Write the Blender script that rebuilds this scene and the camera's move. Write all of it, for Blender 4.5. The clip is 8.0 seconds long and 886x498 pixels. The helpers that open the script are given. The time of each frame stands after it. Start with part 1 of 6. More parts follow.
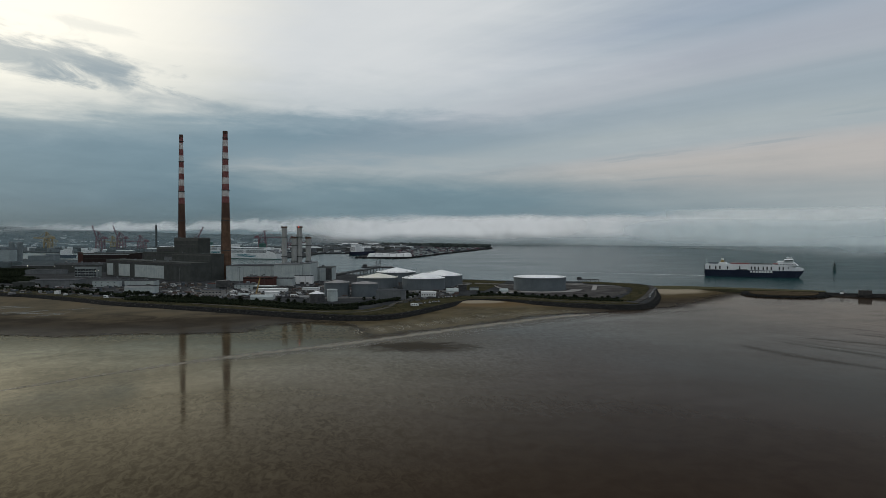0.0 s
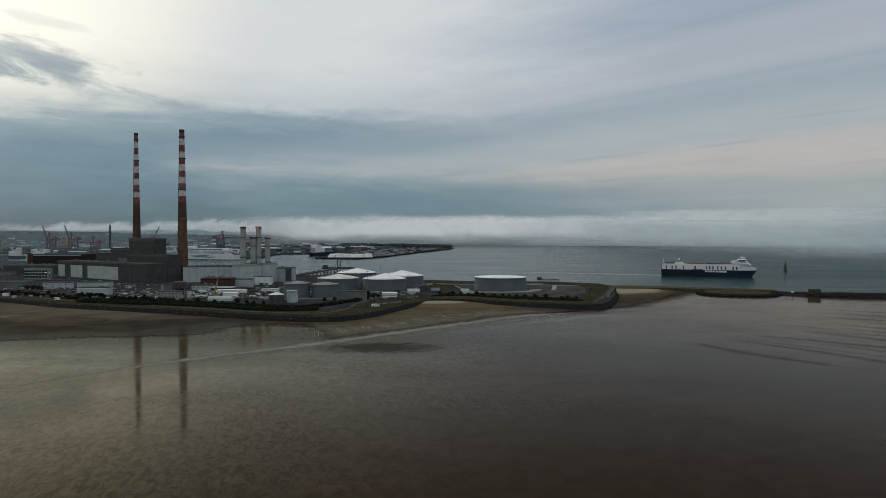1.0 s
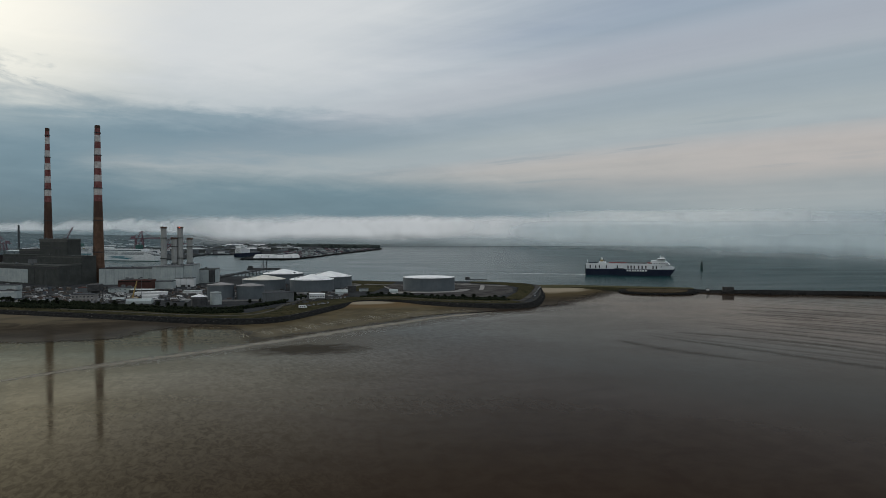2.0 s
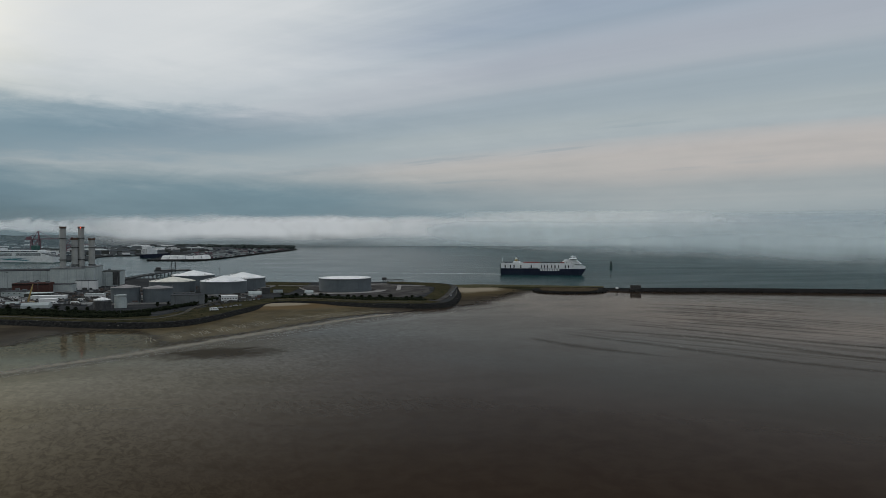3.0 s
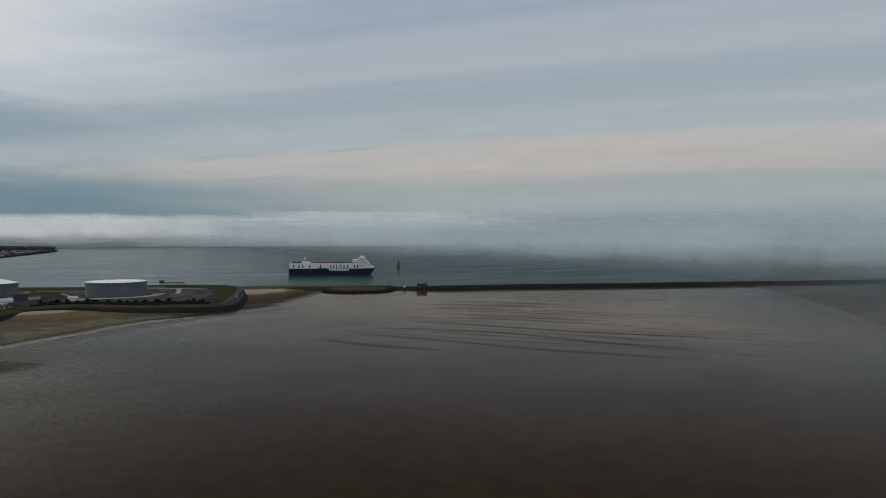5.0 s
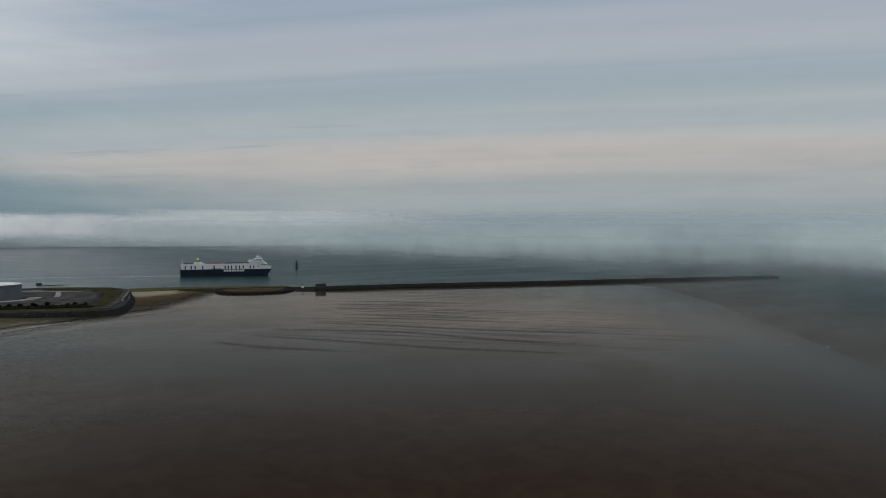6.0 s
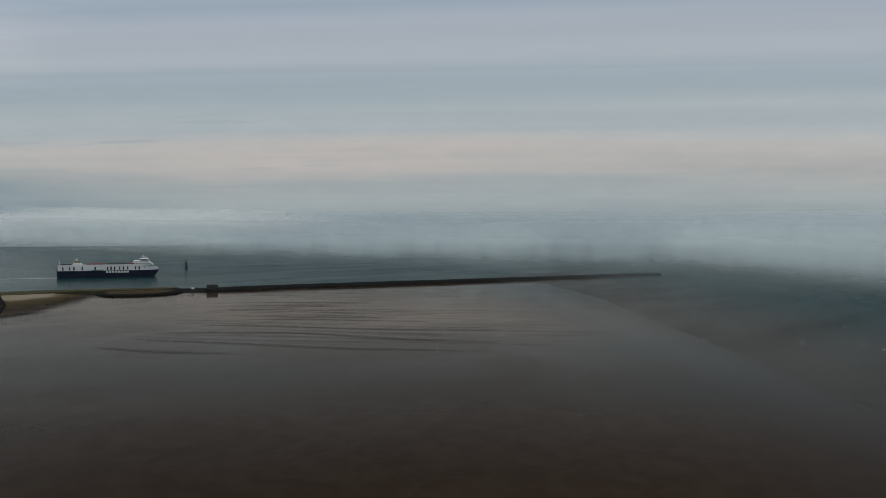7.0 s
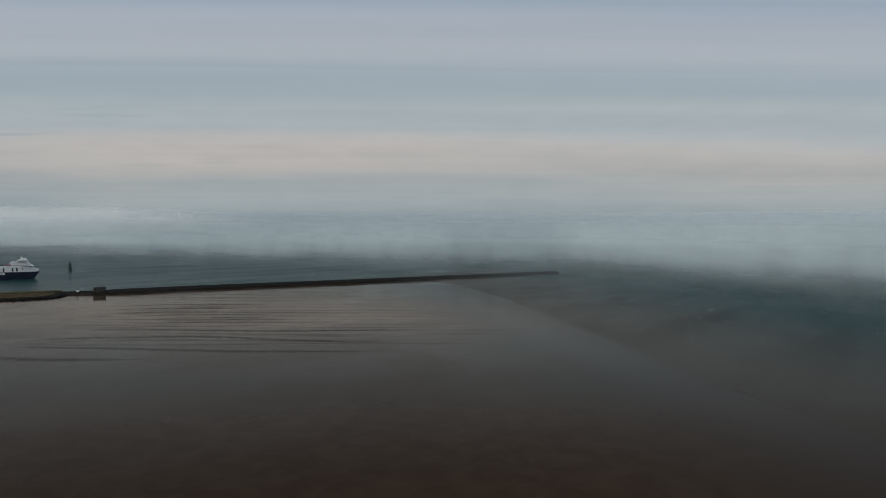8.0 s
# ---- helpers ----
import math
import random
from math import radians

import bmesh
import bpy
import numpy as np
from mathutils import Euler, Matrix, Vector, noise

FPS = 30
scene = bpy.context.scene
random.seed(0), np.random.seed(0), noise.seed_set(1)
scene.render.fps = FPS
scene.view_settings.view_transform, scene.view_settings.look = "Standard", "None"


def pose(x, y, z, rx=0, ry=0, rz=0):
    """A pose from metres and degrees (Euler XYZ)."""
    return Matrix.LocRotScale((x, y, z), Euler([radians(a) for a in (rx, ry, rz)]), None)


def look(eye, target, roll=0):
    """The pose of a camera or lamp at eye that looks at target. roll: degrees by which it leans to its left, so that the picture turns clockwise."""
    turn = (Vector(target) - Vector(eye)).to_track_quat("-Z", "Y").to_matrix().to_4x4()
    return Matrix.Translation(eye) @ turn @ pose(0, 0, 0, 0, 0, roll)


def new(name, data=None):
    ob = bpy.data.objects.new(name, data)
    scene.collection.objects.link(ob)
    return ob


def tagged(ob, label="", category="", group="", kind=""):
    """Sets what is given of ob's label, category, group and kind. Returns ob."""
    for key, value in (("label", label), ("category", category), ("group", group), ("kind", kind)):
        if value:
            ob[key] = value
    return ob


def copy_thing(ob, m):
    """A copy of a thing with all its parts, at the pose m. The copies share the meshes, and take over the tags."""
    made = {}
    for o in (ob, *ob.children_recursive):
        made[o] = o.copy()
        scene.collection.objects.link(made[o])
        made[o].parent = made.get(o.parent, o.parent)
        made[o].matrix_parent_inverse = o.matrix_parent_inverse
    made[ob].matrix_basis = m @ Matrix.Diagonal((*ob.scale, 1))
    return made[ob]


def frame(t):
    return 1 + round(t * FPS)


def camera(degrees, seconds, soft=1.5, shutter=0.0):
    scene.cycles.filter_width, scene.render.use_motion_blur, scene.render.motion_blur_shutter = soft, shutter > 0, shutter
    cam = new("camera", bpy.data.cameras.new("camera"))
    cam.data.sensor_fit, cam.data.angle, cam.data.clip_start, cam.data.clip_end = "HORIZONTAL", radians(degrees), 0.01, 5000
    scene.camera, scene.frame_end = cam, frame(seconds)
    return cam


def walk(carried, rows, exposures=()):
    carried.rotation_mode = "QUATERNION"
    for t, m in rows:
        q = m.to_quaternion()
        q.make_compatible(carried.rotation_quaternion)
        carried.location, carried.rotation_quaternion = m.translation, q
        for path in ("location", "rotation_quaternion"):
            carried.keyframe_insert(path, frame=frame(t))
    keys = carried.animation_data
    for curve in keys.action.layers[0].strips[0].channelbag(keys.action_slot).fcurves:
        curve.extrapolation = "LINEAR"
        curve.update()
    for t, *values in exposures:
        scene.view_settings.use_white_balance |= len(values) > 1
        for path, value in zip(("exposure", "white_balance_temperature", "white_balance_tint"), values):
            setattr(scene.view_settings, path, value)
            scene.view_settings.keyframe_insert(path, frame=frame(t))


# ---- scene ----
# A drone hovers over the tidal flat south of a harbour and turns to its right. Metres; x right and y ahead at the start.
H = 67.0
cam = camera(63.44, 8.0, soft=0.7)
PATH = [
    (0.0, pose(0, 0, H, 88.8, 0, 0)), (0.5, pose(0, 0, H, 88.81, 0, -1.31)), (1.0, pose(0, 0, H, 88.835, 0, -3.11)),
    (1.5, pose(0, 0, H, 88.85, 0, -5.9)), (3.0, pose(0, 0, H, 88.88, 0, -15.47)), (3.5, pose(0, 0, H, 88.89, 0, -19.72)),
    (4.0, pose(0, 0, H, 88.885, 0, -24.07)), (4.5, pose(0, 0, H, 88.88, 0, -28.21)), (6.0, pose(0, 0, H, 88.84, 0, -40.22)),
    (6.5, pose(0, 0, H, 88.81, 0, -44.33)), (7.0, pose(0, 0, H, 88.78, 0, -48.4)), (7.5, pose(0, 0, H, 88.755, 0, -52.43)),
    (8.0, pose(0, 0, H, 88.745, 0, -56.17))]
walk(cam, PATH, [(0.0, 0.0), (8.0, 0.0)])


from mathutils import geometry


# ---- small tools for node trees ----
def srgb(r, g, b):
    """A linear colour from 8-bit display values."""
    return tuple((v / 255 / 12.92) if v < 10.3 else ((v / 255 + 0.055) / 1.055) ** 2.4 for v in (r, g, b)) + (1.0,)


class Tree:
    """Short ways to add nodes to one node tree."""

    def __init__(self, tree):
        self.t = tree
        tree.nodes.clear()

    def node(self, kind, **values):
        n = self.t.nodes.new(kind)
        for key, v in values.items():
            self.put(n.inputs[key.replace("_", " ")], v)
        return n

    def put(self, socket, v):
        if isinstance(v, bpy.types.NodeSocket):
            self.t.links.new(v, socket)
        elif v is not None:
            socket.default_value = v

    def m(self, op, a, b=None, c=None):
        n = self.t.nodes.new("ShaderNodeMath")
        n.operation = op
        for s, v in zip(n.inputs, (a, b, c)):
            self.put(s, v)
        return n.outputs[0]

    def vec(self, x, y, z=0.0):
        return self.node("ShaderNodeCombineXYZ", X=x, Y=y, Z=z).outputs[0]

    def smooth(self, v, lo, hi, out0=0.0, out1=1.0):
        n = self.t.nodes.new("ShaderNodeMapRange")
        n.interpolation_type = "SMOOTHSTEP"
        for s, x in zip(n.inputs, (v, lo, hi, out0, out1)):
            self.put(s, x)
        return n.outputs[0]

    def noise(self, vector, scale, detail=4.0, rough=0.55, distort=0.0):
        n = self.node("ShaderNodeTexNoise", Vector=vector, Scale=scale, Detail=detail, Roughness=rough, Distortion=distort)
        return n.outputs[0]

    def mix(self, f, a, b, blend="MIX"):
        n = self.t.nodes.new("ShaderNodeMix")
        n.data_type, n.blend_type = "RGBA", blend
        for s, v in zip((n.inputs[0], n.inputs[6], n.inputs[7]), (f, a, b)):
            self.put(s, v)
        return n.outputs[2]

    def grazing(self):
        """How flat the view lies on a surface: thin water shines far more at a glance than seen from above."""
        n = self.node("ShaderNodeLayerWeight", Blend=0.5)
        return self.smooth(n.outputs["Facing"], 0.61, 0.93, 0.06, 1.0)

    def ramp(self, f, stops):
        n = self.t.nodes.new("ShaderNodeValToRGB")
        el = n.color_ramp.elements
        while len(el) < len(stops):
            el.new(0.5)
        for e, (p, c) in zip(el, stops):
            e.position, e.color = p, c
        self.put(n.inputs[0], f)
        return n.outputs[0]


# ---- sky: a high deck of streaked cloud, brightest where the low sun stands behind it ----
SUN_AZ, SUN_EL = -42.0, 20.0
world = bpy.data.worlds.new("sky")
scene.world = world
world.use_nodes = True
w = Tree(world.node_tree)
way = w.node("ShaderNodeTexCoord").outputs["Generated"]
xyz = w.node("ShaderNodeSeparateXYZ", Vector=way)
dx, dy, dz = xyz.outputs
el = w.m("MULTIPLY", w.m("ARCSINE", dz), 57.2958)
az = w.m("MULTIPLY", w.m("ARCTAN2", dx, dy), 57.2958)
rise = w.m("ADD", w.m("MAXIMUM", dz, 0.0), 0.05)
along = w.m("DIVIDE", w.m("ADD", w.m("MULTIPLY", dx, -0.62), w.m("MULTIPLY", dy, 0.785)), rise)
across = w.m("DIVIDE", w.m("ADD", w.m("MULTIPLY", dx, 0.785), w.m("MULTIPLY", dy, 0.62)), rise)
streak = w.noise(w.vec(w.m("MULTIPLY", along, 0.08), w.m("MULTIPLY", across, 0.75), 3.0), 1.0, 5.0, 0.5, 0.4)
veil = w.noise(w.vec(w.m("MULTIPLY", along, 0.03), w.m("MULTIPLY", across, 0.16), 8.0), 1.0, 3.0, 0.5, 0.3)
billow = w.noise(w.vec(w.m("MULTIPLY", az, 0.05), w.m("MULTIPLY", el, 0.33), 1.0), 1.0, 7.0, 0.58, 0.5)
tuft = w.noise(w.vec(w.m("MULTIPLY", az, 0.22), w.m("MULTIPLY", el, 0.9), 4.0), 1.0, 7.0, 0.6, 0.3)
uneven = w.m("ADD", w.m("MULTIPLY", w.m("SUBTRACT", billow, 0.5), 3.0), w.m("MULTIPLY", w.m("SUBTRACT", tuft, 0.5), 2.0))
high = w.m("DIVIDE", w.m("ADD", w.m("ADD", el, w.smooth(az, -18.0, -32.0, 0.0, 0.6)), uneven), 60.0)
FAR_LEFT = [(0.0, (104, 125, 135)), (1.2, (90, 117, 130)), (3.2, (96, 124, 139)), (4.8, (108, 135, 149)), (6.6, (116, 142, 156)), (8.4, (134, 156, 168)),
            (9.8, (196, 202, 202)), (14.0, (222, 223, 219)), (28.0, (221, 223, 222)), (60.0, (216, 221, 228))]
LEFT = [(0.0, (116, 136, 145)), (1.5, (106, 131, 143)), (3.4, (113, 138, 150)), (4.6, (138, 155, 163)), (5.6, (160, 171, 176)), (6.4, (134, 154, 165)),
        (7.6, (118, 143, 157)), (8.9, (140, 160, 171)), (9.8, (192, 200, 204)), (13.0, (214, 218, 220)), (28.0, (220, 223, 225)), (60.0, (216, 221, 228))]
# the streaks lie side by side on one level: each keeps the height at which it passes nearest
STREAKS = [(0.0, (140, 154, 161)), (2.2, (156, 166, 170)), (3.6, (164, 170, 172)), (4.6, (172, 174, 174)), (5.4, (172, 173, 172)), (6.6, (181, 180, 178)),
           (7.4, (179, 181, 182)), (8.4, (166, 176, 181)), (9.8, (170, 180, 184)), (11.0, (159, 172, 180)), (12.4, (160, 173, 182)), (14.0, (172, 180, 188)),
           (15.6, (172, 179, 189)), (17.6, (156, 170, 184)), (20.0, (153, 167, 183)), (24.0, (170, 182, 193)), (34.0, (203, 209, 215)), (60.0, (205, 212, 220))]
left = w.ramp(high, [(e / 60.0, srgb(*c)) for e, c in LEFT])
far_left = w.ramp(high, [(e / 60.0, srgb(*c)) for e, c in FAR_LEFT])
crest = w.m("MAXIMUM", w.m("ADD", w.m("MULTIPLY", dx, 0.809), w.m("MULTIPLY", dy, 0.588)), 0.12)
pass_el = w.m("MULTIPLY", w.m("ARCTAN2", w.m("MAXIMUM", dz, 0.0), crest), 57.2958)
fibre = w.noise(w.vec(w.m("MULTIPLY", along, 0.10), w.m("MULTIPLY", pass_el, 0.55), 5.0), 1.0, 5.0, 0.55, 0.15)
bend = w.noise(w.vec(w.m("MULTIPLY", along, 0.11), w.m("MULTIPLY", pass_el, 0.16), 2.0), 1.0, 3.0, 0.5, 0.2)
band = w.m("ADD", pass_el, w.m("ADD", w.m("MULTIPLY", w.m("SUBTRACT", fibre, 0.5), 1.5), w.m("MULTIPLY", w.m("SUBTRACT", bend, 0.5), 4.2)))
right = w.ramp(w.m("DIVIDE", band, 60.0), [(e / 60.0, srgb(*c)) for e, c in STREAKS])
# the low light tints the streaks over the bay, less so towards the land and far out
warm = w.m("MULTIPLY", w.m("MULTIPLY", w.smooth(w.m("ABSOLUTE", w.m("SUBTRACT", band, 6.2)), 2.6, 0.6), w.smooth(az, 12.0, 40.0, 0.10, 1.0)), w.smooth(az, 74.0, 48.0, 0.15, 1.0))
right = w.mix(w.m("MULTIPLY", warm, w.smooth(bend, 0.3, 0.6, 0.35, 0.8)), right, srgb(187, 182, 179))
turn = w.m("ADD", az, w.m("MULTIPLY", w.m("SUBTRACT", veil, 0.5), 14.0))
turn = w.m("ADD", turn, w.m("MULTIPLY", w.m("SUBTRACT", billow, 0.5), 18.0))
left = w.mix(w.smooth(w.m("ADD", az, w.m("MULTIPLY", w.m("SUBTRACT", billow, 0.5), 16.0)), -10.0, -20.0), left, far_left)
edge = w.m("ADD", w.smooth(el, 3.0, 6.0, 16.0, 1.0), w.smooth(el, 8.5, 12.0, 0.0, 7.0))
deck = w.mix(w.smooth(w.m("SUBTRACT", turn, edge), -15.0, 17.0), left, right)
lift = w.m("ADD", w.m("MULTIPLY", w.m("SUBTRACT", fibre, 0.5), 0.24), w.m("MULTIPLY", w.m("SUBTRACT", streak, 0.5), 0.10))
lift = w.m("ADD", w.m("MULTIPLY", lift, w.smooth(az, -10.0, 20.0, 0.12, 1.0)), w.m("MULTIPLY", w.m("SUBTRACT", tuft, 0.5), w.smooth(el, 8.0, 11.0, 0.16, 0.05)))
# thin places show the blue above, thick ones stay white
deck = w.mix(1.0, deck, w.vec(w.m("MULTIPLY_ADD", lift, 1.2, 1.0), w.m("MULTIPLY_ADD", lift, 1.0, 1.0), w.m("MULTIPLY_ADD", lift, 0.85, 1.0)), "MULTIPLY")
sa, ca, se, ce = math.sin(radians(SUN_AZ)), math.cos(radians(SUN_AZ)), math.sin(radians(SUN_EL)), math.cos(radians(SUN_EL))
near = w.m("ADD", w.m("ADD", w.m("MULTIPLY", dx, sa * ce), w.m("MULTIPLY", dy, ca * ce)), w.m("MULTIPLY", dz, se))
glow = w.m("MULTIPLY", w.smooth(near, 0.86, 1.0), w.smooth(w.m("ADD", el, w.m("MULTIPLY", billow, 6.0)), 9.0, 15.0))
deck = w.mix(1.0, deck, w.mix(glow, (0, 0, 0, 1), (0.42, 0.37, 0.26, 1)), "ADD")
# dark scraps of lower cloud in front of the glow: bearing, height, half width, half depth
ragged = w.noise(w.vec(w.m("MULTIPLY", az, 0.22), w.m("MULTIPLY", w.m("ADD", el, w.m("MULTIPLY", az, 0.14)), 0.75), 6.0), 1.0, 7.0, 0.6, 0.4)
for s_az, s_el, s_w, s_h, s_tone in ((-29.5, 12.3, 6.8, 1.35, 0.72), (-25.0, 11.0, 3.6, 0.8, 0.6), (-21.5, 10.0, 5.0, 0.6, 0.4), (-27.0, 14.6, 3.5, 0.35, 0.2)):
    across_s = w.m("DIVIDE", w.m("SUBTRACT", az, s_az), s_w)
    down_s = w.m("DIVIDE", w.m("ADD", w.m("SUBTRACT", el, s_el), w.m("MULTIPLY", w.m("SUBTRACT", az, s_az), 0.13)), s_h)
    reach = w.m("ADD", w.m("SQRT", w.m("ADD", w.m("MULTIPLY", across_s, across_s), w.m("MULTIPLY", down_s, down_s))), w.m("MULTIPLY", w.m("SUBTRACT", ragged, 0.5), 4.4))
    deck = w.mix(w.m("MULTIPLY", w.smooth(reach, 1.4, 0.1), s_tone), deck, srgb(139, 157, 168))
# thin dark threads below the pink bands
thread = w.noise(w.vec(w.m("MULTIPLY", az, 0.085), w.m("MULTIPLY", pass_el, 1.0), 11.0), 1.0, 4.0, 0.5, 0.3)
where_t = w.m("MULTIPLY", w.m("MULTIPLY", w.smooth(el, 3.0, 4.0), w.smooth(el, 9.5, 8.0)), w.m("MULTIPLY", w.smooth(az, -4.0, 8.0), w.smooth(az, 48.0, 28.0)))
deck = w.mix(w.m("MULTIPLY", w.m("MULTIPLY", w.smooth(thread, 0.60, 0.70), where_t), 0.26), deck, srgb(126, 148, 160))
sky = w.t.nodes.new("ShaderNodeTexSky")
sky.sky_type, sky.sun_disc = "NISHITA", False
sky.sun_elevation, sky.sun_rotation = radians(SUN_EL), radians(SUN_AZ)
clear = w.mix(1.0, sky.outputs[0], (0.08, 0.08, 0.08, 1), "MULTIPLY")
back = w.node("ShaderNodeBackground", Color=w.mix(0.975, clear, deck), Strength=0.97)
w.t.links.new(back.outputs[0], w.node("ShaderNodeOutputWorld").inputs[0])

sun_data = bpy.data.lights.new("sun", "SUN")
sun_data.energy, sun_data.angle, sun_data.color = 0.7, radians(14), (1.0, 0.95, 0.88)
sun = new("sun", sun_data)
sun.matrix_world = look((ca * 0 + sa * ce * 900, ca * ce * 900, se * 900 + 200), (0, 0, 200))


# ---- materials ----
def surf(name, c1, c2, size, rough=0.8, bump=0.3, metal=0.0, streaks=0.0, vary=0.0, each=0.0):
    """A weathered surface: patches of c1 and c2 of about that many metres, fine grain, run-off streaks down upright faces."""
    mt = bpy.data.materials.new(name)
    mt.use_nodes = True
    n = Tree(mt.node_tree)
    co = n.node("ShaderNodeTexCoord").outputs["Object"]
    big = n.noise(co, 1.0 / size, 5.0, 0.6)
    fine = n.noise(co, 7.0 / size, 4.0, 0.65)
    f = n.m("ADD", n.m("MULTIPLY", big, 0.7), n.m("MULTIPLY", fine, 0.3))
    colour = n.mix(n.smooth(f, 0.36, 0.64), (*c1, 1), (*c2, 1))
    if streaks:
        p = n.node("ShaderNodeSeparateXYZ", Vector=co)
        run = n.noise(n.vec(p.outputs[0], p.outputs[1], n.m("MULTIPLY", p.outputs[2], 0.06)), 0.9, 4.0, 0.6)
        colour = n.mix(n.m("MULTIPLY", n.smooth(run, 0.5, 0.72), streaks), colour, (c1[0] * 0.42, c1[1] * 0.38, c1[2] * 0.33, 1))
    if vary:
        r = n.node("ShaderNodeObjectInfo").outputs["Random"]
        k = n.m("ADD", 1.0 - vary / 2, n.m("MULTIPLY", r, vary))
        colour = n.mix(1.0, colour, n.vec(k, k, k), "MULTIPLY")
    if each:
        r = n.node("ShaderNodeNewGeometry").outputs["Random Per Island"]
        k = n.m("ADD", 1.0 - each / 2, n.m("MULTIPLY", n.m("POWER", r, 1.6), each * 1.6))
        colour = n.mix(1.0, colour, n.vec(k, k, n.m("MULTIPLY", k, 0.97)), "MULTIPLY")
    b = n.node("ShaderNodeBsdfPrincipled", Base_Color=colour, Metallic=metal, Specular_IOR_Level=0.5 if rough < 0.5 else 0.08,
               Roughness=n.m("ADD", rough - 0.08, n.m("MULTIPLY", fine, 0.16)))
    if bump:
        b.inputs["Normal"].default_value = (0, 0, 0)
        n.put(b.inputs["Normal"], n.node("ShaderNodeBump", Strength=bump, Distance=size * 0.05, Height=fine).outputs[0])
    if rough >= 0.8 and bump:
        matte = n.node("ShaderNodeBsdfDiffuse", Color=colour, Roughness=0.8)
        n.put(matte.inputs["Normal"], b.inputs["Normal"].links[0].from_socket)
        both = n.node("ShaderNodeMixShader", Fac=0.15)
        n.t.links.new(matte.outputs[0], both.inputs[1])
        n.t.links.new(b.outputs[0], both.inputs[2])
        b = both
    n.t.links.new(b.outputs[0], n.node("ShaderNodeOutputMaterial").inputs[0])
    return mt


def lamp_mat(name, colour, strength):
    mt = bpy.data.materials.new(name)
    mt.use_nodes = True
    n = Tree(mt.node_tree)
    e = n.node("ShaderNodeEmission", Color=(*colour, 1), Strength=strength)
    n.t.links.new(e.outputs[0], n.node("ShaderNodeOutputMaterial").inputs[0])
    return mt


def sea_mat():
    mt = bpy.data.materials.new("sea water")
    mt.use_nodes = True
    n = Tree(mt.node_tree)
    pos = n.node("ShaderNodeTexCoord").outputs["Object"]
    p = n.node("ShaderNodeSeparateXYZ", Vector=pos)
    # silt from the flat clouds the shallows off its edge
    off = n.m("ADD", n.m("MULTIPLY", p.outputs[0], 0.706), n.m("MULTIPLY", p.outputs[1], -0.708))
    silt = n.smooth(n.m("ADD", off, n.m("MULTIPLY", n.m("SUBTRACT", n.noise(pos, 0.008, 4.0), 0.5), 110.0)), 205.0, 430.0)
    north = n.smooth(p.outputs[1], 560.0, 760.0)
    colour = n.mix(n.m("MAXIMUM", silt, north), (0.030, 0.025, 0.019, 1), (0.010, 0.033, 0.035, 1))
    swell = n.noise(n.vec(n.m("MULTIPLY", p.outputs[0], 0.05), n.m("MULTIPLY", p.outputs[1], 0.12), 0.0), 1.0, 3.0, 0.5)
    chop = n.noise(n.vec(n.m("MULTIPLY", n.m("ADD", p.outputs[0], p.outputs[1]), 0.12), n.m("MULTIPLY", n.m("SUBTRACT", p.outputs[0], p.outputs[1]), 0.40), 1.0), 1.0, 3.0, 0.6)
    height = n.m("ADD", n.m("MULTIPLY", swell, 0.5), n.m("MULTIPLY", chop, 0.3))
    patch = n.noise(n.vec(n.m("MULTIPLY", p.outputs[0], 0.004), n.m("MULTIPLY", p.outputs[1], 0.016), 2.0), 1.0, 4.0, 0.6)
    relief = n.node("ShaderNodeBump", Strength=0.20, Distance=0.8, Height=height).outputs[0]
    gloss = n.node("ShaderNodeBsdfPrincipled", Base_Color=colour, Roughness=n.smooth(patch, 0.3, 0.7, 0.17, 0.24), IOR=1.33, Normal=relief)
    # steep faces of the chop, which look into the water
    body = n.node("ShaderNodeBsdfDiffuse", Color=colour, Normal=relief)
    calm = n.m("ADD", n.m("ADD", n.smooth(patch, 0.35, 0.65, 0.22, 0.17), n.smooth(off, 420.0, 190.0, 0.0, 0.17)), n.m("MULTIPLY", n.smooth(n.m("DIVIDE", p.outputs[0], n.m("MAXIMUM", p.outputs[1], 1.0)), 0.50, 0.12), n.m("MULTIPLY", north, 0.38)))
    both = n.node("ShaderNodeMixShader", Fac=n.m("MULTIPLY", calm, n.grazing()))
    n.t.links.new(body.outputs[0], both.inputs[1])
    n.t.links.new(gloss.outputs[0], both.inputs[2])
    n.t.links.new(both.outputs[0], n.node("ShaderNodeOutputMaterial").inputs[0])
    return mt


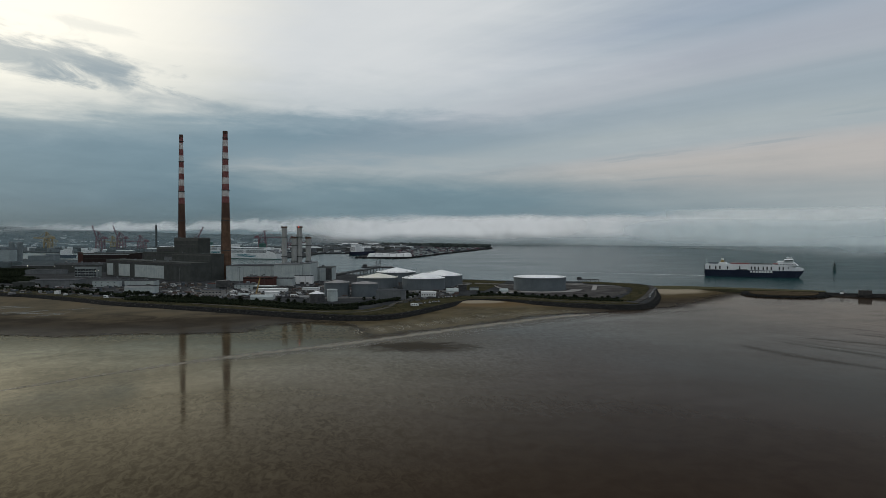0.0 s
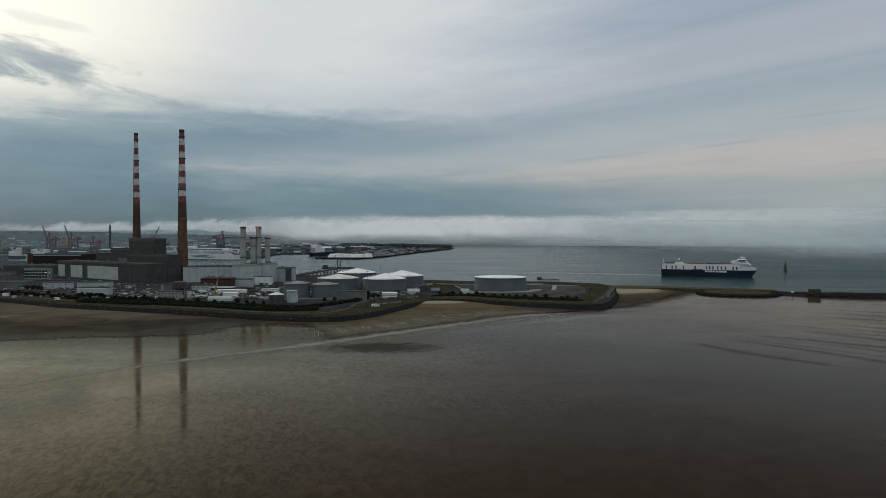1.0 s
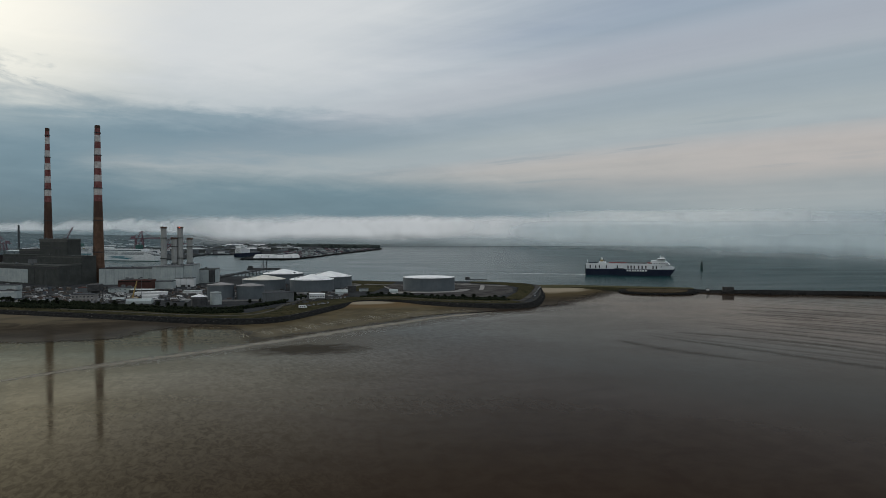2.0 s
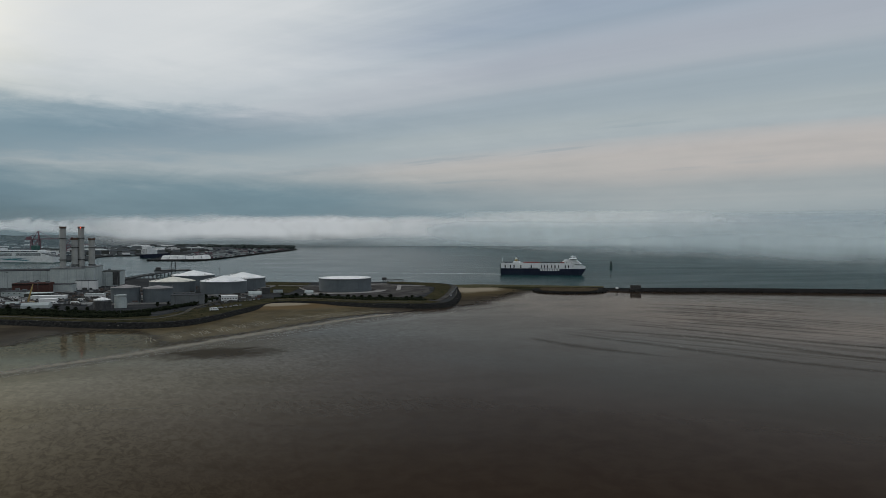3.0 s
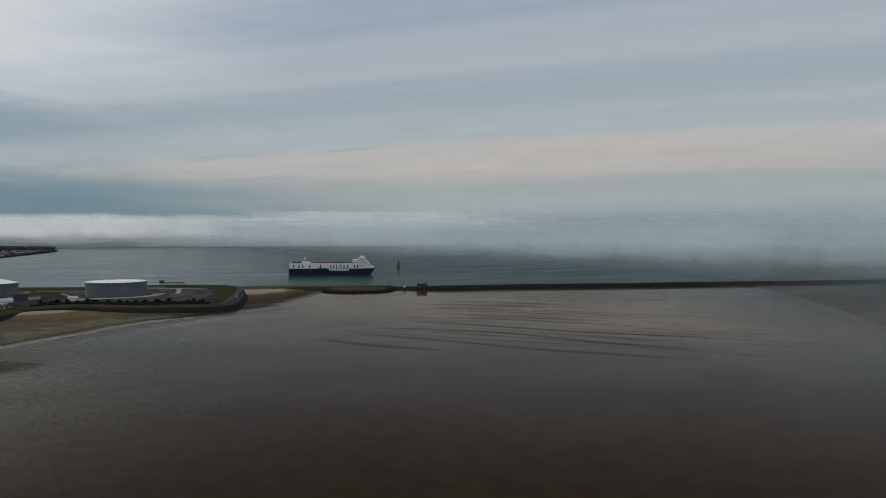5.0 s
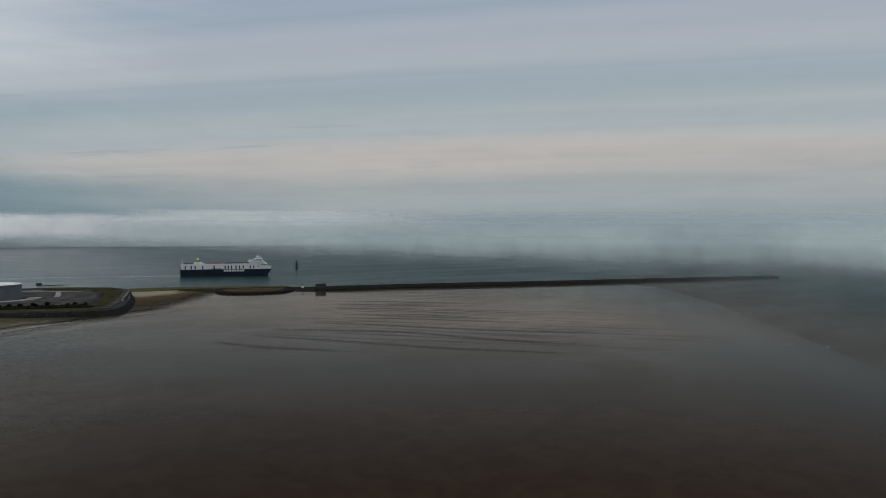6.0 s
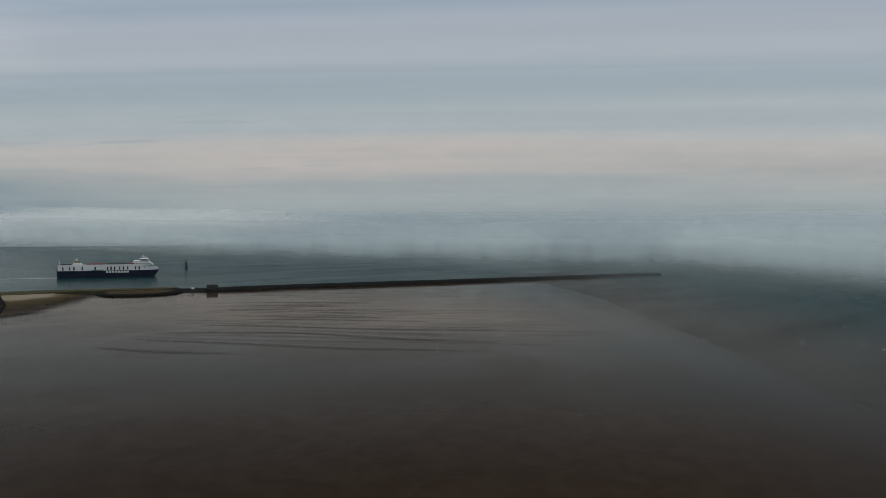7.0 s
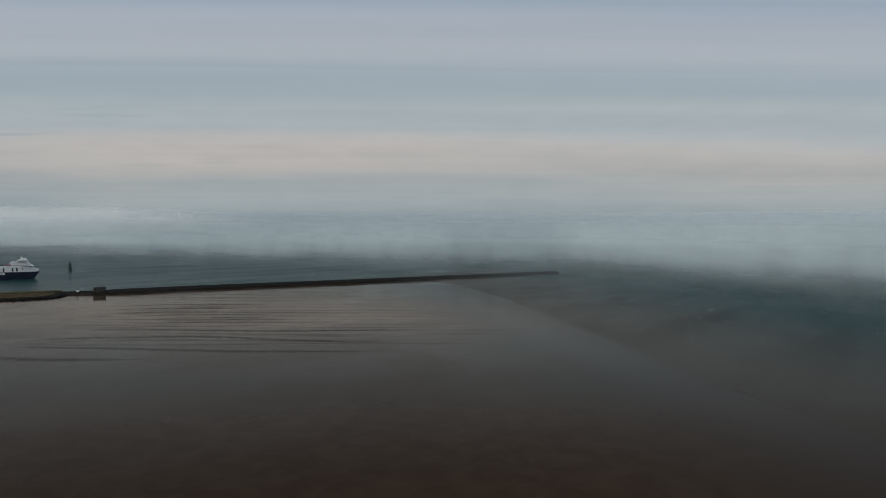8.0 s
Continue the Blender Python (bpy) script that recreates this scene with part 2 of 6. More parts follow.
def flat_mat():
    """Rippled sand under a broken film of water."""
    mt = bpy.data.materials.new("wet sand flat")
    mt.use_nodes = True
    n = Tree(mt.node_tree)
    pos = n.node("ShaderNodeTexCoord").outputs["Object"]
    p = n.node("ShaderNodeSeparateXYZ", Vector=pos)
    x, y = p.outputs[0], p.outputs[1]
    a = n.m("ADD", n.m("MULTIPLY", x, 0.56), n.m("MULTIPLY", y, -0.83))
    c = n.m("ADD", n.m("MULTIPLY", x, 0.83), n.m("MULTIPLY", y, 0.56))
    pools = n.noise(n.vec(n.m("MULTIPLY", x, 0.008), n.m("MULTIPLY", y, 0.012), 0.0), 1.0, 6.0, 0.6, 0.5)
    mottle = n.noise(pos, 0.09, 6.0, 0.68, 0.4)
    bars = n.noise(n.vec(n.m("MULTIPLY", a, 0.007), n.m("MULTIPLY", c, 0.11), 5.0), 1.0, 4.0, 0.6, 0.4)
    where = n.m("MULTIPLY", n.m("MULTIPLY", n.smooth(c, 402.0, 432.0), n.smooth(c, 1000.0, 700.0, 0.5, 1.0)), n.smooth(a, -310.0, -225.0))
    ridge = n.m("MULTIPLY", n.smooth(bars, 0.51, 0.60), where)
    grain = n.noise(pos, 0.8, 3.0, 0.6)
    colour = n.mix(n.smooth(mottle, 0.35, 0.65), (0.030, 0.0195, 0.013, 1), (0.037, 0.0255, 0.017, 1))
    speck = n.noise(n.vec(n.m("MULTIPLY", n.m("ADD", x, n.m("MULTIPLY", y, 0.25)), 0.36), n.m("MULTIPLY", n.m("SUBTRACT", y, n.m("MULTIPLY", x, 0.4)), 0.17), 2.0), 1.0, 6.0, 0.72, 0.9)
    # olive sand in the west, paled to imitate the bright sky mirrored there
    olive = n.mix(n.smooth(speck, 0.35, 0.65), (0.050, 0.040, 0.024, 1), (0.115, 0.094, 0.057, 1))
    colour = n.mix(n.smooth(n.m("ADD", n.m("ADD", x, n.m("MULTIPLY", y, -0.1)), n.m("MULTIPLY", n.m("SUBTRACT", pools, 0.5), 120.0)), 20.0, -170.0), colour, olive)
    colour = n.mix(n.m("MULTIPLY", ridge, 0.35), colour, (0.026, 0.018, 0.013, 1))
    off = n.m("ADD", n.m("MULTIPLY", x, 0.706), n.m("MULTIPLY", y, -0.708))
    shallow = n.smooth(n.m("ADD", off, n.m("MULTIPLY", n.m("SUBTRACT", pools, 0.5), 60.0)), 70.0, 165.0)
    colour = n.mix(n.m("MULTIPLY", shallow, 0.8), colour, (0.028, 0.022, 0.017, 1))
    wet = n.m("ADD", n.m("MULTIPLY", n.smooth(pools, 0.34, 0.64), 0.75), n.m("MULTIPLY", n.smooth(mottle, 0.35, 0.65), 0.25))
    cover = n.m("ADD", 0.47, n.m("MULTIPLY", wet, 0.14))
    open_flat = n.smooth(n.m("ADD", x, n.m("MULTIPLY", y, -0.15)), -20.0, 110.0)
    cover = n.m("MULTIPLY", cover, n.m("ADD", n.m("MULTIPLY", n.smooth(speck, 0.30, 0.70, 0.70, 1.14), n.m("SUBTRACT", 1.0, open_flat)), n.m("MULTIPLY", n.smooth(speck, 0.3, 0.7, 0.84, 1.02), open_flat)))
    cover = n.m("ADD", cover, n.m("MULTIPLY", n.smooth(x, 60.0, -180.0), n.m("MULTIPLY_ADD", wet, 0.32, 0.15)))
    cover = n.m("ADD", cover, n.m("MULTIPLY", n.m("MULTIPLY", n.smooth(a, -220.0, -60.0), n.smooth(c, 300.0, 520.0)), 0.07))
    cover = n.m("MULTIPLY", cover, n.m("SUBTRACT", 1.0, n.m("MULTIPLY", n.smooth(y, 400.0, 470.0), n.smooth(x, 40.0, -40.0, 0.0, 0.55))))
    # a shallow channel along the foot of the beach, and a drained bank beyond it
    run = n.m("ADD", n.m("MULTIPLY", n.m("ADD", x, 60.0), 0.793), n.m("MULTIPLY", n.m("SUBTRACT", y, 420.0), 0.609))
    side = n.m("ADD", n.m("MULTIPLY", n.m("ADD", x, 60.0), -0.609), n.m("MULTIPLY", n.m("SUBTRACT", y, 420.0), 0.793))
    channel = n.m("MULTIPLY", n.smooth(n.m("ABSOLUTE", n.m("SUBTRACT", n.m("ADD", side, n.m("MULTIPLY", n.m("SUBTRACT", pools, 0.5), 24.0)), 2.0)), 16.0, 5.0), n.m("MULTIPLY", n.smooth(run, -20.0, 40.0), n.smooth(run, 330.0, 180.0)))
    cover = n.m("ADD", cover, n.m("MULTIPLY", channel, 0.06))
    bx, by = n.m("DIVIDE", n.m("ADD", x, 14.0), 34.0), n.m("DIVIDE", n.m("SUBTRACT", y, 424.0), 20.0)
    bank = n.m("ADD", n.m("ADD", n.m("MULTIPLY", bx, bx), n.m("MULTIPLY", by, by)), n.m("MULTIPLY", n.m("SUBTRACT", mottle, 0.5), 3.0))
    colour = n.mix(n.smooth(bank, 1.4, 0.4), colour, (0.026, 0.019, 0.012, 1))
    cover = n.m("MULTIPLY", cover, n.smooth(bank, 0.2, 1.5, 0.32, 1.0))
    cover = n.m("MULTIPLY", cover, n.m("SUBTRACT", 1.0, n.m("MULTIPLY", ridge, 0.28)))
    height = n.m("ADD", n.m("MULTIPLY", grain, 0.06), n.m("MULTIPLY", n.noise(pos, 0.22, 5.0, 0.6, 0.5), 0.25))
    relief = n.node("ShaderNodeBump", Strength=n.m("MULTIPLY_ADD", open_flat, -0.035, 0.06), Distance=1.0, Height=height).outputs[0]
    # silty water: faintly yellow gloss on a dark bed, yellower westwards imitating mirrored glow
    clearer = n.mix(shallow, (0.975, 0.955, 0.915, 1), (0.95, 0.98, 0.99, 1))
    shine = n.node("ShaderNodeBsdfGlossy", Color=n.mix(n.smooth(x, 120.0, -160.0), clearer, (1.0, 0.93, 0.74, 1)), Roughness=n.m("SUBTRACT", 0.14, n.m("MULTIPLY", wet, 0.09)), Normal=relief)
    bed = n.node("ShaderNodeBsdfDiffuse", Color=(0.012, 0.009, 0.006, 1))
    film = n.node("ShaderNodeMixShader", Fac=n.node("ShaderNodeFresnel", IOR=1.33, Normal=relief).outputs[0])
    n.t.links.new(bed.outputs[0], film.inputs[1])
    n.t.links.new(shine.outputs[0], film.inputs[2])
    sand = n.node("ShaderNodeBsdfDiffuse", Color=colour, Roughness=0.6)
    off_w = n.m("ADD", off, n.m("MULTIPLY", n.m("SUBTRACT", pools, 0.5), 26.0))
    cover = n.m("ADD", n.m("MULTIPLY", cover, n.m("SUBTRACT", 1.0, shallow)), n.m("MULTIPLY", shallow, n.m("ADD", n.smooth(off_w, 120.0, 192.0, 0.46, 0.41), n.smooth(n.m("ABSOLUTE", n.m("SUBTRACT", off_w, 160.0)), 34.0, 0.0, 0.0, 0.06))))
    both = n.node("ShaderNodeMixShader", Fac=n.m("MULTIPLY", cover, n.grazing()))
    n.t.links.new(sand.outputs[0], both.inputs[1])
    n.t.links.new(film.outputs[0], both.inputs[2])
    n.t.links.new(both.outputs[0], n.node("ShaderNodeOutputMaterial").inputs[0])
    return mt


def beach_mat():
    """Drained sand: ochre and dry high up, dark and shining towards the water, with runnels down the slope."""
    mt = bpy.data.materials.new("beach sand")
    mt.use_nodes = True
    n = Tree(mt.node_tree)
    pos = n.node("ShaderNodeTexCoord").outputs["Object"]
    p = n.node("ShaderNodeSeparateXYZ", Vector=pos)
    x, y, z = p.outputs
    mottle = n.noise(pos, 0.03, 6.0, 0.65, 0.5)
    rills = n.noise(n.vec(n.m("MULTIPLY", n.m("ADD", x, n.m("MULTIPLY", y, -0.5)), 0.22), n.m("MULTIPLY", n.m("ADD", y, n.m("MULTIPLY", x, 0.5)), 0.05), 0.0), 1.0, 5.0, 0.65, 1.2)
    dry = n.smooth(n.m("ADD", z, n.m("MULTIPLY", mottle, 0.9)), 1.35, 2.2)
    colour = n.mix(n.smooth(mottle, 0.35, 0.65), (0.036, 0.030, 0.023, 1), (0.054, 0.045, 0.033, 1))
    silt_zone = n.m("MULTIPLY", n.smooth(x, -110.0, -60.0), n.smooth(x, 130.0, 90.0))
    colour = n.mix(n.m("MULTIPLY", silt_zone, n.smooth(z, 0.15, 0.5)), colour, n.mix(n.smooth(mottle, 0.35, 0.65), (0.062, 0.050, 0.028, 1), (0.096, 0.078, 0.045, 1)))
    inland = n.t.nodes.new("ShaderNodeAttribute")
    inland.attribute_name = "inland"
    drained = n.m("MULTIPLY", n.smooth(n.m("ADD", inland.outputs["Fac"], n.m("MULTIPLY", mottle, 70.0)), 95.0, 190.0), n.smooth(x, -80.0, -170.0))
    colour = n.mix(drained, colour, n.mix(n.smooth(mottle, 0.4, 0.6), (0.082, 0.074, 0.055, 1), (0.112, 0.100, 0.074, 1)))
    colour = n.mix(dry, colour, n.mix(n.smooth(x, 140.0, 190.0), (0.120, 0.086, 0.047, 1), (0.074, 0.058, 0.034, 1)))
    colour = n.mix(n.smooth(n.m("ADD", n.m("MULTIPLY_ADD", mottle, 0.9, z), n.smooth(x, 170.0, 220.0, 0.0, 0.75)), 3.0, 3.7), colour, (0.25, 0.215, 0.16, 1))
    film = n.m("MULTIPLY", n.smooth(n.m("ABSOLUTE", n.m("SUBTRACT", rills, 0.52)), 0.045, 0.012), n.m("MULTIPLY", n.m("MULTIPLY", n.smooth(x, -150.0, -40.0), n.smooth(x, 150.0, 60.0)), n.smooth(z, 2.2, 1.0)))
    relief = n.node("ShaderNodeBump", Strength=0.3, Distance=0.6, Height=n.m("ADD", rills, mottle)).outputs[0]
    water = n.node("ShaderNodeBsdfPrincipled", Base_Color=colour, Roughness=0.15, IOR=1.33)
    sand = n.node("ShaderNodeBsdfDiffuse", Color=colour, Roughness=0.7, Normal=relief)
    damp = n.m("MULTIPLY", n.smooth(z, 1.1, 0.1), n.smooth(x, -150.0, -90.0, 0.14, 0.10))
    both = n.node("ShaderNodeMixShader", Fac=n.m("ADD", damp, n.m("MULTIPLY", film, 0.13)))
    n.t.links.new(sand.outputs[0], both.inputs[1])
    n.t.links.new(water.outputs[0], both.inputs[2])
    # the rim is awash: the film of water on the flat runs up over it
    fringe = n.noise(pos, 0.07, 5.0, 0.65, 0.6)
    awash = n.node("ShaderNodeMixShader", Fac=n.smooth(n.m("ADD", inland.outputs["Fac"], n.m("MULTIPLY", n.m("SUBTRACT", fringe, 0.5), 26.0)), 2.0, n.smooth(x, 120.0, 200.0, 16.0, 34.0)))
    n.t.links.new(n.node("ShaderNodeBsdfTransparent").outputs[0], awash.inputs[1])
    n.t.links.new(both.outputs[0], awash.inputs[2])
    n.t.links.new(awash.outputs[0], n.node("ShaderNodeOutputMaterial").inputs[0])
    return mt


def fog_mat(name, top, soft_top, foot, soft_foot, az0, az1, az2, az3, dense, ragged, seed, white=0.85, detail=2.0, tint=(0.94, 1.0, 0.985), through_light=0.0, share=False, grain=1.0):
    """Sea fog: scatters light from above; thins out upwards, downwards and to both ends."""
    mt = bpy.data.materials.new(name)
    mt.use_nodes = True
    n = Tree(mt.node_tree)
    pos = n.node("ShaderNodeTexCoord").outputs["Object"]
    p = n.node("ShaderNodeSeparateXYZ", Vector=pos)
    turn = n.m("MULTIPLY", n.m("ARCTAN2", p.outputs[0], p.outputs[1]), 57.2958)
    z = p.outputs[2]
    if share:
        # heights in hundredths of the curtain, which is lower where it stands nearer to the flat
        level = n.t.nodes.new("ShaderNodeAttribute")
        level.attribute_name = "level"
        z = n.m("MULTIPLY", level.outputs["Fac"], 100.0)
    lump = n.noise(n.vec(n.m("MULTIPLY", n.m("ADD", turn, n.m("MULTIPLY", z, -0.006 * grain)), 0.22 * grain), n.m("MULTIPLY", z, 0.002), seed), 1.0, detail + 1.0, 0.55, 0.2)
    wisp = n.noise(n.vec(n.m("MULTIPLY", turn, 0.45), n.m("MULTIPLY", z, 0.005), seed + 4.0), 1.0, 3.0, 0.5, 0.3)
    shift = n.m("ADD", n.m("MULTIPLY", n.m("SUBTRACT", lump, 0.5), ragged), n.m("MULTIPLY", n.m("SUBTRACT", wisp, 0.5), ragged * 0.5))
    upper = n.smooth(n.m("ADD", z, shift), top, top - soft_top)
    droop = n.noise(n.vec(n.m("MULTIPLY", turn, 0.15), n.m("MULTIPLY", z, 0.030 if share else 0.012), seed + 2.0), 1.0, 3.0, 0.5, 0.6)
    lower = n.smooth(n.m("ADD", z, n.m("MULTIPLY", n.m("SUBTRACT", droop, 0.5), 30.0 if share else max(44.0, ragged * 0.9))), foot, foot + soft_foot)
    ends = n.m("MULTIPLY", n.smooth(turn, az0, az1), n.smooth(turn, az3, az2))
    alpha = n.m("MULTIPLY", n.m("MULTIPLY", upper, lower), n.m("MULTIPLY", ends, n.m("MULTIPLY", dense, n.smooth(wisp, 0.2, 0.6, 0.75, 1.0))))
    # droplets send light back as well as through
    shade = (white * tint[0], white * tint[1], white * tint[2], 1)
    d = n.node("ShaderNodeMixShader", Fac=through_light)
    n.t.links.new(n.node("ShaderNodeBsdfDiffuse", Color=shade).outputs[0], d.inputs[1])
    n.t.links.new(n.node("ShaderNodeBsdfTranslucent", Color=shade).outputs[0], d.inputs[2])
    mixer = n.node("ShaderNodeMixShader", Fac=alpha)
    n.t.links.new(n.node("ShaderNodeBsdfTransparent").outputs[0], mixer.inputs[1])
    n.t.links.new(d.outputs[0], mixer.inputs[2])
    n.t.links.new(mixer.outputs[0], n.node("ShaderNodeOutputMaterial").inputs[0])
    return mt


SEA, FLAT, BEACH = sea_mat(), flat_mat(), beach_mat()
GROUND = surf("yard ground", (0.024, 0.027, 0.029), (0.048, 0.050, 0.051), 14, 0.9)
GRASS = surf("rough grass", (0.020, 0.022, 0.012), (0.056, 0.049, 0.026), 7, 0.95, 0.6)
MARRAM = surf("marram grass", (0.046, 0.046, 0.026), (0.084, 0.078, 0.046), 6, 0.95, 0.5)
SCRUB = surf("scrub leaves", (0.008, 0.012, 0.008), (0.022, 0.027, 0.015), 3, 0.9, 0.5)
ROCK = surf("armour rock", (0.030, 0.029, 0.027), (0.112, 0.108, 0.096), 2.2, 0.85, 0.5, each=0.8)
SHORE_STONE = surf("dark shore stone", (0.010, 0.0105, 0.0105), (0.028, 0.028, 0.027), 2.2, 0.85, 0.5)
GRANITE = surf("granite wall", (0.020, 0.020, 0.020), (0.040, 0.039, 0.038), 3, 0.85, 0.5)
ASPHALT = surf("asphalt", (0.036, 0.035, 0.034), (0.082, 0.078, 0.074), 16, 0.9)
GRAVEL = surf("gravel path", (0.062, 0.060, 0.054), (0.095, 0.09, 0.08), 3, 0.9)
CONCRETE = surf("concrete", (0.21, 0.205, 0.195), (0.32, 0.31, 0.295), 7, 0.85, 0.3, 0, 0.35)
PALE = surf("pale cladding", (0.29, 0.33, 0.33), (0.38, 0.42, 0.415), 9, 0.6, 0.1, 0, 0.25)
WHITE = surf("white paint", (0.54, 0.56, 0.56), (0.66, 0.67, 0.67), 8, 0.5, 0.1, 0, 0.18)
DARKCLAD = surf("dark cladding", (0.056, 0.061, 0.058), (0.077, 0.082, 0.078), 9, 0.8, 0.1, 0, 0.22)
RIBGREY = surf("pale rib", (0.21, 0.24, 0.24), (0.27, 0.30, 0.30), 9, 0.6, 0.05, 0, 0.2)
STACKGREY = surf("stack steel", (0.23, 0.24, 0.235), (0.29, 0.30, 0.29), 12, 0.7, 0.05, 0, 0.12)
PARAPET = surf("parapet", (0.085, 0.088, 0.084), (0.115, 0.118, 0.112), 8, 0.8, 0.1, 0, 0.2)
MIDGREY = surf("grey cladding", (0.095, 0.105, 0.11), (0.14, 0.15, 0.155), 9, 0.7, 0.15, 0, 0.3)
TANKGREY = surf("tank steel", (0.082, 0.098, 0.108), (0.105, 0.121, 0.132), 8, 0.6, 0.05, 0, 0.2)
TANKROOF = surf("tank roof", (0.62, 0.64, 0.64), (0.76, 0.77, 0.76), 10, 0.5, 0.05, 0, 0.0)
BRICK = surf("red brick", (0.066, 0.036, 0.032), (0.094, 0.050, 0.043), 4, 0.9, 0.2, 0, 0.2)
BROWN = surf("brown cladding", (0.026, 0.021, 0.020), (0.038, 0.029, 0.027), 6, 0.8, 0.1, 0, 0.2)
GLASS = surf("dark window glass", (0.020, 0.024, 0.028), (0.035, 0.040, 0.045), 3, 0.12, 0.0)
STEEL = surf("dark steel", (0.040, 0.042, 0.045), (0.075, 0.075, 0.075), 2, 0.6, 0.1, 0.3)
RUST = surf("rusty concrete shaft", (0.098, 0.062, 0.044), (0.172, 0.110, 0.076), 7, 0.85, 0.2, 0, 0.5)
SOOT = surf("sooty shaft", (0.074, 0.048, 0.039), (0.110, 0.070, 0.053), 12, 0.85, 0.2, 0, 0.4)
BANDRED = surf("faded red band", (0.150, 0.052, 0.052), (0.255, 0.125, 0.118), 3.5, 0.8, 0.1, 0, 0.5)
BANDWHITE = surf("faded white band", (0.40, 0.385, 0.375), (0.60, 0.595, 0.58), 3.5, 0.8, 0.1, 0, 0.42)
# red and yellow dulled in the colour for the haze over far cranes
CRANERED = surf("haze-greyed crane red", (0.115, 0.046, 0.060), (0.155, 0.066, 0.080), 6, 0.6, 0.0)
YELLOW = surf("yellow paint", (0.21, 0.15, 0.055), (0.28, 0.20, 0.075), 5, 0.55, 0.0)
NAVY = surf("navy hull paint", (0.010, 0.015, 0.030), (0.018, 0.025, 0.042), 9, 0.65, 0.05, 0, 0.2)
SHIPWHITE = surf("ship white", (0.60, 0.62, 0.63), (0.68, 0.70, 0.70), 14, 0.55, 0.0, 0, 0.05)
TEAL = surf("teal paint", (0.02, 0.12, 0.15), (0.035, 0.16, 0.19), 12, 0.5, 0.0)
GREEN = surf("green paint", (0.010, 0.045, 0.034), (0.018, 0.065, 0.050), 4, 0.6, 0.0)
SHIPRED = surf("red deck gear", (0.15, 0.035, 0.035), (0.20, 0.05, 0.045), 6, 0.6, 0.0)
FOAM = surf("foam", (0.60, 0.62, 0.62), (0.75, 0.77, 0.77), 3, 0.9, 0.2)
BARK = surf("bark", (0.03, 0.022, 0.016), (0.05, 0.038, 0.028), 0.6, 0.9)
# far tones: the blue and pallor of haze are put into these base colours
CITY = surf("haze-blued far roofs", (0.085, 0.10, 0.11), (0.15, 0.165, 0.175), 30, 0.9, 0.0)
FAR_LEAF = surf("haze-paled far woods", (0.036, 0.048, 0.046), (0.058, 0.072, 0.066), 20, 0.95, 0.0)
HILL = surf("haze-blued distant land", (0.030, 0.040, 0.042), (0.055, 0.066, 0.066), 60, 1.0, 0.0)
ROOFGREY = surf("weathered roof", (0.042, 0.046, 0.050), (0.078, 0.082, 0.087), 8, 0.8, 0.1, 0, 0.0, 0.6)
CARPAINT = surf("car paint", (0.20, 0.21, 0.22), (0.26, 0.26, 0.27), 2, 0.35, 0.0, 0, 0, 1.2)
RUBBER = surf("tyre rubber", (0.015, 0.015, 0.015), (0.025, 0.025, 0.025), 0.4, 0.9, 0.0)
# green with the grey of the mist before it mixed into the colour
BEACON = surf("mist-greyed green paint", (0.034, 0.056, 0.056), (0.062, 0.092, 0.090), 2, 0.7, 0.2)
DUNE = surf("brown dune grass", (0.040, 0.032, 0.020), (0.075, 0.058, 0.038), 6, 0.95, 0.5)


def film_mat(name, colour, gloss, strength, rough=0.2):
    """A thin lens of silt, sand or water that feathers out towards its rim."""
    mt = bpy.data.materials.new(name)
    mt.use_nodes = True
    n = Tree(mt.node_tree)
    pos = n.node("ShaderNodeTexCoord").outputs["Object"]
    rim_at = n.t.nodes.new("ShaderNodeAttribute")
    rim_at.attribute_name = "rim"
    fray = n.noise(pos, 0.16, 5.0, 0.65, 0.4)
    cover = n.smooth(n.m("ADD", rim_at.outputs["Fac"], n.m("MULTIPLY", n.m("SUBTRACT", fray, 0.5), 1.3)), 1.0, 0.0)
    tone = n.noise(pos, 0.5, 4.0, 0.6)
    tint = n.mix(n.smooth(tone, 0.3, 0.7), (colour[0] * 0.8, colour[1] * 0.8, colour[2] * 0.8, 1), (*colour, 1))
    body = n.node("ShaderNodeMixShader", Fac=gloss)
    n.t.links.new(n.node("ShaderNodeBsdfDiffuse", Color=tint, Roughness=0.6).outputs[0], body.inputs[1])
    n.t.links.new(n.node("ShaderNodeBsdfPrincipled", Base_Color=tint, Roughness=rough, IOR=1.33).outputs[0], body.inputs[2])
    both = n.node("ShaderNodeMixShader", Fac=n.m("MULTIPLY", cover, strength))
    n.t.links.new(n.node("ShaderNodeBsdfTransparent").outputs[0], both.inputs[1])
    n.t.links.new(body.outputs[0], both.inputs[2])
    n.t.links.new(both.outputs[0], n.node("ShaderNodeOutputMaterial").inputs[0])
    return mt


SILT_LINE = film_mat("pale silt line", (0.215, 0.195, 0.155), 0.2, 0.9)
SILT_WASH = film_mat("thin silt wash", (0.150, 0.132, 0.108), 0.3, 0.42)
RILL_FILM = film_mat("wet runnel silt", (0.30, 0.27, 0.20), 0.1, 0.75)
BAR_SAND = film_mat("drained bar sand", (0.046, 0.036, 0.028), 0.06, 0.27)
# pale base colour imitates part of the sky's shine off the pools
POOL = film_mat("standing pool", (0.19, 0.182, 0.16), 0.45, 0.8, 0.15)
RED_LAMP = lamp_mat("red obstruction lamp", (1.0, 0.06, 0.03), 6.0)
YARD_LAMP = lamp_mat("yard lamp", (1.0, 0.92, 0.78), 4.0)


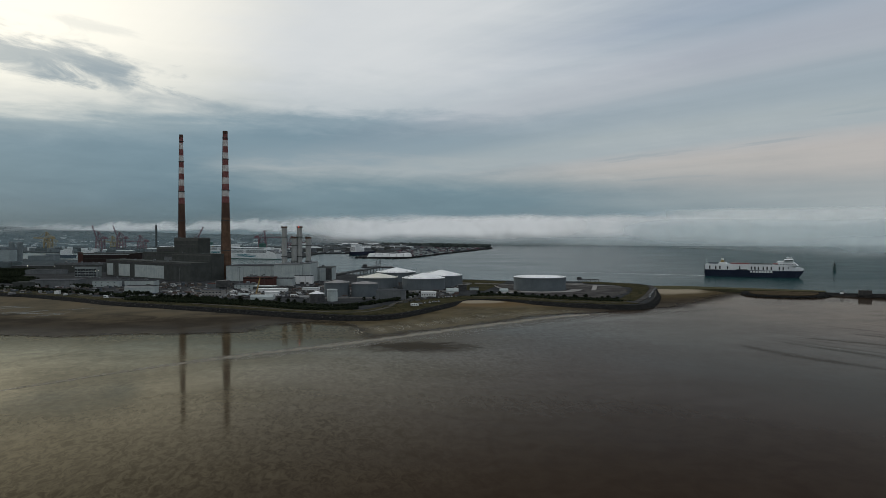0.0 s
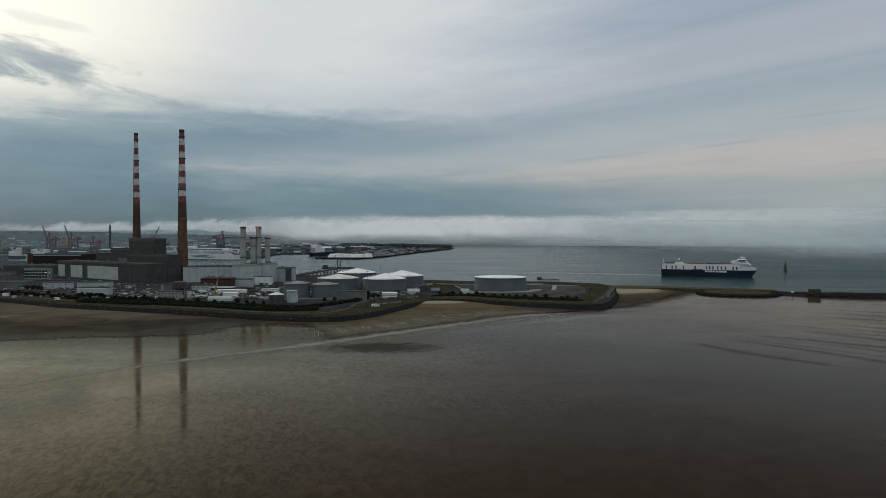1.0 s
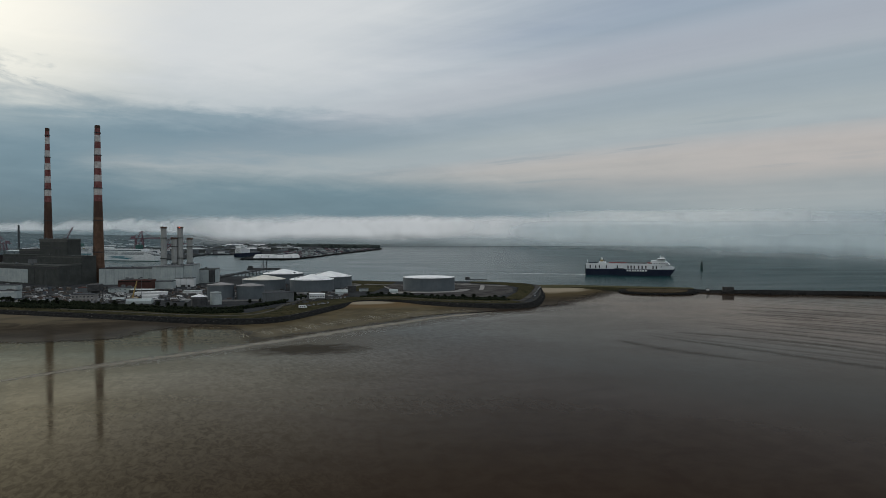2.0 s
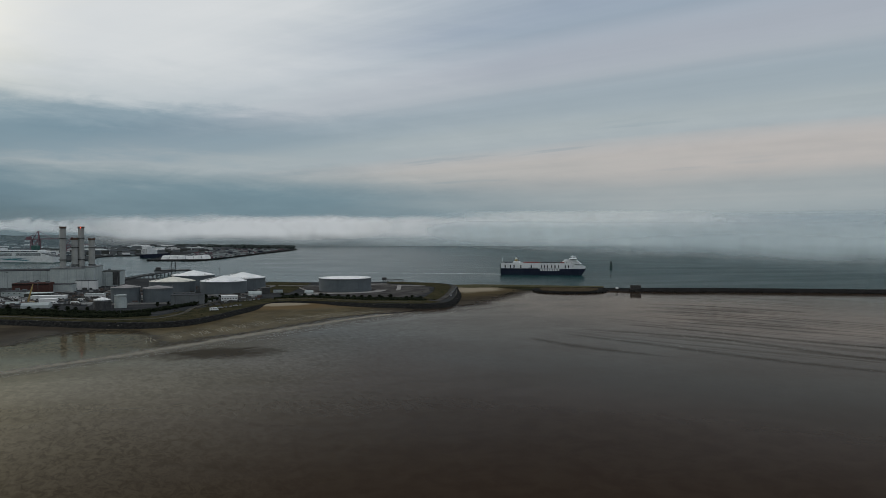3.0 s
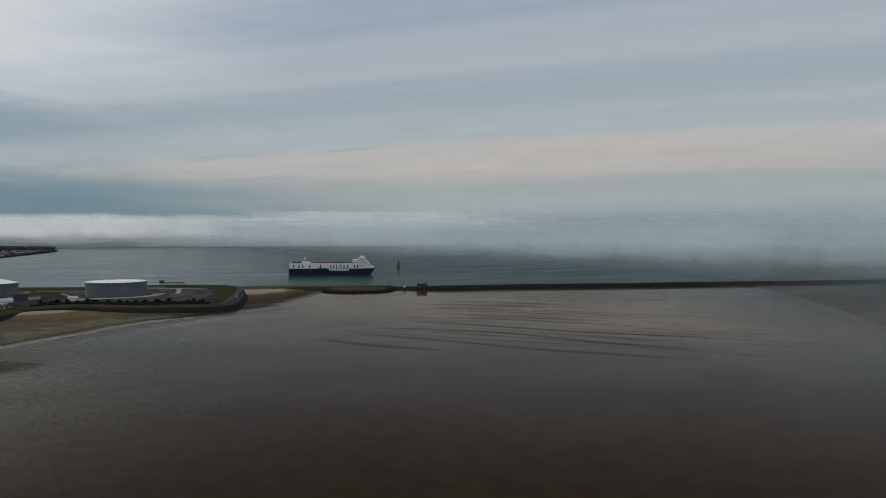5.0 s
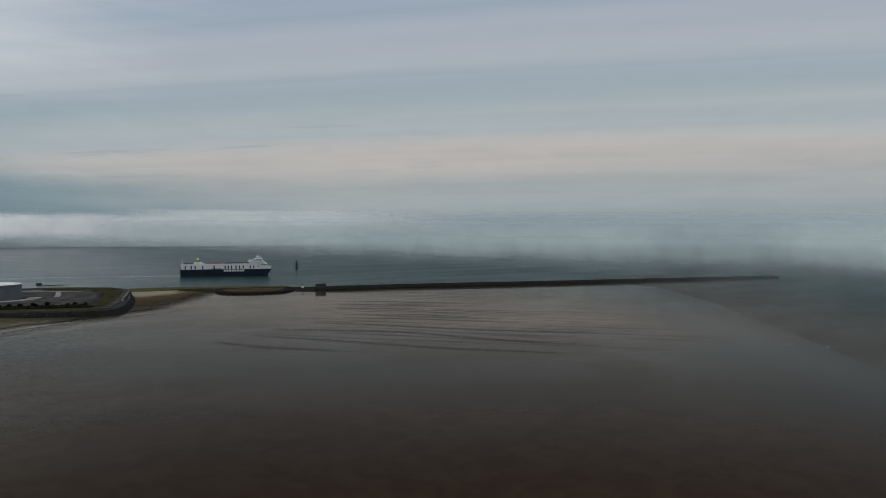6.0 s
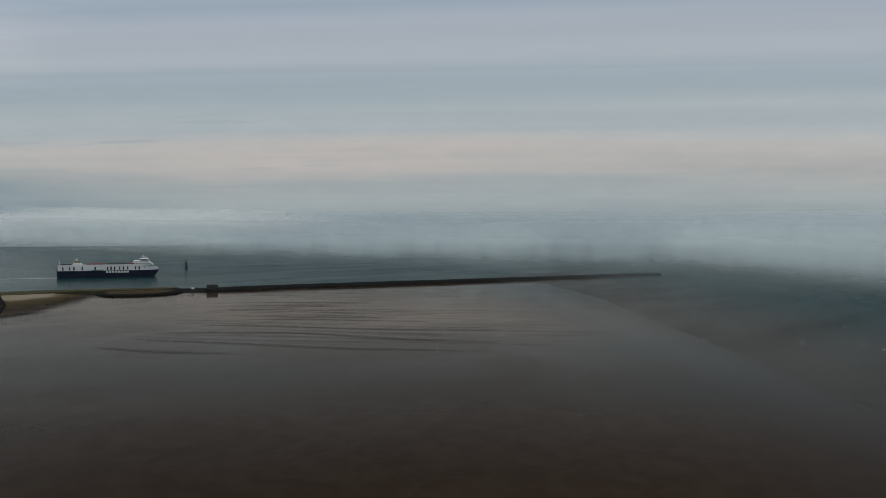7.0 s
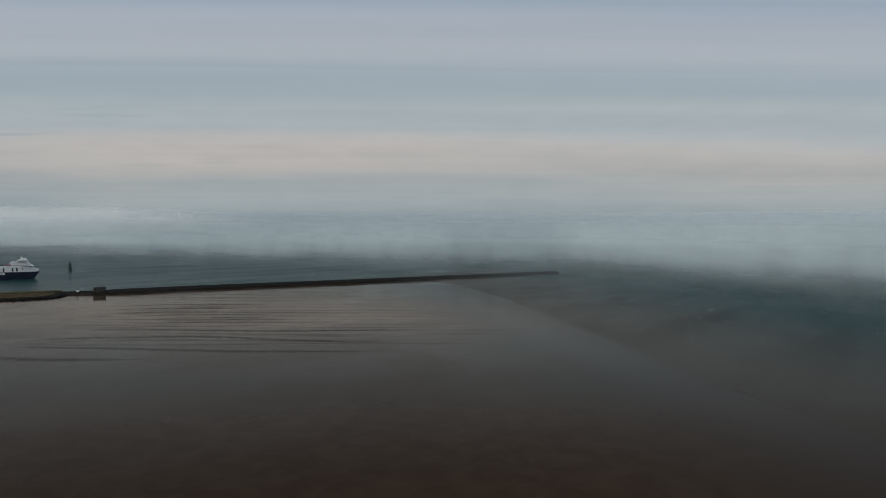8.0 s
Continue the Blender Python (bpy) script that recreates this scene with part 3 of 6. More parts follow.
# ---- mesh tools ----
def thing(name, m, label, category, group=""):
    ob = new(name)
    ob.empty_display_size = 1.0
    ob.matrix_world = m
    return tagged(ob, label, category, group)


def part(name, bm, material, parent=None, label=""):
    """Links a bmesh as one mesh object, under a thing or a part."""
    me = bpy.data.meshes.new(name)
    bm.to_mesh(me)
    bm.free()
    me.materials.append(material)
    ob = new(name, me)
    ob.parent = parent
    if label:
        tagged(ob, label)
    return ob


def raw(name, verts, faces, material, parent=None, smooth=False):
    me = bpy.data.meshes.new(name)
    me.from_pydata(verts, [], faces)
    me.materials.append(material)
    if smooth:
        me.polygons.foreach_set("use_smooth", [True] * len(me.polygons))
    me.update()
    ob = new(name, me)
    ob.parent = parent
    return ob


def slab(x0, x1, y0, y1, z0, z1, bm=None, edge=0.0):
    """A block, with bevelled edges where asked."""
    bm = bm or bmesh.new()
    r = bmesh.ops.create_cube(bm, size=1.0, matrix=Matrix.Translation(((x0 + x1) / 2, (y0 + y1) / 2, (z0 + z1) / 2)) @ Matrix.Diagonal((x1 - x0, y1 - y0, z1 - z0, 1)))
    if edge:
        bmesh.ops.bevel(bm, geom=list({e for v in r["verts"] for e in v.link_edges}), offset=edge, segments=1, affect="EDGES")
    return bm


def lathe(profile, sides=32, bm=None, at=(0, 0), close=True):
    """A turned shape from rows of radius and height."""
    bm = bm or bmesh.new()
    rings = []
    for r, z in profile:
        rings.append([bm.verts.new((at[0] + r * math.cos(2 * math.pi * k / sides), at[1] + r * math.sin(2 * math.pi * k / sides), z)) for k in range(sides)])
    for a, b in zip(rings, rings[1:]):
        for k in range(sides):
            f = bm.faces.new((a[k], a[(k + 1) % sides], b[(k + 1) % sides], b[k]))
            f.smooth = True
    if close:
        bm.faces.new(rings[-1])
        bm.faces.new(rings[0][::-1])
    # crisp edges at the ends and where the outline turns sharply
    way_ = [Vector((b[0] - a[0], b[1] - a[1])) for a, b in zip(profile, profile[1:])]
    for i, ring in enumerate(rings):
        if i in (0, len(rings) - 1) or way_[i - 1].length * way_[i].length == 0 or way_[i - 1].angle(way_[i]) > 0.5:
            for k in range(sides):
                e = bm.edges.get((ring[k], ring[(k + 1) % sides]))
                if e:
                    e.smooth = False
    return bm


def beam(a, b, t, bm=None):
    """A square bar from a to b."""
    bm = bm or bmesh.new()
    a, b = Vector(a), Vector(b)
    m = Matrix.Translation((a + b) / 2) @ (b - a).to_track_quat("Z", "Y").to_matrix().to_4x4() @ Matrix.Diagonal((t, t, (b - a).length, 1))
    bmesh.ops.create_cube(bm, size=1.0, matrix=m)
    return bm


def smooth_path(points, step):
    """An even, rounded line through the points."""
    pts = [Vector(p) for p in points]
    out = []
    for i in range(len(pts) - 1):
        p0, p1, p2, p3 = pts[max(i - 1, 0)], pts[i], pts[i + 1], pts[min(i + 2, len(pts) - 1)]
        count = max(2, int((p2 - p1).length / step))
        for k in range(count):
            t = k / count
            out.append(0.5 * (2 * p1 + (p2 - p0) * t + (2 * p0 - 5 * p1 + 4 * p2 - p3) * t * t + (3 * p1 - p0 - 3 * p2 + p3) * t ** 3))
    return out + [pts[-1]]


def plate(name, outline, z0, z1, material, label, category, step=0.0):
    """A level piece of ground with upright rims."""
    pts = smooth_path([*outline, outline[0]], step)[:-1] if step else [Vector(p) for p in outline]
    bm = bmesh.new()
    lower = [bm.verts.new((p[0], p[1], z0)) for p in pts]
    upper = [bm.verts.new((p[0], p[1], z1)) for p in pts]
    for k in range(len(pts)):
        bm.faces.new((lower[k - 1], lower[k], upper[k], upper[k - 1]))
    for tri in geometry.tessellate_polygon([[Vector((p[0], p[1], 0)) for p in pts]]):
        bm.faces.new([upper[i] for i in tri])
    bmesh.ops.recalc_face_normals(bm, faces=bm.faces)
    return tagged(part(name, bm, material), label, category, kind="structure")


def ribbon(name, line, width, z, material, label, category, thick=0.06, step=8.0):
    """A strip of even width along a line, with a little thickness."""
    pts = smooth_path(line, step)
    verts, faces = [], []
    for k, p in enumerate(pts):
        d = (pts[min(k + 1, len(pts) - 1)] - pts[max(k - 1, 0)]).normalized()
        side = Vector((-d.y, d.x)) * width / 2
        for q in (p - side, p + side):
            verts += [(q.x, q.y, z + thick), (q.x, q.y, z - 0.2)]
        if k:
            a, b = 4 * k - 4, 4 * k
            faces += [(a, a + 2, b + 2, b), (a + 1, a, b, b + 1), (a + 2, a + 3, b + 3, b + 2)]
    return tagged(raw(name, verts, faces, material), label, category, kind="structure")


def lumps(name, spots, material, squash=0.7, rough=0.3, seed=1):
    """Many irregular lumps in one mesh: rows of x, y, z and radius."""
    rng = random.Random(seed)
    bm = bmesh.new()
    bmesh.ops.create_icosphere(bm, subdivisions=1, radius=1.0)
    bm.verts.ensure_lookup_table()
    base = [v.co.copy() for v in bm.verts]
    tris = [[v.index for v in f.verts] for f in bm.faces]
    bm.free()
    verts, faces = [], []
    for x, y, z, r in spots:
        turn = Euler((rng.uniform(0, 6), rng.uniform(0, 6), rng.uniform(0, 6))).to_matrix()
        o = len(verts)
        sx, sy = rng.uniform(0.75, 1.25), rng.uniform(0.75, 1.25)
        for c in base:
            q = turn @ (c * (1 + rng.uniform(-rough, rough)))
            verts.append((x + q.x * r * sx, y + q.y * r * sy, z + q.z * r * squash))
        faces += [[i + o for i in f] for f in tris]
    return raw(name, verts, faces, material)


LAND = 4.0


# ---- the large structure ----
def disc(name, radius, z, material, sides=128):
    verts = [(0, 0, z)] + [(radius * math.cos(2 * math.pi * k / sides), radius * math.sin(2 * math.pi * k / sides), z) for k in range(sides)]
    return raw(name, verts, [(0, 1 + k, 1 + (k + 1) % sides) for k in range(sides)], material)


tagged(disc("sea", 4980, 0.0, SEA), "grey-green sheltered sea water with low chop", "sea", kind="structure")
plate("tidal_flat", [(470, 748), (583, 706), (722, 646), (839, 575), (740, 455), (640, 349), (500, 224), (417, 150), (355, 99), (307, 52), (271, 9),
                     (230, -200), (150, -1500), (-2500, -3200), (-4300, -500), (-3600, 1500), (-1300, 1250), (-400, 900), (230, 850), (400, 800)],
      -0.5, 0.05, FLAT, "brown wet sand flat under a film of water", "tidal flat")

SHORE = [(-3300, 2000), (-1400, 1060), (-800, 882), (-477, 765), (-389, 721), (-305, 663), (-252, 637), (-154, 587), (-98, 560), (-62, 550), (-41, 558),
         (-24, 585), (-11, 614), (8, 654), (28, 690), (60, 690), (111, 652), (157, 634), (182, 645), (203, 690), (224, 750), (238, 800), (250, 845)]
NORTH = [(254, 875), (247, 908), (206, 942), (181, 953), (88, 965), (28, 998), (-60, 1090), (-200, 1140),
         (-420, 1230), (-560, 1420), (-900, 1760), (-1400, 1950), (-3300, 2800)]
shore_line = smooth_path(SHORE, 8.0)
plate("ground", [(p.x, p.y) for p in shore_line] + NORTH, -1.0, LAND, GROUND, "dark made ground of an industrial peninsula", "ground")

# beach: a low bank of sand that sinks under the flat at its outer rim
RIM = [(-3000, 1150), (-1500, 740), (-600, 525), (-286, 463), (-210, 466), (-152, 468), (-130, 484), (-114, 516), (-96, 533), (-78, 520), (-66, 486), (-52, 454), (-34, 460), (-8, 486), (32, 526), (99, 582), (152, 611), (190, 622), (224, 640), (256, 670), (286, 710), (312, 748), (338, 786), (346, 830)]
rim = np.array([(p.x, p.y) for p in smooth_path(RIM, 12.0)])


def rim_distance(px, py):
    """Metres shorewards of the rim; negative on its seaward side."""
    best, sign = np.full(px.shape, 1e9), np.zeros(px.shape)
    for (ax, ay), (bx, by) in zip(rim[:-1], rim[1:]):
        ex, ey = bx - ax, by - ay
        t = np.clip(((px - ax) * ex + (py - ay) * ey) / (ex * ex + ey * ey), 0, 1)
        qx, qy = px - ax - t * ex, py - ay - t * ey
        d = np.hypot(qx, qy)
        near_here = d < best
        best = np.where(near_here, d, best)
        sign = np.where(near_here, np.sign(ex * qy - ey * qx), sign)
    return best * sign


gx, gy = np.meshgrid(np.arange(-1500, 390, 6.0), np.arange(410, 1090, 6.0))
rd = rim_distance(gx, gy)
rd = rd + 9.0 * np.array([noise.fractal(Vector((a * 0.022, b * 0.030, 7.0)), 1.0, 2.0, 4) for a, b in zip(gx.ravel(), gy.ravel())]).reshape(gx.shape)
mound = 3.0 * np.exp(-((gx - 34) / 34) ** 2 - ((gy - 676) / 20) ** 2)
gz = np.where(rd > 0, 0.05 + 1.15 * (1 - np.exp(-rd / 45)) + mound * np.clip(rd / 60, 0, 1), 0.05 + rd * 0.02)
wob = np.array([noise.fractal(Vector((a * 0.03, b * 0.03, 0)), 1.0, 2.0, 3) for a, b in zip(gx.ravel(), gy.ravel())]).reshape(gx.shape)
# the spit rises to a crest before the marram grass
rise_s = np.clip(rd / (50 + np.clip(300 - gx, 0, 90) * 0.7), 0, 1)
part_s = np.clip((gx - 196) / 44, 0, 1) * (rd > 0)
gz = gz + (0.05 + 2.75 * rise_s ** 1.15 - gz) * part_s
gz = np.minimum(gz + wob * 0.06 * np.clip(rd / 20, 0, 1), 3.94)
rows_, cols_ = gx.shape
faces = [(r * cols_ + c, r * cols_ + c + 1, (r + 1) * cols_ + c + 1, (r + 1) * cols_ + c) for r in range(rows_ - 1) for c in range(cols_ - 1)
         if rd[r:r + 2, c:c + 2].max() > -10 and (gx[r, c] < -300 or gy[r, c] < 836 - max(0.0, gx[r, c] - 250) * 0.25)]
used = sorted({i for f in faces for i in f})
slot = {v: k for k, v in enumerate(used)}
flatv = np.stack([gx.ravel(), gy.ravel(), gz.ravel()], 1)
beach = raw("beach", [tuple(flatv[i]) for i in used], [tuple(slot[i] for i in f) for f in faces], BEACH, smooth=True)
inland_m = rd.ravel()
beach.data.attributes.new("inland", "FLOAT", "POINT").data.foreach_set("value", [float(inland_m[i]) for i in used])
tagged(beach, "brown and ochre sand bank drained by runnels", "beach", kind="structure")

# rock armour along the south shore
rng = random.Random(4)
spots, weedy = [], []
for k in range(len(shore_line) - 1):
    p, q = shore_line[k], shore_line[k + 1]
    d = (q - p).normalized()
    out = Vector((d.y, -d.x))
    if p.x < -620 or p.x > 236 or 4 < p.x < 62:
        continue
    for _ in range(int((q - p).length * 3.6)):
        s, u = rng.random(), rng.random()
        c = p + (q - p) * s + out * (u * 6.0 - 1.0)
        (spots if u < 0.56 else weedy).append((c.x, c.y, LAND + 0.1 - u * 3.4, rng.uniform(0.4, 1.0)))
tagged(lumps("rock_armour", spots, ROCK, seed=2), "grey and brown boulders of a sloping sea defence", "rock armour", kind="stuff")
tagged(lumps("weedy_rocks", weedy, SHORE_STONE, seed=3), "dark weed-covered boulders at the foot of the sea defence", "rock armour", kind="stuff")
bank = [(-620, 818), *[tuple(p) for p in shore_line if -620 < p.x < 4]]
verts, faces = [], []
for k, p in enumerate(shore_line):
    q = shore_line[min(k + 1, len(shore_line) - 1)]
    o = shore_line[max(k - 1, 0)]
    d = (q - o).normalized()
    out = Vector((d.y, -d.x))
    for u, z in ((-0.5, LAND + 0.25), (0.6, LAND + 0.1), (6.4, 0.0), (6.8, -0.5)):
        c = p + out * u
        verts.append((c.x, c.y, z))
    if k:
        for j in range(3):
            faces.append((4 * k - 4 + j, 4 * k - 3 + j, 4 * k + 1 + j, 4 * k + j))
tagged(raw("shore_slope", verts, faces, SHORE_STONE), "dark stony slope of the shore", "embankment", kind="structure")

# grass berm and verges
plate("grass_berm", [(-620, 828), (-506, 817), (-416, 770), (-326, 708), (-274, 690), (-167, 635), (-106, 601), (-67, 592), (-42, 640), (-13, 690), (9, 721), (60, 735), (120, 690), (170, 665),
                     (178, 648), (157, 638), (111, 656), (60, 694), (28, 694), (8, 658), (-11, 617), (-24, 588), (-41, 562), (-62, 554), (-98, 564), (-154, 591), (-252, 641), (-305, 667), (-389, 725), (-477, 769), (-620, 822)],
      LAND - 0.5, LAND + 0.3, GRASS, "rough green and straw-coloured grass bank", "grass")
plate("grass_verge", [(32, 985), (84, 950), (60, 850), (45, 790), (22, 810), (10, 900)], LAND - 0.5, LAND + 0.15, GRASS, "rough grass beside the tank farm", "grass")
plate("grass_point", [(184, 942), (206, 934), (240, 904), (248, 872), (240, 830), (222, 780), (196, 690), (178, 672), (170, 690), (203, 770), (222, 835), (208, 885), (178, 918)],
      LAND - 0.5, LAND + 0.35, GRASS, "olive rough grass mound at the point", "grass")
plate("sand_spit", [(244, 884), (289, 884), (357, 850), (432, 808), (424, 794), (345, 822), (322, 836), (298, 838), (268, 828), (252, 838)], -0.5, 3.0, MARRAM, "low marram grass along the spit", "grass")
plate("paved_yard", [(110, 915), (172, 912), (200, 880), (214, 838), (198, 770), (160, 702), (110, 735), (80, 770), (64, 880)], LAND - 0.5, LAND + 0.06, ASPHALT, "dark cracked tarmac of a cleared yard", "paving")
ribbon("tank_apron", [(60, 765), (84, 778), (112, 776), (140, 788), (152, 812)], 12, LAND + 0.1, CONCRETE, "pale concrete apron round the big tank", "paving")
ribbon("yard_track", [(148, 905), (180, 880), (226, 858)], 5, LAND + 0.12, CONCRETE, "pale concrete track", "path")
ribbon("yard_track", [(186, 878), (178, 840), (168, 800)], 5, LAND + 0.13, CONCRETE, "pale concrete track", "path")
ribbon("shore_path", [(-560, 812), (-400, 745), (-270, 672), (-160, 610), (-104, 581), (-66, 576), (-48, 610), (-43, 650), (-24, 715)], 3.5, LAND + 0.34, GRAVEL, "pale gravel shore path", "path")
ribbon("shore_path", [(30, 712), (62, 716), (112, 672), (160, 652)], 3.0, LAND + 0.34, GRAVEL, "pale gravel shore path", "path")
ribbon("coast_road", [(174, 652), (192, 690), (212, 741), (232, 795), (246, 838), (250, 862)], 6, LAND + 0.36, ASPHALT, "narrow tarmac road round the point", "road", thick=0.08)

# harbour wall that runs out to sea
WALL = [(404, 800), (436, 770), (464, 750), (583, 708), (722, 650), (912, 578), (1030, 531), (1092, 506)]
wall_line = smooth_path(WALL, 9.0)
verts, faces = [], []
for k, p in enumerate(wall_line):
    d = (wall_line[min(k + 1, len(wall_line) - 1)] - wall_line[max(k - 1, 0)]).normalized()
    out = Vector((d.y, -d.x))
    j = noise.noise(Vector((k * 0.3, 0, 0))) * 0.25
    low = 1.5 * max(0.0, min(1.0, (470 - p.x) / 40))
    for u, z in ((8.0, -0.4), (4.6, 3.2 + j - low), (4.2, 3.9 + j - low), (3.2, 3.9 + j - low), (3.1, 3.3 - low), (-3.1, 3.3 - low), (-3.2, 4.3 - low), (-4.2, 4.3 - low), (-6.5, -0.4)):
        c = p + out * u
        verts.append((c.x, c.y, z))
    if k:
        for i in range(8):
            faces.append((9 * k - 9 + i, 9 * k - 8 + i, 9 * k + 1 + i, 9 * k + i))
tagged(raw("harbour_wall", verts, faces, GRANITE), "long low dark granite harbour wall", "harbour wall", kind="structure")
spots = []
for k in range(len(wall_line) - 1):
    p, q = wall_line[k], wall_line[k + 1]
    d = (q - p).normalized()
    out = Vector((d.y, -d.x))
    if p.x < 440:
        continue
    for _ in range(int((q - p).length * (1.6 if p.x < 800 else 0.5))):
        u = rng.random()
        c = p + (q - p) * rng.random() + out * (5.0 + u * 5.5)
        spots.append((c.x, c.y, 1.9 - u * 2.0, rng.uniform(0.5, 1.3)))
tagged(lumps("wall_rocks", spots, SHORE_STONE, seed=5), "dark weedy boulders at the foot of the harbour wall", "rock armour", kind="stuff")
# a rock shelf with a broken rim and withered grass on top, where the wall begins
SHELF = [(424, 796), (421, 780), (406, 757), (385, 744), (360, 746), (342, 757), (330, 776), (333, 800), (345, 818), (372, 822), (402, 814)]
plate("rock_shelf", SHELF, -0.5, 1.7, SHORE_STONE, "dark rock shelf where the harbour wall begins", "rocks", 4.0)
plate("shelf_grass", [(417, 795), (402, 768), (383, 755), (362, 757), (346, 766), (338, 780), (342, 799), (352, 816), (372, 821), (400, 811)], 1.0, 2.3, DUNE,
      "withered brown grass on the rock shelf", "grass", 4.0)
spots = []
edge_line = smooth_path(SHELF[:8], 2.0)
for a, b in zip(edge_line, edge_line[1:]):
    d = (b - a).normalized()
    out = Vector((d.y, -d.x)) * -1
    for _ in range(5):
        u = rng.random()
        c = a + (b - a) * rng.random() + out * (u * 5.0 - 3.5)
        spots.append((c.x, c.y, 1.9 - u * 1.7, rng.uniform(0.5, 1.2)))
tagged(lumps("shelf_rocks", spots, SHORE_STONE, seed=11), "dark weedy boulders round the rock shelf", "rocks", kind="stuff")

# runnels that drain the beach into the channel at its foot
def beach_height(px, py):
    c, r = (px + 1500) / 6.0, (py - 410) / 6.0
    i, j = int(c), int(r)
    f, g = c - i, r - j
    return (gz[j, i] * (1 - f) + gz[j, i + 1] * f) * (1 - g) + (gz[j + 1, i] * (1 - f) + gz[j + 1, i + 1] * f) * g


class Films:
    """Feathered strips gathered in one mesh; the rim value runs from 0 on the middle line to 1 at the edge."""

    def __init__(self):
        self.verts, self.faces, self.rim = [], [], []

    def strip(self, pts, half, lift):
        """Lays one strip along the points; half gives the half width by the share of the way."""
        o, n_ = len(self.verts), len(pts)
        for k, p in enumerate(pts):
            d = (pts[min(k + 1, n_ - 1)] - pts[max(k - 1, 0)]).normalized()
            side, f = Vector((-d.y, d.x)), k / (n_ - 1)
            ends = max(0.0, 1 - f / 0.08, 1 - (1 - f) / 0.2)
            for u in (-1, -0.5, 0, 0.5, 1):
                q = p + side * half(f) * u
                self.verts.append((q.x, q.y, lift(q.x, q.y)))
                self.rim.append(min(1.4, abs(u) + ends * 0.8))
            if k:
                a, b_ = o + 5 * k - 5, o + 5 * k
                self.faces += [(a + j, a + j + 1, b_ + j + 1, b_ + j) for j in range(4)]

    def done(self, name, material, label, category):
        ob = raw(name, self.verts, self.faces, material)
        ob.data.attributes.new("rim", "FLOAT", "POINT").data.foreach_set("value", self.rim)
        return tagged(ob, label, category, kind="stuff")


def on_beach(px, py):
    return max(0.10, beach_height(px, py) + 0.06)


def on_flat(px, py):
    return 0.085


RILL_TOP = smooth_path([(-64, 516), (-44, 528), (-25, 545), (-10, 564), (8, 590), (32, 612), (60, 624), (90, 626), (120, 628)], 2.2)
RILL_FOOT = smooth_path([(-58, 466), (-34, 480), (-15, 504), (4, 524), (28, 546), (54, 564), (78, 580), (100, 596), (126, 612)], 2.2)
rng = random.Random(31)
films = Films()


def rill(a, b, wide, wander):
    """One crooked thread of wet silt from a down to b."""
    side = Vector((-(b - a).y, (b - a).x)).normalized()
    ph = rng.uniform(0, 50)
    pts = [a.lerp(b, k / 12) + side * (noise.noise(Vector((k / 12 * 2.6 + ph, 0, 0))) * wander) for k in range(13)]
    films.strip(pts, lambda f: wide * (0.4 + 0.6 * math.sin(math.pi * min(1.0, f * 0.85 + 0.08))), on_beach)
    return a.lerp(b, 0.45)


for k in range(len(RILL_TOP) - 1):
    s = k / (len(RILL_TOP) - 1)
    foot = RILL_FOOT[max(0, min(len(RILL_FOOT) - 1, int(s * len(RILL_FOOT)) + rng.choice((0, 3, 5, 8))))]
    head = RILL_TOP[k].lerp(foot, rng.uniform(0.25, 0.65))
    end = head.lerp(foot, rng.uniform(0.6, 1.0))
    mid = rill(head, end, rng.uniform(0.4, 0.9), 0.9)
    if rng.random() < 0.7:
        rill(head + Vector((rng.uniform(-9, 1), rng.uniform(3, 10))), mid, rng.uniform(0.3, 0.6), 0.7)
films.done("runnels", RILL_FILM, "pale braided runnels of wet silt on the beach", "runnels")

# the pale line of silt along the foot of the beach, drawn out over the flat to the west
films = Films()
films.strip(smooth_path([(-205, 286), (-181, 315), (-158, 344), (-134, 371), (-108, 396), (-88, 413), (-68, 429), (-48, 447), (-12, 482), (32, 525), (94, 579), (150, 608), (196, 628)], 5.0),
            lambda f: (2.8 + 10.5 * math.sin(math.pi * min(1.0, max(0.0, f - 0.16) * 1.25)) ** 0.8) * (1 + 0.35 * noise.noise(Vector((f * 14, 0, 0)))), on_flat)
films.done("silt_line", SILT_LINE, "pale line of wet silt at the foot of the beach", "silt")

films = Films()
films.strip(smooth_path([(-120, 372), (-80, 410), (-40, 444), (-2, 478), (44, 522), (104, 572), (160, 600), (206, 618), (250, 640)], 6.0), lambda f: 20.0 * math.sin(math.pi * min(1.0, f * 0.8 + 0.12)), lambda px, py: 0.070)
films.done("silt_wash", SILT_WASH, "faint wash of silt spread seawards of the line", "silt")

# pools left on the high sand
films = Films()
rng = random.Random(44)
for _ in range(34):
    a = Vector((rng.uniform(-470, -330), rng.uniform(566, 642)))
    ln, half_w = rng.uniform(14, 46), rng.uniform(1.2, 3.6)
    b_ = a + Vector((ln, ln * rng.uniform(0.1, 0.75)))
    films.strip([a.lerp(b_, k / 10) + Vector((0, 5 * noise.noise(Vector((k * 0.35, a.x, 0))))) for k in range(11)], lambda f: half_w * (0.4 + 0.8 * math.sin(math.pi * f)), on_beach)
films.done("beach_pools", POOL, "shallow shining pools on the drained sand", "pools")

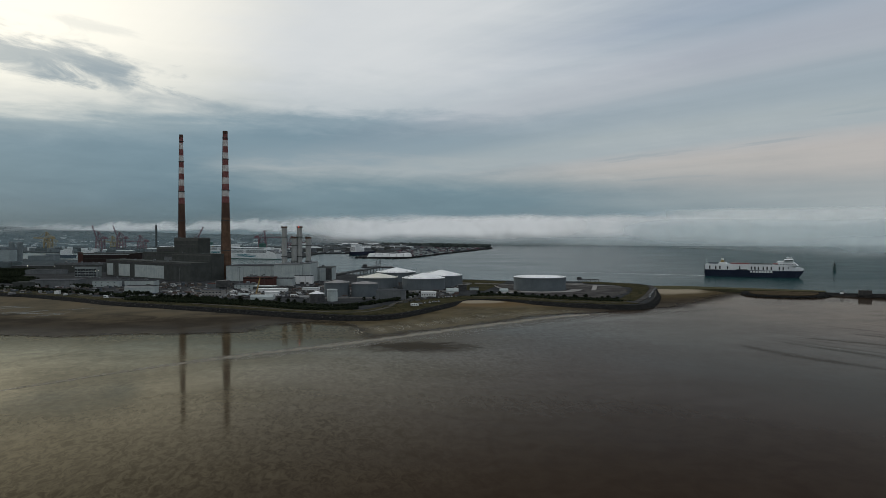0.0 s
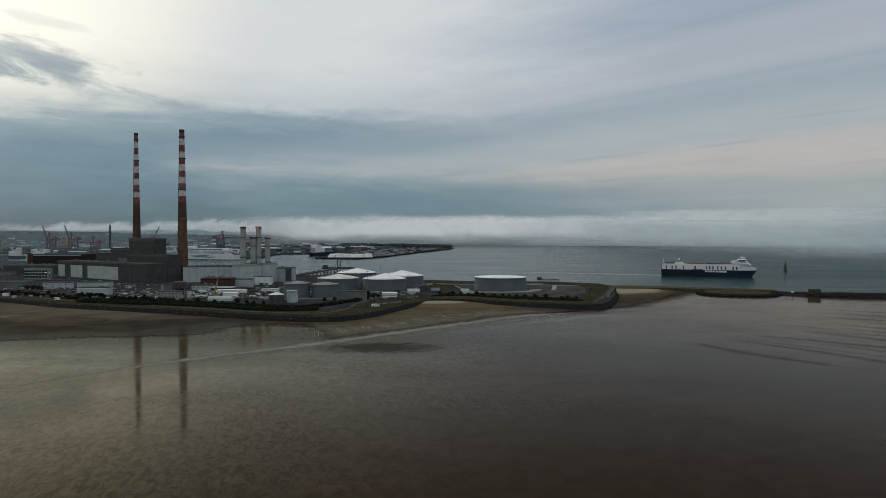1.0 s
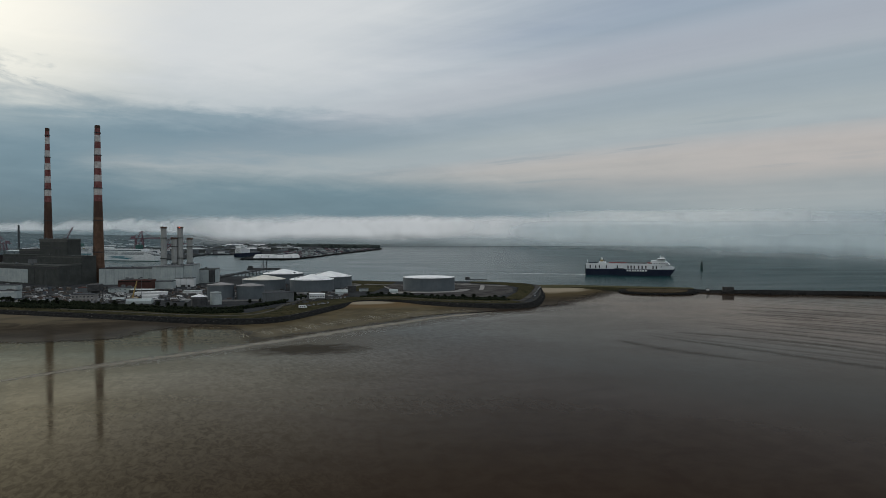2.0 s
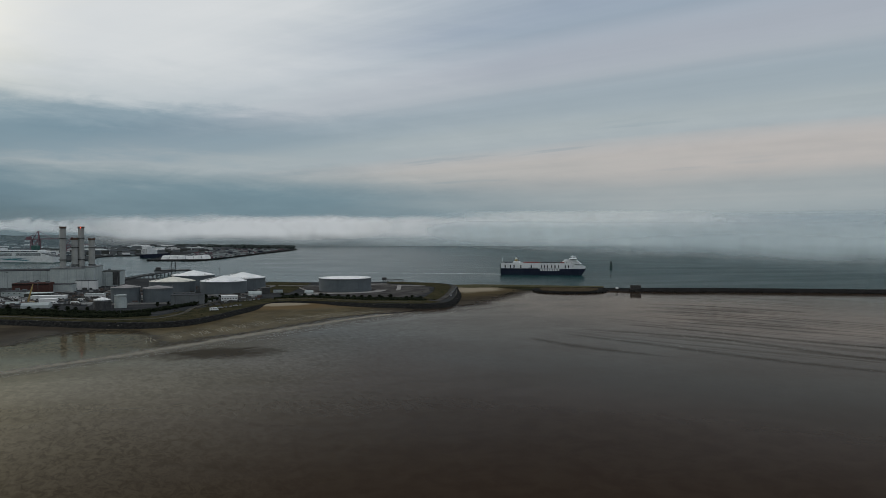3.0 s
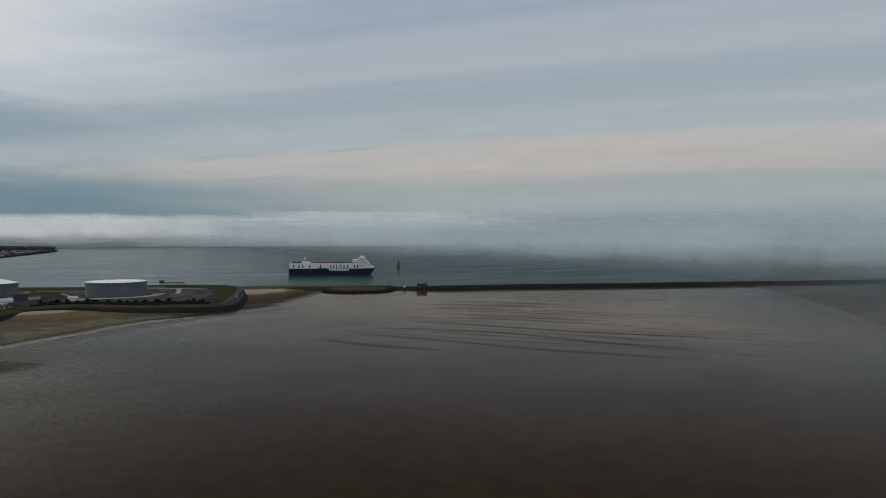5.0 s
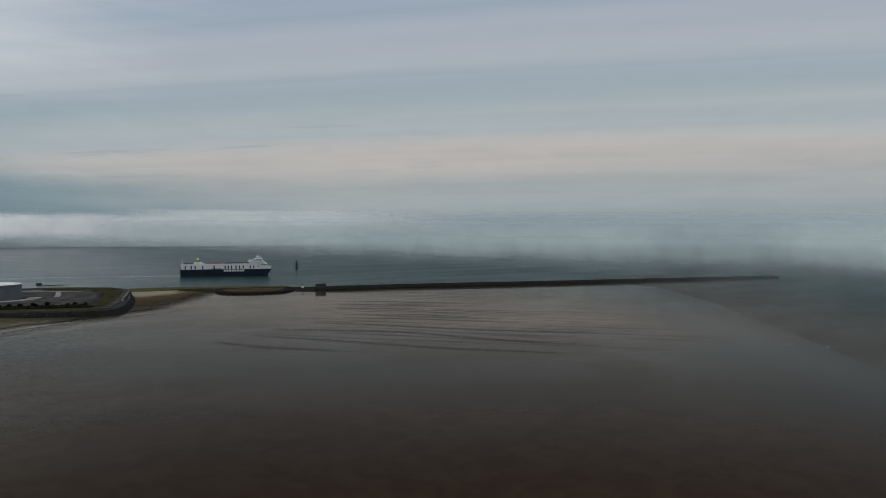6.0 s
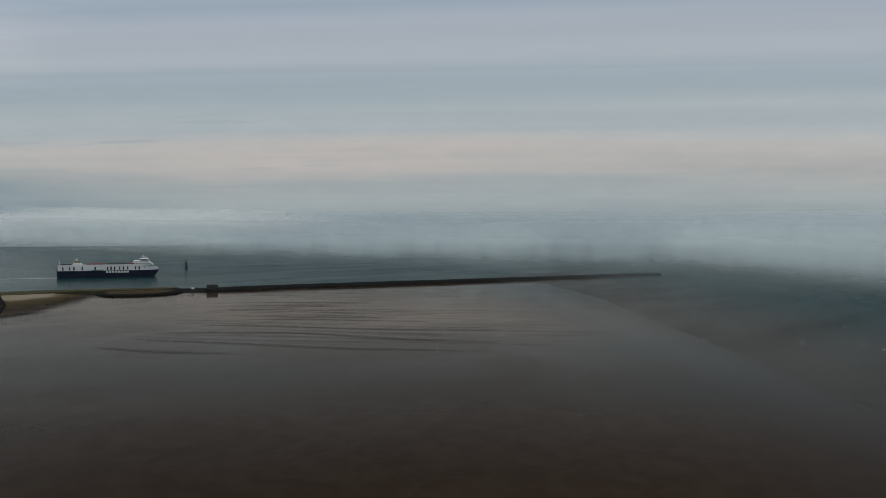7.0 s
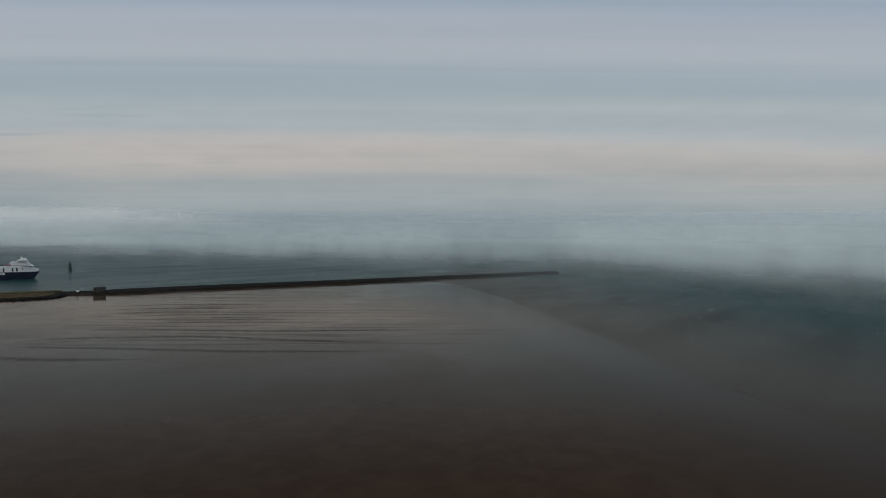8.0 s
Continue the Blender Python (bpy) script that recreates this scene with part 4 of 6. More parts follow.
# long sand bars that taper out towards the beach
films = Films()
BARS = [[(179, 433), (188, 404), (203, 376), (226, 343)], [(207, 454), (217, 428), (235, 397), (270, 325), (300, 281), (330, 236)],
        [(226, 467), (262, 433), (297, 388), (322, 322), (352, 268)], [(272, 483), (305, 435), (337, 376), (367, 336), (410, 286)]]
for line in BARS:
    films.strip(smooth_path(line, 4.0), lambda f: 1.6 + 6.0 * math.sin(math.pi * min(1.0, f * 0.8 + 0.14)), on_flat)
rng = random.Random(12)
for k in range(16):
    f = (k + rng.uniform(0.1, 0.9)) / 16
    a = Vector((262, 462)).lerp(Vector((430, 690)), f) + Vector((rng.uniform(-34, 50), rng.uniform(-12, 12)))
    ln, wd_ = rng.uniform(90, 230), rng.uniform(1.2, 3.4)
    b_ = a + Vector((0.60 + 0.10 * f, -0.79 + 0.08 * f)) * ln
    c = a.lerp(b_, 0.45) + Vector((rng.uniform(4, 11), rng.uniform(4, 11)))
    films.strip(smooth_path([a, a.lerp(c, 0.5) + Vector((2, 3)), c, b_], 6.0), lambda q: wd_ * (0.5 + math.sin(math.pi * min(1.0, q * 0.85 + 0.1))), on_flat)
films.done("sand_bars", BAR_SAND, "long low dark sand bars standing out of the film of water", "sand bars")

# north shore of the harbour
PORT = [(-3400, 3050), (-1500, 2560), (-1019, 2440), (-867, 2430), (-640, 2080), (-430, 1960), (-395, 2030), (-412, 2300), (-400, 2430), (-290, 2430), (-226, 2320), (-236, 1995), (-222, 1972), (-160, 1950), (-99, 1972), (31, 2500), (130, 2880),
        (222, 3310), (212, 3650), (-100, 4250), (-509, 4600), (-2200, 4300), (-3600, 3300)]
plate("port_ground", PORT, -1.0, 3.5, GROUND, "dark quays and yards of the port", "ground")
pts = smooth_path(PORT[10:19], 25.0)
spots = []
for p, q in zip(pts, pts[1:]):
    for _ in range(int((q - p).length / 3.0)):
        c = p + (q - p) * rng.random()
        spots.append((c.x + rng.uniform(-6, 6), c.y + rng.uniform(-8, 4), rng.uniform(0, 2.8), rng.uniform(1.5, 3.5)))
tagged(lumps("port_rocks", spots, SHORE_STONE, seed=8), "dark riprap round the port's outer basin", "rock armour", kind="stuff")

# distant shore and hills, right at the back
def hill_top(deg):
    """The height of the skyline at a bearing."""
    k = (deg + 50) / 62 * 149
    if deg >= 4:
        return 3.0 - 4.0 * min(1.0, (deg - 4) / 4)
    return max(3.0, 66 * max(0.0, min(1.0, (-4 - deg) / 6)) + 60 * max(0.0, min(1.0, (-deg - 18) / 18)) + min(9.0, max(0.0, -3 - deg)) * noise.fractal(Vector((k * 0.11, 0, 0)), 1.0, 2.0, 4))


verts, faces = [], []
count = 150
for k in range(count):
    a = radians(-50 + 62 * k / (count - 1))
    rise_h = hill_top(math.degrees(a))
    for r, z in ((4350, 1.0), (4600, rise_h * 0.45 + 1), (4850, rise_h), (4950, 0.5)):
        verts.append((r * math.sin(a), r * math.cos(a), z))
    if k:
        for j in range(3):
            faces.append((4 * k - 4 + j, 4 * k - 3 + j, 4 * k + 1 + j, 4 * k + j))
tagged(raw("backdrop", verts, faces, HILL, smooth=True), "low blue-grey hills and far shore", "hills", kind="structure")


# fog banks over the bay: soft curtains one behind the other
def fog(front, az_from, az_to, height, material, label, lean=0.15):
    """A curtain that leans back, so that its face lies more or less open to the sky; front: its distance, by the bearing."""
    verts, faces, level = [], [], []
    steps, rows_f = 72, 6
    for k in range(steps + 1):
        deg = az_from + (az_to - az_from) * k / steps
        radius, h = front(deg), height(front(deg))
        a = radians(deg)
        for j in range(rows_f):
            r = radius + h * lean * j / (rows_f - 1)
            verts.append((r * math.sin(a), r * math.cos(a), 0.5 + h * j / (rows_f - 1)))
            level.append(j / (rows_f - 1))
        if k:
            for j in range(rows_f - 1):
                b = rows_f * k + j
                faces.append((b - rows_f, b, b + 1, b - rows_f + 1))
    ob = raw("fog_bank", verts, faces, material, smooth=True)
    ob.data.attributes.new("level", "FLOAT", "POINT").data.foreach_set("value", level)
    return tagged(ob, label, "fog", "fog over the bay", "stuff")


def ring(radius):
    return lambda deg: radius


def tall(h):
    return lambda r: h


def drift(deg):
    """The near rim of the fog on the water: far off over the port, close by over the open bay."""
    return float(np.interp(deg, (8, 14, 20, 26, 32, 40, 50, 56, 66, 74, 84, 110), (3400, 3000, 2450, 1950, 1680, 1520, 1320, 1210, 1200, 1010, 850, 780)))


# top, soft top, foot, soft foot, the four bearings of its ends, density, raggedness, seed
fog(ring(4300), -14, 46, tall(250), fog_mat("fog far", 200, 46, 4, 80, -12, 2, 24, 45, 0.97, 46, 1.0, 0.74, 4.0, (0.99, 1.0, 0.985)), "pale far fog bank with a billowing top", 1.6)
fog(ring(4800), 5, 110, tall(260), fog_mat("fog far east", 222, 54, -20, 60, 6, 30, 108, 110, 0.98, 14, 2.0, 0.85, 2.0, (0.85, 0.955, 1.0), 0.5), "grey far fog bank over the open bay", 0.2)
fog(ring(4080), -36, -4, tall(200), fog_mat("fog wisps", 150, 40, 72, 26, -34, -24, -10, -5, 0.95, 120, 9.0, 0.92, 4.0, (0.98, 1.0, 0.985), grain=1.9), "torn white fog over the city", 2.4)
fog(ring(4090), -16, 16, tall(235), fog_mat("fog over the port", 186, 50, 10, 90, -15, -7, 6, 15, 0.96, 84, 9.5, 0.78, 4.0, (0.99, 1.0, 0.985), grain=1.7), "billowing white fog over the port", 2.0)
fog(lambda deg: min(4200.0, drift(deg) * 1.45 + 220), 13, 40, lambda r: 68 + r * 0.0400, fog_mat("fog swell", 93, 11, 6, 46, 14, 23, 32.5, 38.0, 0.95, 7, 6.0, 0.88, 2.0, (0.92, 0.98, 1.0), 0.3, True), "higher swell of grey fog over the channel", 0.5)
fog(lambda deg: min(4150.0, drift(deg) * 1.45), 11, 110, lambda r: 62 + r * 0.030, fog_mat("fog drift behind", 100, 50, -7, 54, 11, 19, 108, 110, 0.96, 5, 5.0, 0.86, 2.0, (0.83, 0.95, 1.0), 0.5, True), "grey fog drifting over the channel", 0.3)
fog(drift, 14, 110, lambda r: 62 + r * 0.028, fog_mat("fog drift", 96, 70, -6, 60, 13, 40, 108, 110, 0.74, 5, 7.0, 0.82, 2.0, (0.82, 0.95, 1.0), 0.5, True), "thin grey fog drifting over the end of the harbour wall", 0.3)
fog(lambda deg: float(np.interp(deg, (46, 60, 70, 110), (1060, 900, 720, 620))), 46, 110, lambda r: 62 + r * 0.02, fog_mat("fog veil", 90, 70, -14, 60, 48, 62, 108, 110, 0.22, 30, 15.0, 0.60, 3.0, (0.88, 0.97, 1.0), 0.5, True), "faint veil of mist over the end of the wall and the shallows", 0.2)
# added dim blue see-through sheets imitate air haze and lift dark tones behind
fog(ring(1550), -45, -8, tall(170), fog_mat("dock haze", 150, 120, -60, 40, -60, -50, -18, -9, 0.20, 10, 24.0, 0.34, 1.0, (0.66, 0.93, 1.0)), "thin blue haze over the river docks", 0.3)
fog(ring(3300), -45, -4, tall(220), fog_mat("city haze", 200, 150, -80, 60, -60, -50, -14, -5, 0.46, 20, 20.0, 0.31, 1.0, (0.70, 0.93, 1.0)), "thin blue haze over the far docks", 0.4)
fog(ring(4240), -16, 36, tall(95), fog_mat("sea haze", 90, 80, -60, 40, -14, -6, 22, 35, 0.80, 8, 22.0, 0.55, 1.0, (0.90, 0.99, 1.0)), "thin haze along the far shore", 0.3)


# ---- power station ----
def chimney(x, y, m_label, r0, r1, lower):
    """A tapering concrete chimney with red and white bands and ring galleries."""
    c = thing("chimney", pose(x, y, LAND), m_label, "chimney", "banded chimneys")
    top = 207.5

    def rad(z):
        return r0 + (r1 - r0) * (z / top) ** 0.9
    split = 107.0
    part("shaft", lathe([(rad(z), z) for z in np.linspace(0, 86 if lower else split, 8)], 40), RUST if lower else SOOT, c, "rust-stained brown concrete shaft" if lower else "dull brown concrete shaft")
    if lower:
        part("shaft", lathe([(rad(z), z) for z in np.linspace(86, split, 5)], 40), SOOT, c, "soot-darkened shaft")
    zs = np.linspace(split, top - 4, 12)
    for k in range(11):
        part("band", lathe([(rad(zs[k]), zs[k]), (rad(zs[k + 1]), zs[k + 1])], 40), BANDWHITE if k % 2 else BANDRED, c, "faded white band" if k % 2 else "faded red band")
    part("cap", lathe([(rad(top - 4) + 0.25, top - 4), (rad(top) + 0.25, top - 1), (rad(top) + 0.1, top), (rad(top) - 0.8, top), (rad(top) - 0.9, top - 3)], 40), SOOT, c, "soot-black chimney cap")
    for z in (40, 82, 124.5, 168, top - 10):
        ring = lathe([(rad(z), z - 0.5), (rad(z) + 0.8, z - 0.3), (rad(z) + 0.8, z + 0.7), (rad(z), z + 0.7)], 40, close=False)
        part("gallery", ring, STEEL, c, "dark steel ring gallery")
    lad = bmesh.new()
    for s in (-0.3, 0.3):
        beam((s - rad(0) * 0.75, -rad(0) * 0.7, 2), (s - rad(top) * 0.75, -rad(top) * 0.7, top - 3), 0.25, lad)
    part("ladder", lad, STEEL, c, "steel ladder")
    return c


chimney(-306, 1010, "red and white banded chimney with a rust-brown lower shaft", 7.8, 3.2, True)
chimney(-381, 1046, "red and white banded chimney rising behind the boiler house", 6.6, 2.5, False)


def building(name, x0, x1, y, depth, h, wall, roof, label, category="building", panels=None, windows=None, plant=0, seed=0, base=LAND, turn=0.0, group=""):
    """A flat-roofed block: walls, overhanging roof, facade panels and rows of windows on its front, plant on its roof."""
    wd = x1 - x0
    b = thing(name, pose((x0 + x1) / 2, y, base, 0, 0, turn), label, category, group)
    part("wall", slab(-wd / 2, wd / 2, 0, depth, -0.3, h), wall, b)
    part("roof", slab(-wd / 2 - 0.3, wd / 2 + 0.3, -0.3, depth + 0.3, h, h + max(0.4, h * 0.03)), roof, b)
    for u0, u1, z0, z1, mat_ in panels or ():
        part("panel", slab(-wd / 2 + u0, -wd / 2 + u1, -0.25, 0.05, z0, z1), mat_, b, "pale cladding panel" if mat_ is PALE else "")
    if windows:
        count, wide, tall, levels = windows
        for lv in levels:
            for k in range(count):
                u = -wd / 2 + wd * (k + 0.5) / count
                win = part("window", slab(u - wide / 2, u + wide / 2, -0.08, 0.05, lv, lv + tall), GLASS, b)
                part("frame", slab(u - wide / 2 - 0.12, u + wide / 2 + 0.12, -0.16, 0.02, lv - 0.22, lv - 0.02), WHITE, win)
    r = random.Random(seed)
    for _ in range(plant):
        u, v, a = r.uniform(-wd * 0.42, wd * 0.42), r.uniform(depth * 0.15, depth * 0.85), r.uniform(0.8, 2.0)
        part("roof_plant", slab(u - a, u + a, v - a, v + a, h, h + r.uniform(1.2, 3.2), edge=0.15), MIDGREY, b)
    return b


# the old station: stepped blocks of dark cladding on one skewed grid
SKEW = -38.5
UX, UY, VX, VY = math.cos(radians(SKEW)), math.sin(radians(SKEW)), -math.sin(radians(SKEW)), math.cos(radians(SKEW))


def station_block(name, u0, u1, v0, depth, h, label, panels=None, plant=0, seed=0, roof=None):
    """A block of the old station, by its place along (u) and behind (v) the long south front."""
    uc = (u0 + u1) / 2
    x, y = -511 + UX * uc + VX * v0, 1087 + UY * uc + VY * v0
    b = building(name, x - (u1 - u0) / 2, x + (u1 - u0) / 2, y, depth, h, DARKCLAD, roof or DARKCLAD, label, "power station", panels=panels, plant=plant, seed=seed, turn=SKEW)
    return b


station_block("turbine_hall", 0, 228, 0, 30, 24.0, "long dark turbine hall with three pale facade panels",
              [(3, 21, 1.5, 19, PALE), (38, 70, 1.5, 19, PALE), (84, 162, 1.5, 19, PALE), (0, 228, 22.9, 24.1, PARAPET), (0, 228, 20.4, 22.4, STEEL), (195, 195.6, 0, 21, STEEL), (176, 176.6, 0, 21, STEEL)]
              + [(84 + 6.5 * k, 84.3 + 6.5 * k, 1.5, 19.05, RIBGREY) for k in range(1, 12)], 9, 1)
station_block("annex_hall", 48, 131, 32, 34, 35.0, "dark clad hall with a pale window strip behind the turbine hall", [(0, 83, 30.5, 32.5, STEEL), (60, 82, 25, 30, MIDGREY)], 7, 2)
station_block("annex_hall", 74, 131, 40, 26, 42.0, "dark clad upper hall behind the turbine hall", [(0, 57, 40.6, 42, PARAPET), (0, 57, 37.6, 39.8, STEEL)], 4, 3)
station_block("boiler_house", 131.5, 228, 30.5, 20, 35.0, "windowless dark grey boiler house", [(0, 96, 33.2, 35.1, PARAPET), (0, 96, 26.0, 26.5, PARAPET), (70, 70.6, 24, 33, STEEL)], 4, 4)
station_block("boiler_house_tower", 131.5, 192, 34, 19, 56.0, "tall dark boiler house tower with louvres below its eaves",
              [(5, 15, 44, 47, STEEL), (17, 21, 44, 47, STEEL), (30, 50, 44, 47, STEEL), (0, 60.5, 53.5, 56.1, PARAPET), (0, 60.5, 48.0, 48.4, PARAPET)], 5, 5, PARAPET)
building("switch_house", -640, -560, 1180, 40, 14.0, DARKCLAD, ROOFGREY, "dark low switch house", "power station", panels=[(0, 80, 12, 14.1, MIDGREY)], plant=5, seed=6)
building("control_building", -540, -508, 1050, 16, 15.0, RIBGREY, ROOFGREY, "pale framed office block with bands of windows", "office", windows=(8, 3.5, 3.0, (0.9, 4.9, 8.9)), plant=1, seed=7)
building("coal_shed", -661, -569, 1297, 60, 27.0, BROWN, DARKCLAD, "long brown shed with a pale roof edge", "shed", panels=[(0, 9, 0, 30, BRICK), (10, 92, 25.6, 26.6, PALE), (10, 92, 18, 18.5, DARKCLAD)], plant=2, seed=8)

# the gas-fired station: pale halls and four grey stacks
building("generator_hall", -290, -214, 958, 46, 20.0, PALE, ROOFGREY, "long pale ribbed generator hall", "power station",
         panels=[(k * 7.6, k * 7.6 + 0.35, 0, 19.6, RIBGREY) for k in range(1, 10)], plant=3, seed=9)
building("boiler_hall", -216, -180, 915, 60, 24.0, PALE, MIDGREY, "pale grey heat recovery hall", "power station", panels=[(27, 27.4, 0, 24, RIBGREY), (18, 18.3, 0, 24, RIBGREY), (9, 9.3, 0, 24, RIBGREY), (0, 36, 22.8, 24.1, RIBGREY)], plant=5, seed=10)
building("boiler_hall_end", -180, -170, 918, 55, 25.0, PALE, MIDGREY, "pale stair tower beside the heat recovery hall", "power station", plant=1, seed=11)
building("pump_annex", -188, -166, 905, 14, 10.0, WHITE, ROOFGREY, "small white pump annex", "annex", panels=[(7, 7.3, 0, 10, RIBGREY), (14, 14.3, 0, 10, RIBGREY)], seed=12)
building("cooling_hall", -172, -150, 965, 40, 17.5, PALE, DARKCLAD, "pale hall with a dark louvred end", "power station", panels=[(14, 22, 1, 17, STEEL), (4, 4.4, 0, 17, MIDGREY)], plant=3, seed=13)
building("workshop", -239, -203, 856, 22, 10.8, BRICK, BRICK, "red brick workshop with plant on its flat roof", "workshop", panels=[(0, 36, 9.2, 11, BROWN)], plant=9, seed=14)
building("stores_shed", -208, -184, 873, 20, 8.4, PALE, ROOFGREY, "low pale stores shed", "shed", seed=15)


def stack(x, y, h, lit):
    s = thing("exhaust_stack", pose(x, y, LAND), "plain grey steel exhaust stack with a " + ("lit red lamp" if lit else "dark rim"), "chimney", "grey stacks")
    part("shaft", lathe([(3.5, 0), (3.5, h - 2)], 28), STACKGREY, s)
    part("rim", lathe([(3.9, h - 2.2), (3.9, h), (3.2, h), (3.2, h - 2)], 28), SOOT, s, "dark steel rim")
    for z in (h * 0.45, h * 0.8):
        part("platform", lathe([(3.5, z), (4.5, z), (4.5, z + 0.9), (4.4, z + 0.9), (4.4, z + 0.2), (3.5, z + 0.2)], 24, close=False), STEEL, s)
    if lit:
        part("lamp", lathe([(0.15, h - 1.9), (0.42, h - 1.6), (0.42, h - 0.9), (0.15, h - 0.6)], 10, at=(0, -4.2)), RED_LAMP, s, "lit red warning lamp")


stack(-209, 945, 73, False)
stack(-190.5, 952, 73.2, True)
stack(-197, 949, 59.5, False)
stack(-179.5, 955, 59.0, False)


# ---- tank farm ----
def tank(x, y, r, h, cone, label, roof=TANKROOF, shell=TANKGREY, group="oil tanks"):
    """A welded tank: shell with courses, conical roof with ribs, wind girder, spiral stair."""
    t = thing("storage_tank", pose(x, y, LAND), label, "storage tank", group)
    prof = []
    for k in range(7):
        z0, z1 = h * k / 7, h * (k + 1) / 7
        prof += [(r + 0.05 - 0.012 * k, z0 + 0.05), (r + 0.05 - 0.012 * k, z1 - 0.05)]
    part("shell", lathe(prof, 64), shell, t)
    part("roof", lathe([(r + 0.25, h - 0.15), (r + 0.25, h + 0.15), (r * 0.5, h + 0.15 + cone * 0.55), (0.6, h + 0.15 + cone)], 64), roof, t, "pale conical roof")
    part("girder", lathe([(r, h - 1.3), (r + 0.45, h - 1.3), (r + 0.45, h - 1.0), (r, h - 1.0)], 64, close=False), MIDGREY, t)
    stair = bmesh.new()
    steps_ = [Vector((math.cos(radians(-15 + 2.8 * k)) * (r + 0.35), math.sin(radians(-15 + 2.8 * k)) * (r + 0.35), h * k / 25)) for k in range(26)]
    for a_, c_ in zip(steps_, steps_[1:]):
        beam(a_, c_ + (c_ - a_) * 0.08, 0.5, stair)
    part("stair", stair, shell, t)
    rail = bmesh.new()
    for k in range(48):
        a, b_ = 2 * math.pi * k / 48, 2 * math.pi * (k + 1) / 48
        beam((math.cos(a) * r, math.sin(a) * r, h + 1.1), (math.cos(b_) * r, math.sin(b_) * r, h + 1.1), 0.1, rail)
        if k % 3 == 0:
            beam((math.cos(a) * r, math.sin(a) * r, h), (math.cos(a) * r, math.sin(a) * r, h + 1.1), 0.1, rail)
    part("rail", rail, MIDGREY, t)
    if cone > 2:
        pipe = beam((-r * 0.72, -r * 0.4, h + 0.5 + cone * 0.2), (-0.5, 0, h + cone + 0.4), 0.5)
        part("roof_walkway", pipe, STEEL, t, "dark roof walkway")
    return t


DOME = surf("weathered tank dome", (0.17, 0.165, 0.165), (0.26, 0.255, 0.25), 5, 0.6, 0.05, 0, 0.3)
tank(110, 815, 29.5, 14.6, 0.5, "wide low grey storage tank with a flat white roof", group="")
tank(-22, 810, 24.2, 13.7, 5.5, "grey storage tank with a white conical roof")
tank(-3, 872, 26.5, 13.4, 6.0, "grey storage tank with a white conical roof")
tank(-76, 833, 23.6, 13.0, 4.4, "grey storage tank with a cream conical roof", roof=surf("cream roof", (0.50, 0.49, 0.43), (0.62, 0.61, 0.54), 10, 0.6, 0.05))
tank(-63, 960, 26.0, 12.6, 5.5, "grey storage tank with a white conical roof")
tank(-107, 721, 12.7, 14.6, 2.2, "smaller grey tank with a domed pale roof", roof=DOME)
tank(-79, 722, 13.2, 13.4, 2.0, "smaller grey tank with a domed pale roof", roof=DOME)
tank(-117, 664, 6.7, 8.0, 1.8, "small dark tank with a white roof", shell=STEEL)
tank(-104, 672, 4.8, 11.0, 0.4, "upright pale process tank", shell=PALE, roof=PALE, group="")

# low bund walls, pipe rack and fences round the tanks
def bund(points, h, label):
    b = thing("bund_wall", pose(points[0][0], points[0][1], LAND), label, "wall", "bund walls")
    for (xa, ya), (xb, yb) in zip(points, points[1:]):
        bm = bmesh.new()
        a_, c_ = Vector((xa - points[0][0], ya - points[0][1], h / 2)), Vector((xb - points[0][0], yb - points[0][1], h / 2))
        m = Matrix.Translation((a_ + c_) / 2) @ Matrix.Rotation(math.atan2(c_.y - a_.y, c_.x - a_.x), 4, "Z") @ Matrix.Diagonal(((c_ - a_).length, 0.5, h, 1))
        bmesh.ops.create_cube(bm, size=1.0, matrix=m)
        part("wall_run", bm, CONCRETE, b)


bund([(-112, 790), (-50, 782), (-46, 776), (10, 782), (14, 830), (36, 900), (-10, 935)], 1.6, "low pale concrete bund wall round the tanks")
bund([(-130, 700), (-62, 700), (-58, 745), (-128, 748)], 1.4, "low pale concrete bund wall round two small tanks")
bund([(62, 862), (70, 790), (84, 768)], 1.4, "low pale concrete bund wall near the big tank")
bund([(40, 905), (96, 880), (150, 905), (176, 900)], 1.2, "low pale concrete wall along the cleared yard")
rack = thing("pipe_rack", pose(-140, 800, LAND), "long grey pipe rack on steel frames", "pipe rack")
for k in range(4):
    part("pipe", beam((0, k * 0.9, 3.6), (90, -20 + k * 0.9, 3.6), 0.5), MIDGREY, rack)
for k in range(10):
    fr = beam((10 * k, -2.2 * k - 0.5, 0), (10 * k, -2.2 * k - 0.5, 3.5), 0.3)
    beam((10 * k, -2.2 * k + 3.2, 0), (10 * k, -2.2 * k + 3.2, 3.5), 0.3, fr)
    beam((10 * k, -2.2 * k - 0.5, 3.3), (10 * k, -2.2 * k + 3.2, 3.3), 0.3, fr)
    part("frame", fr, STEEL, rack)


def mast(x, y, h):
    m_ = thing("light_mast", pose(x, y, LAND), "slim grey steel lighting mast", "lamp post", "lighting masts")
    part("pole", lathe([(0.25, 0), (0.12, h)], 8), MIDGREY, m_)
    part("lamp_head", slab(-1.2, 1.2, -0.3, 0.3, h - 0.2, h + 0.4), STEEL, m_)
    return m_


first_mast = mast(-40, 790, 22)
for x, y in ((-120, 760), (-150, 870), (-250, 880), (-320, 870), (-30, 920), (-95, 790), (-440, 960), (-520, 960), (-180, 720)):
    copy_thing(first_mast, pose(x, y, LAND))

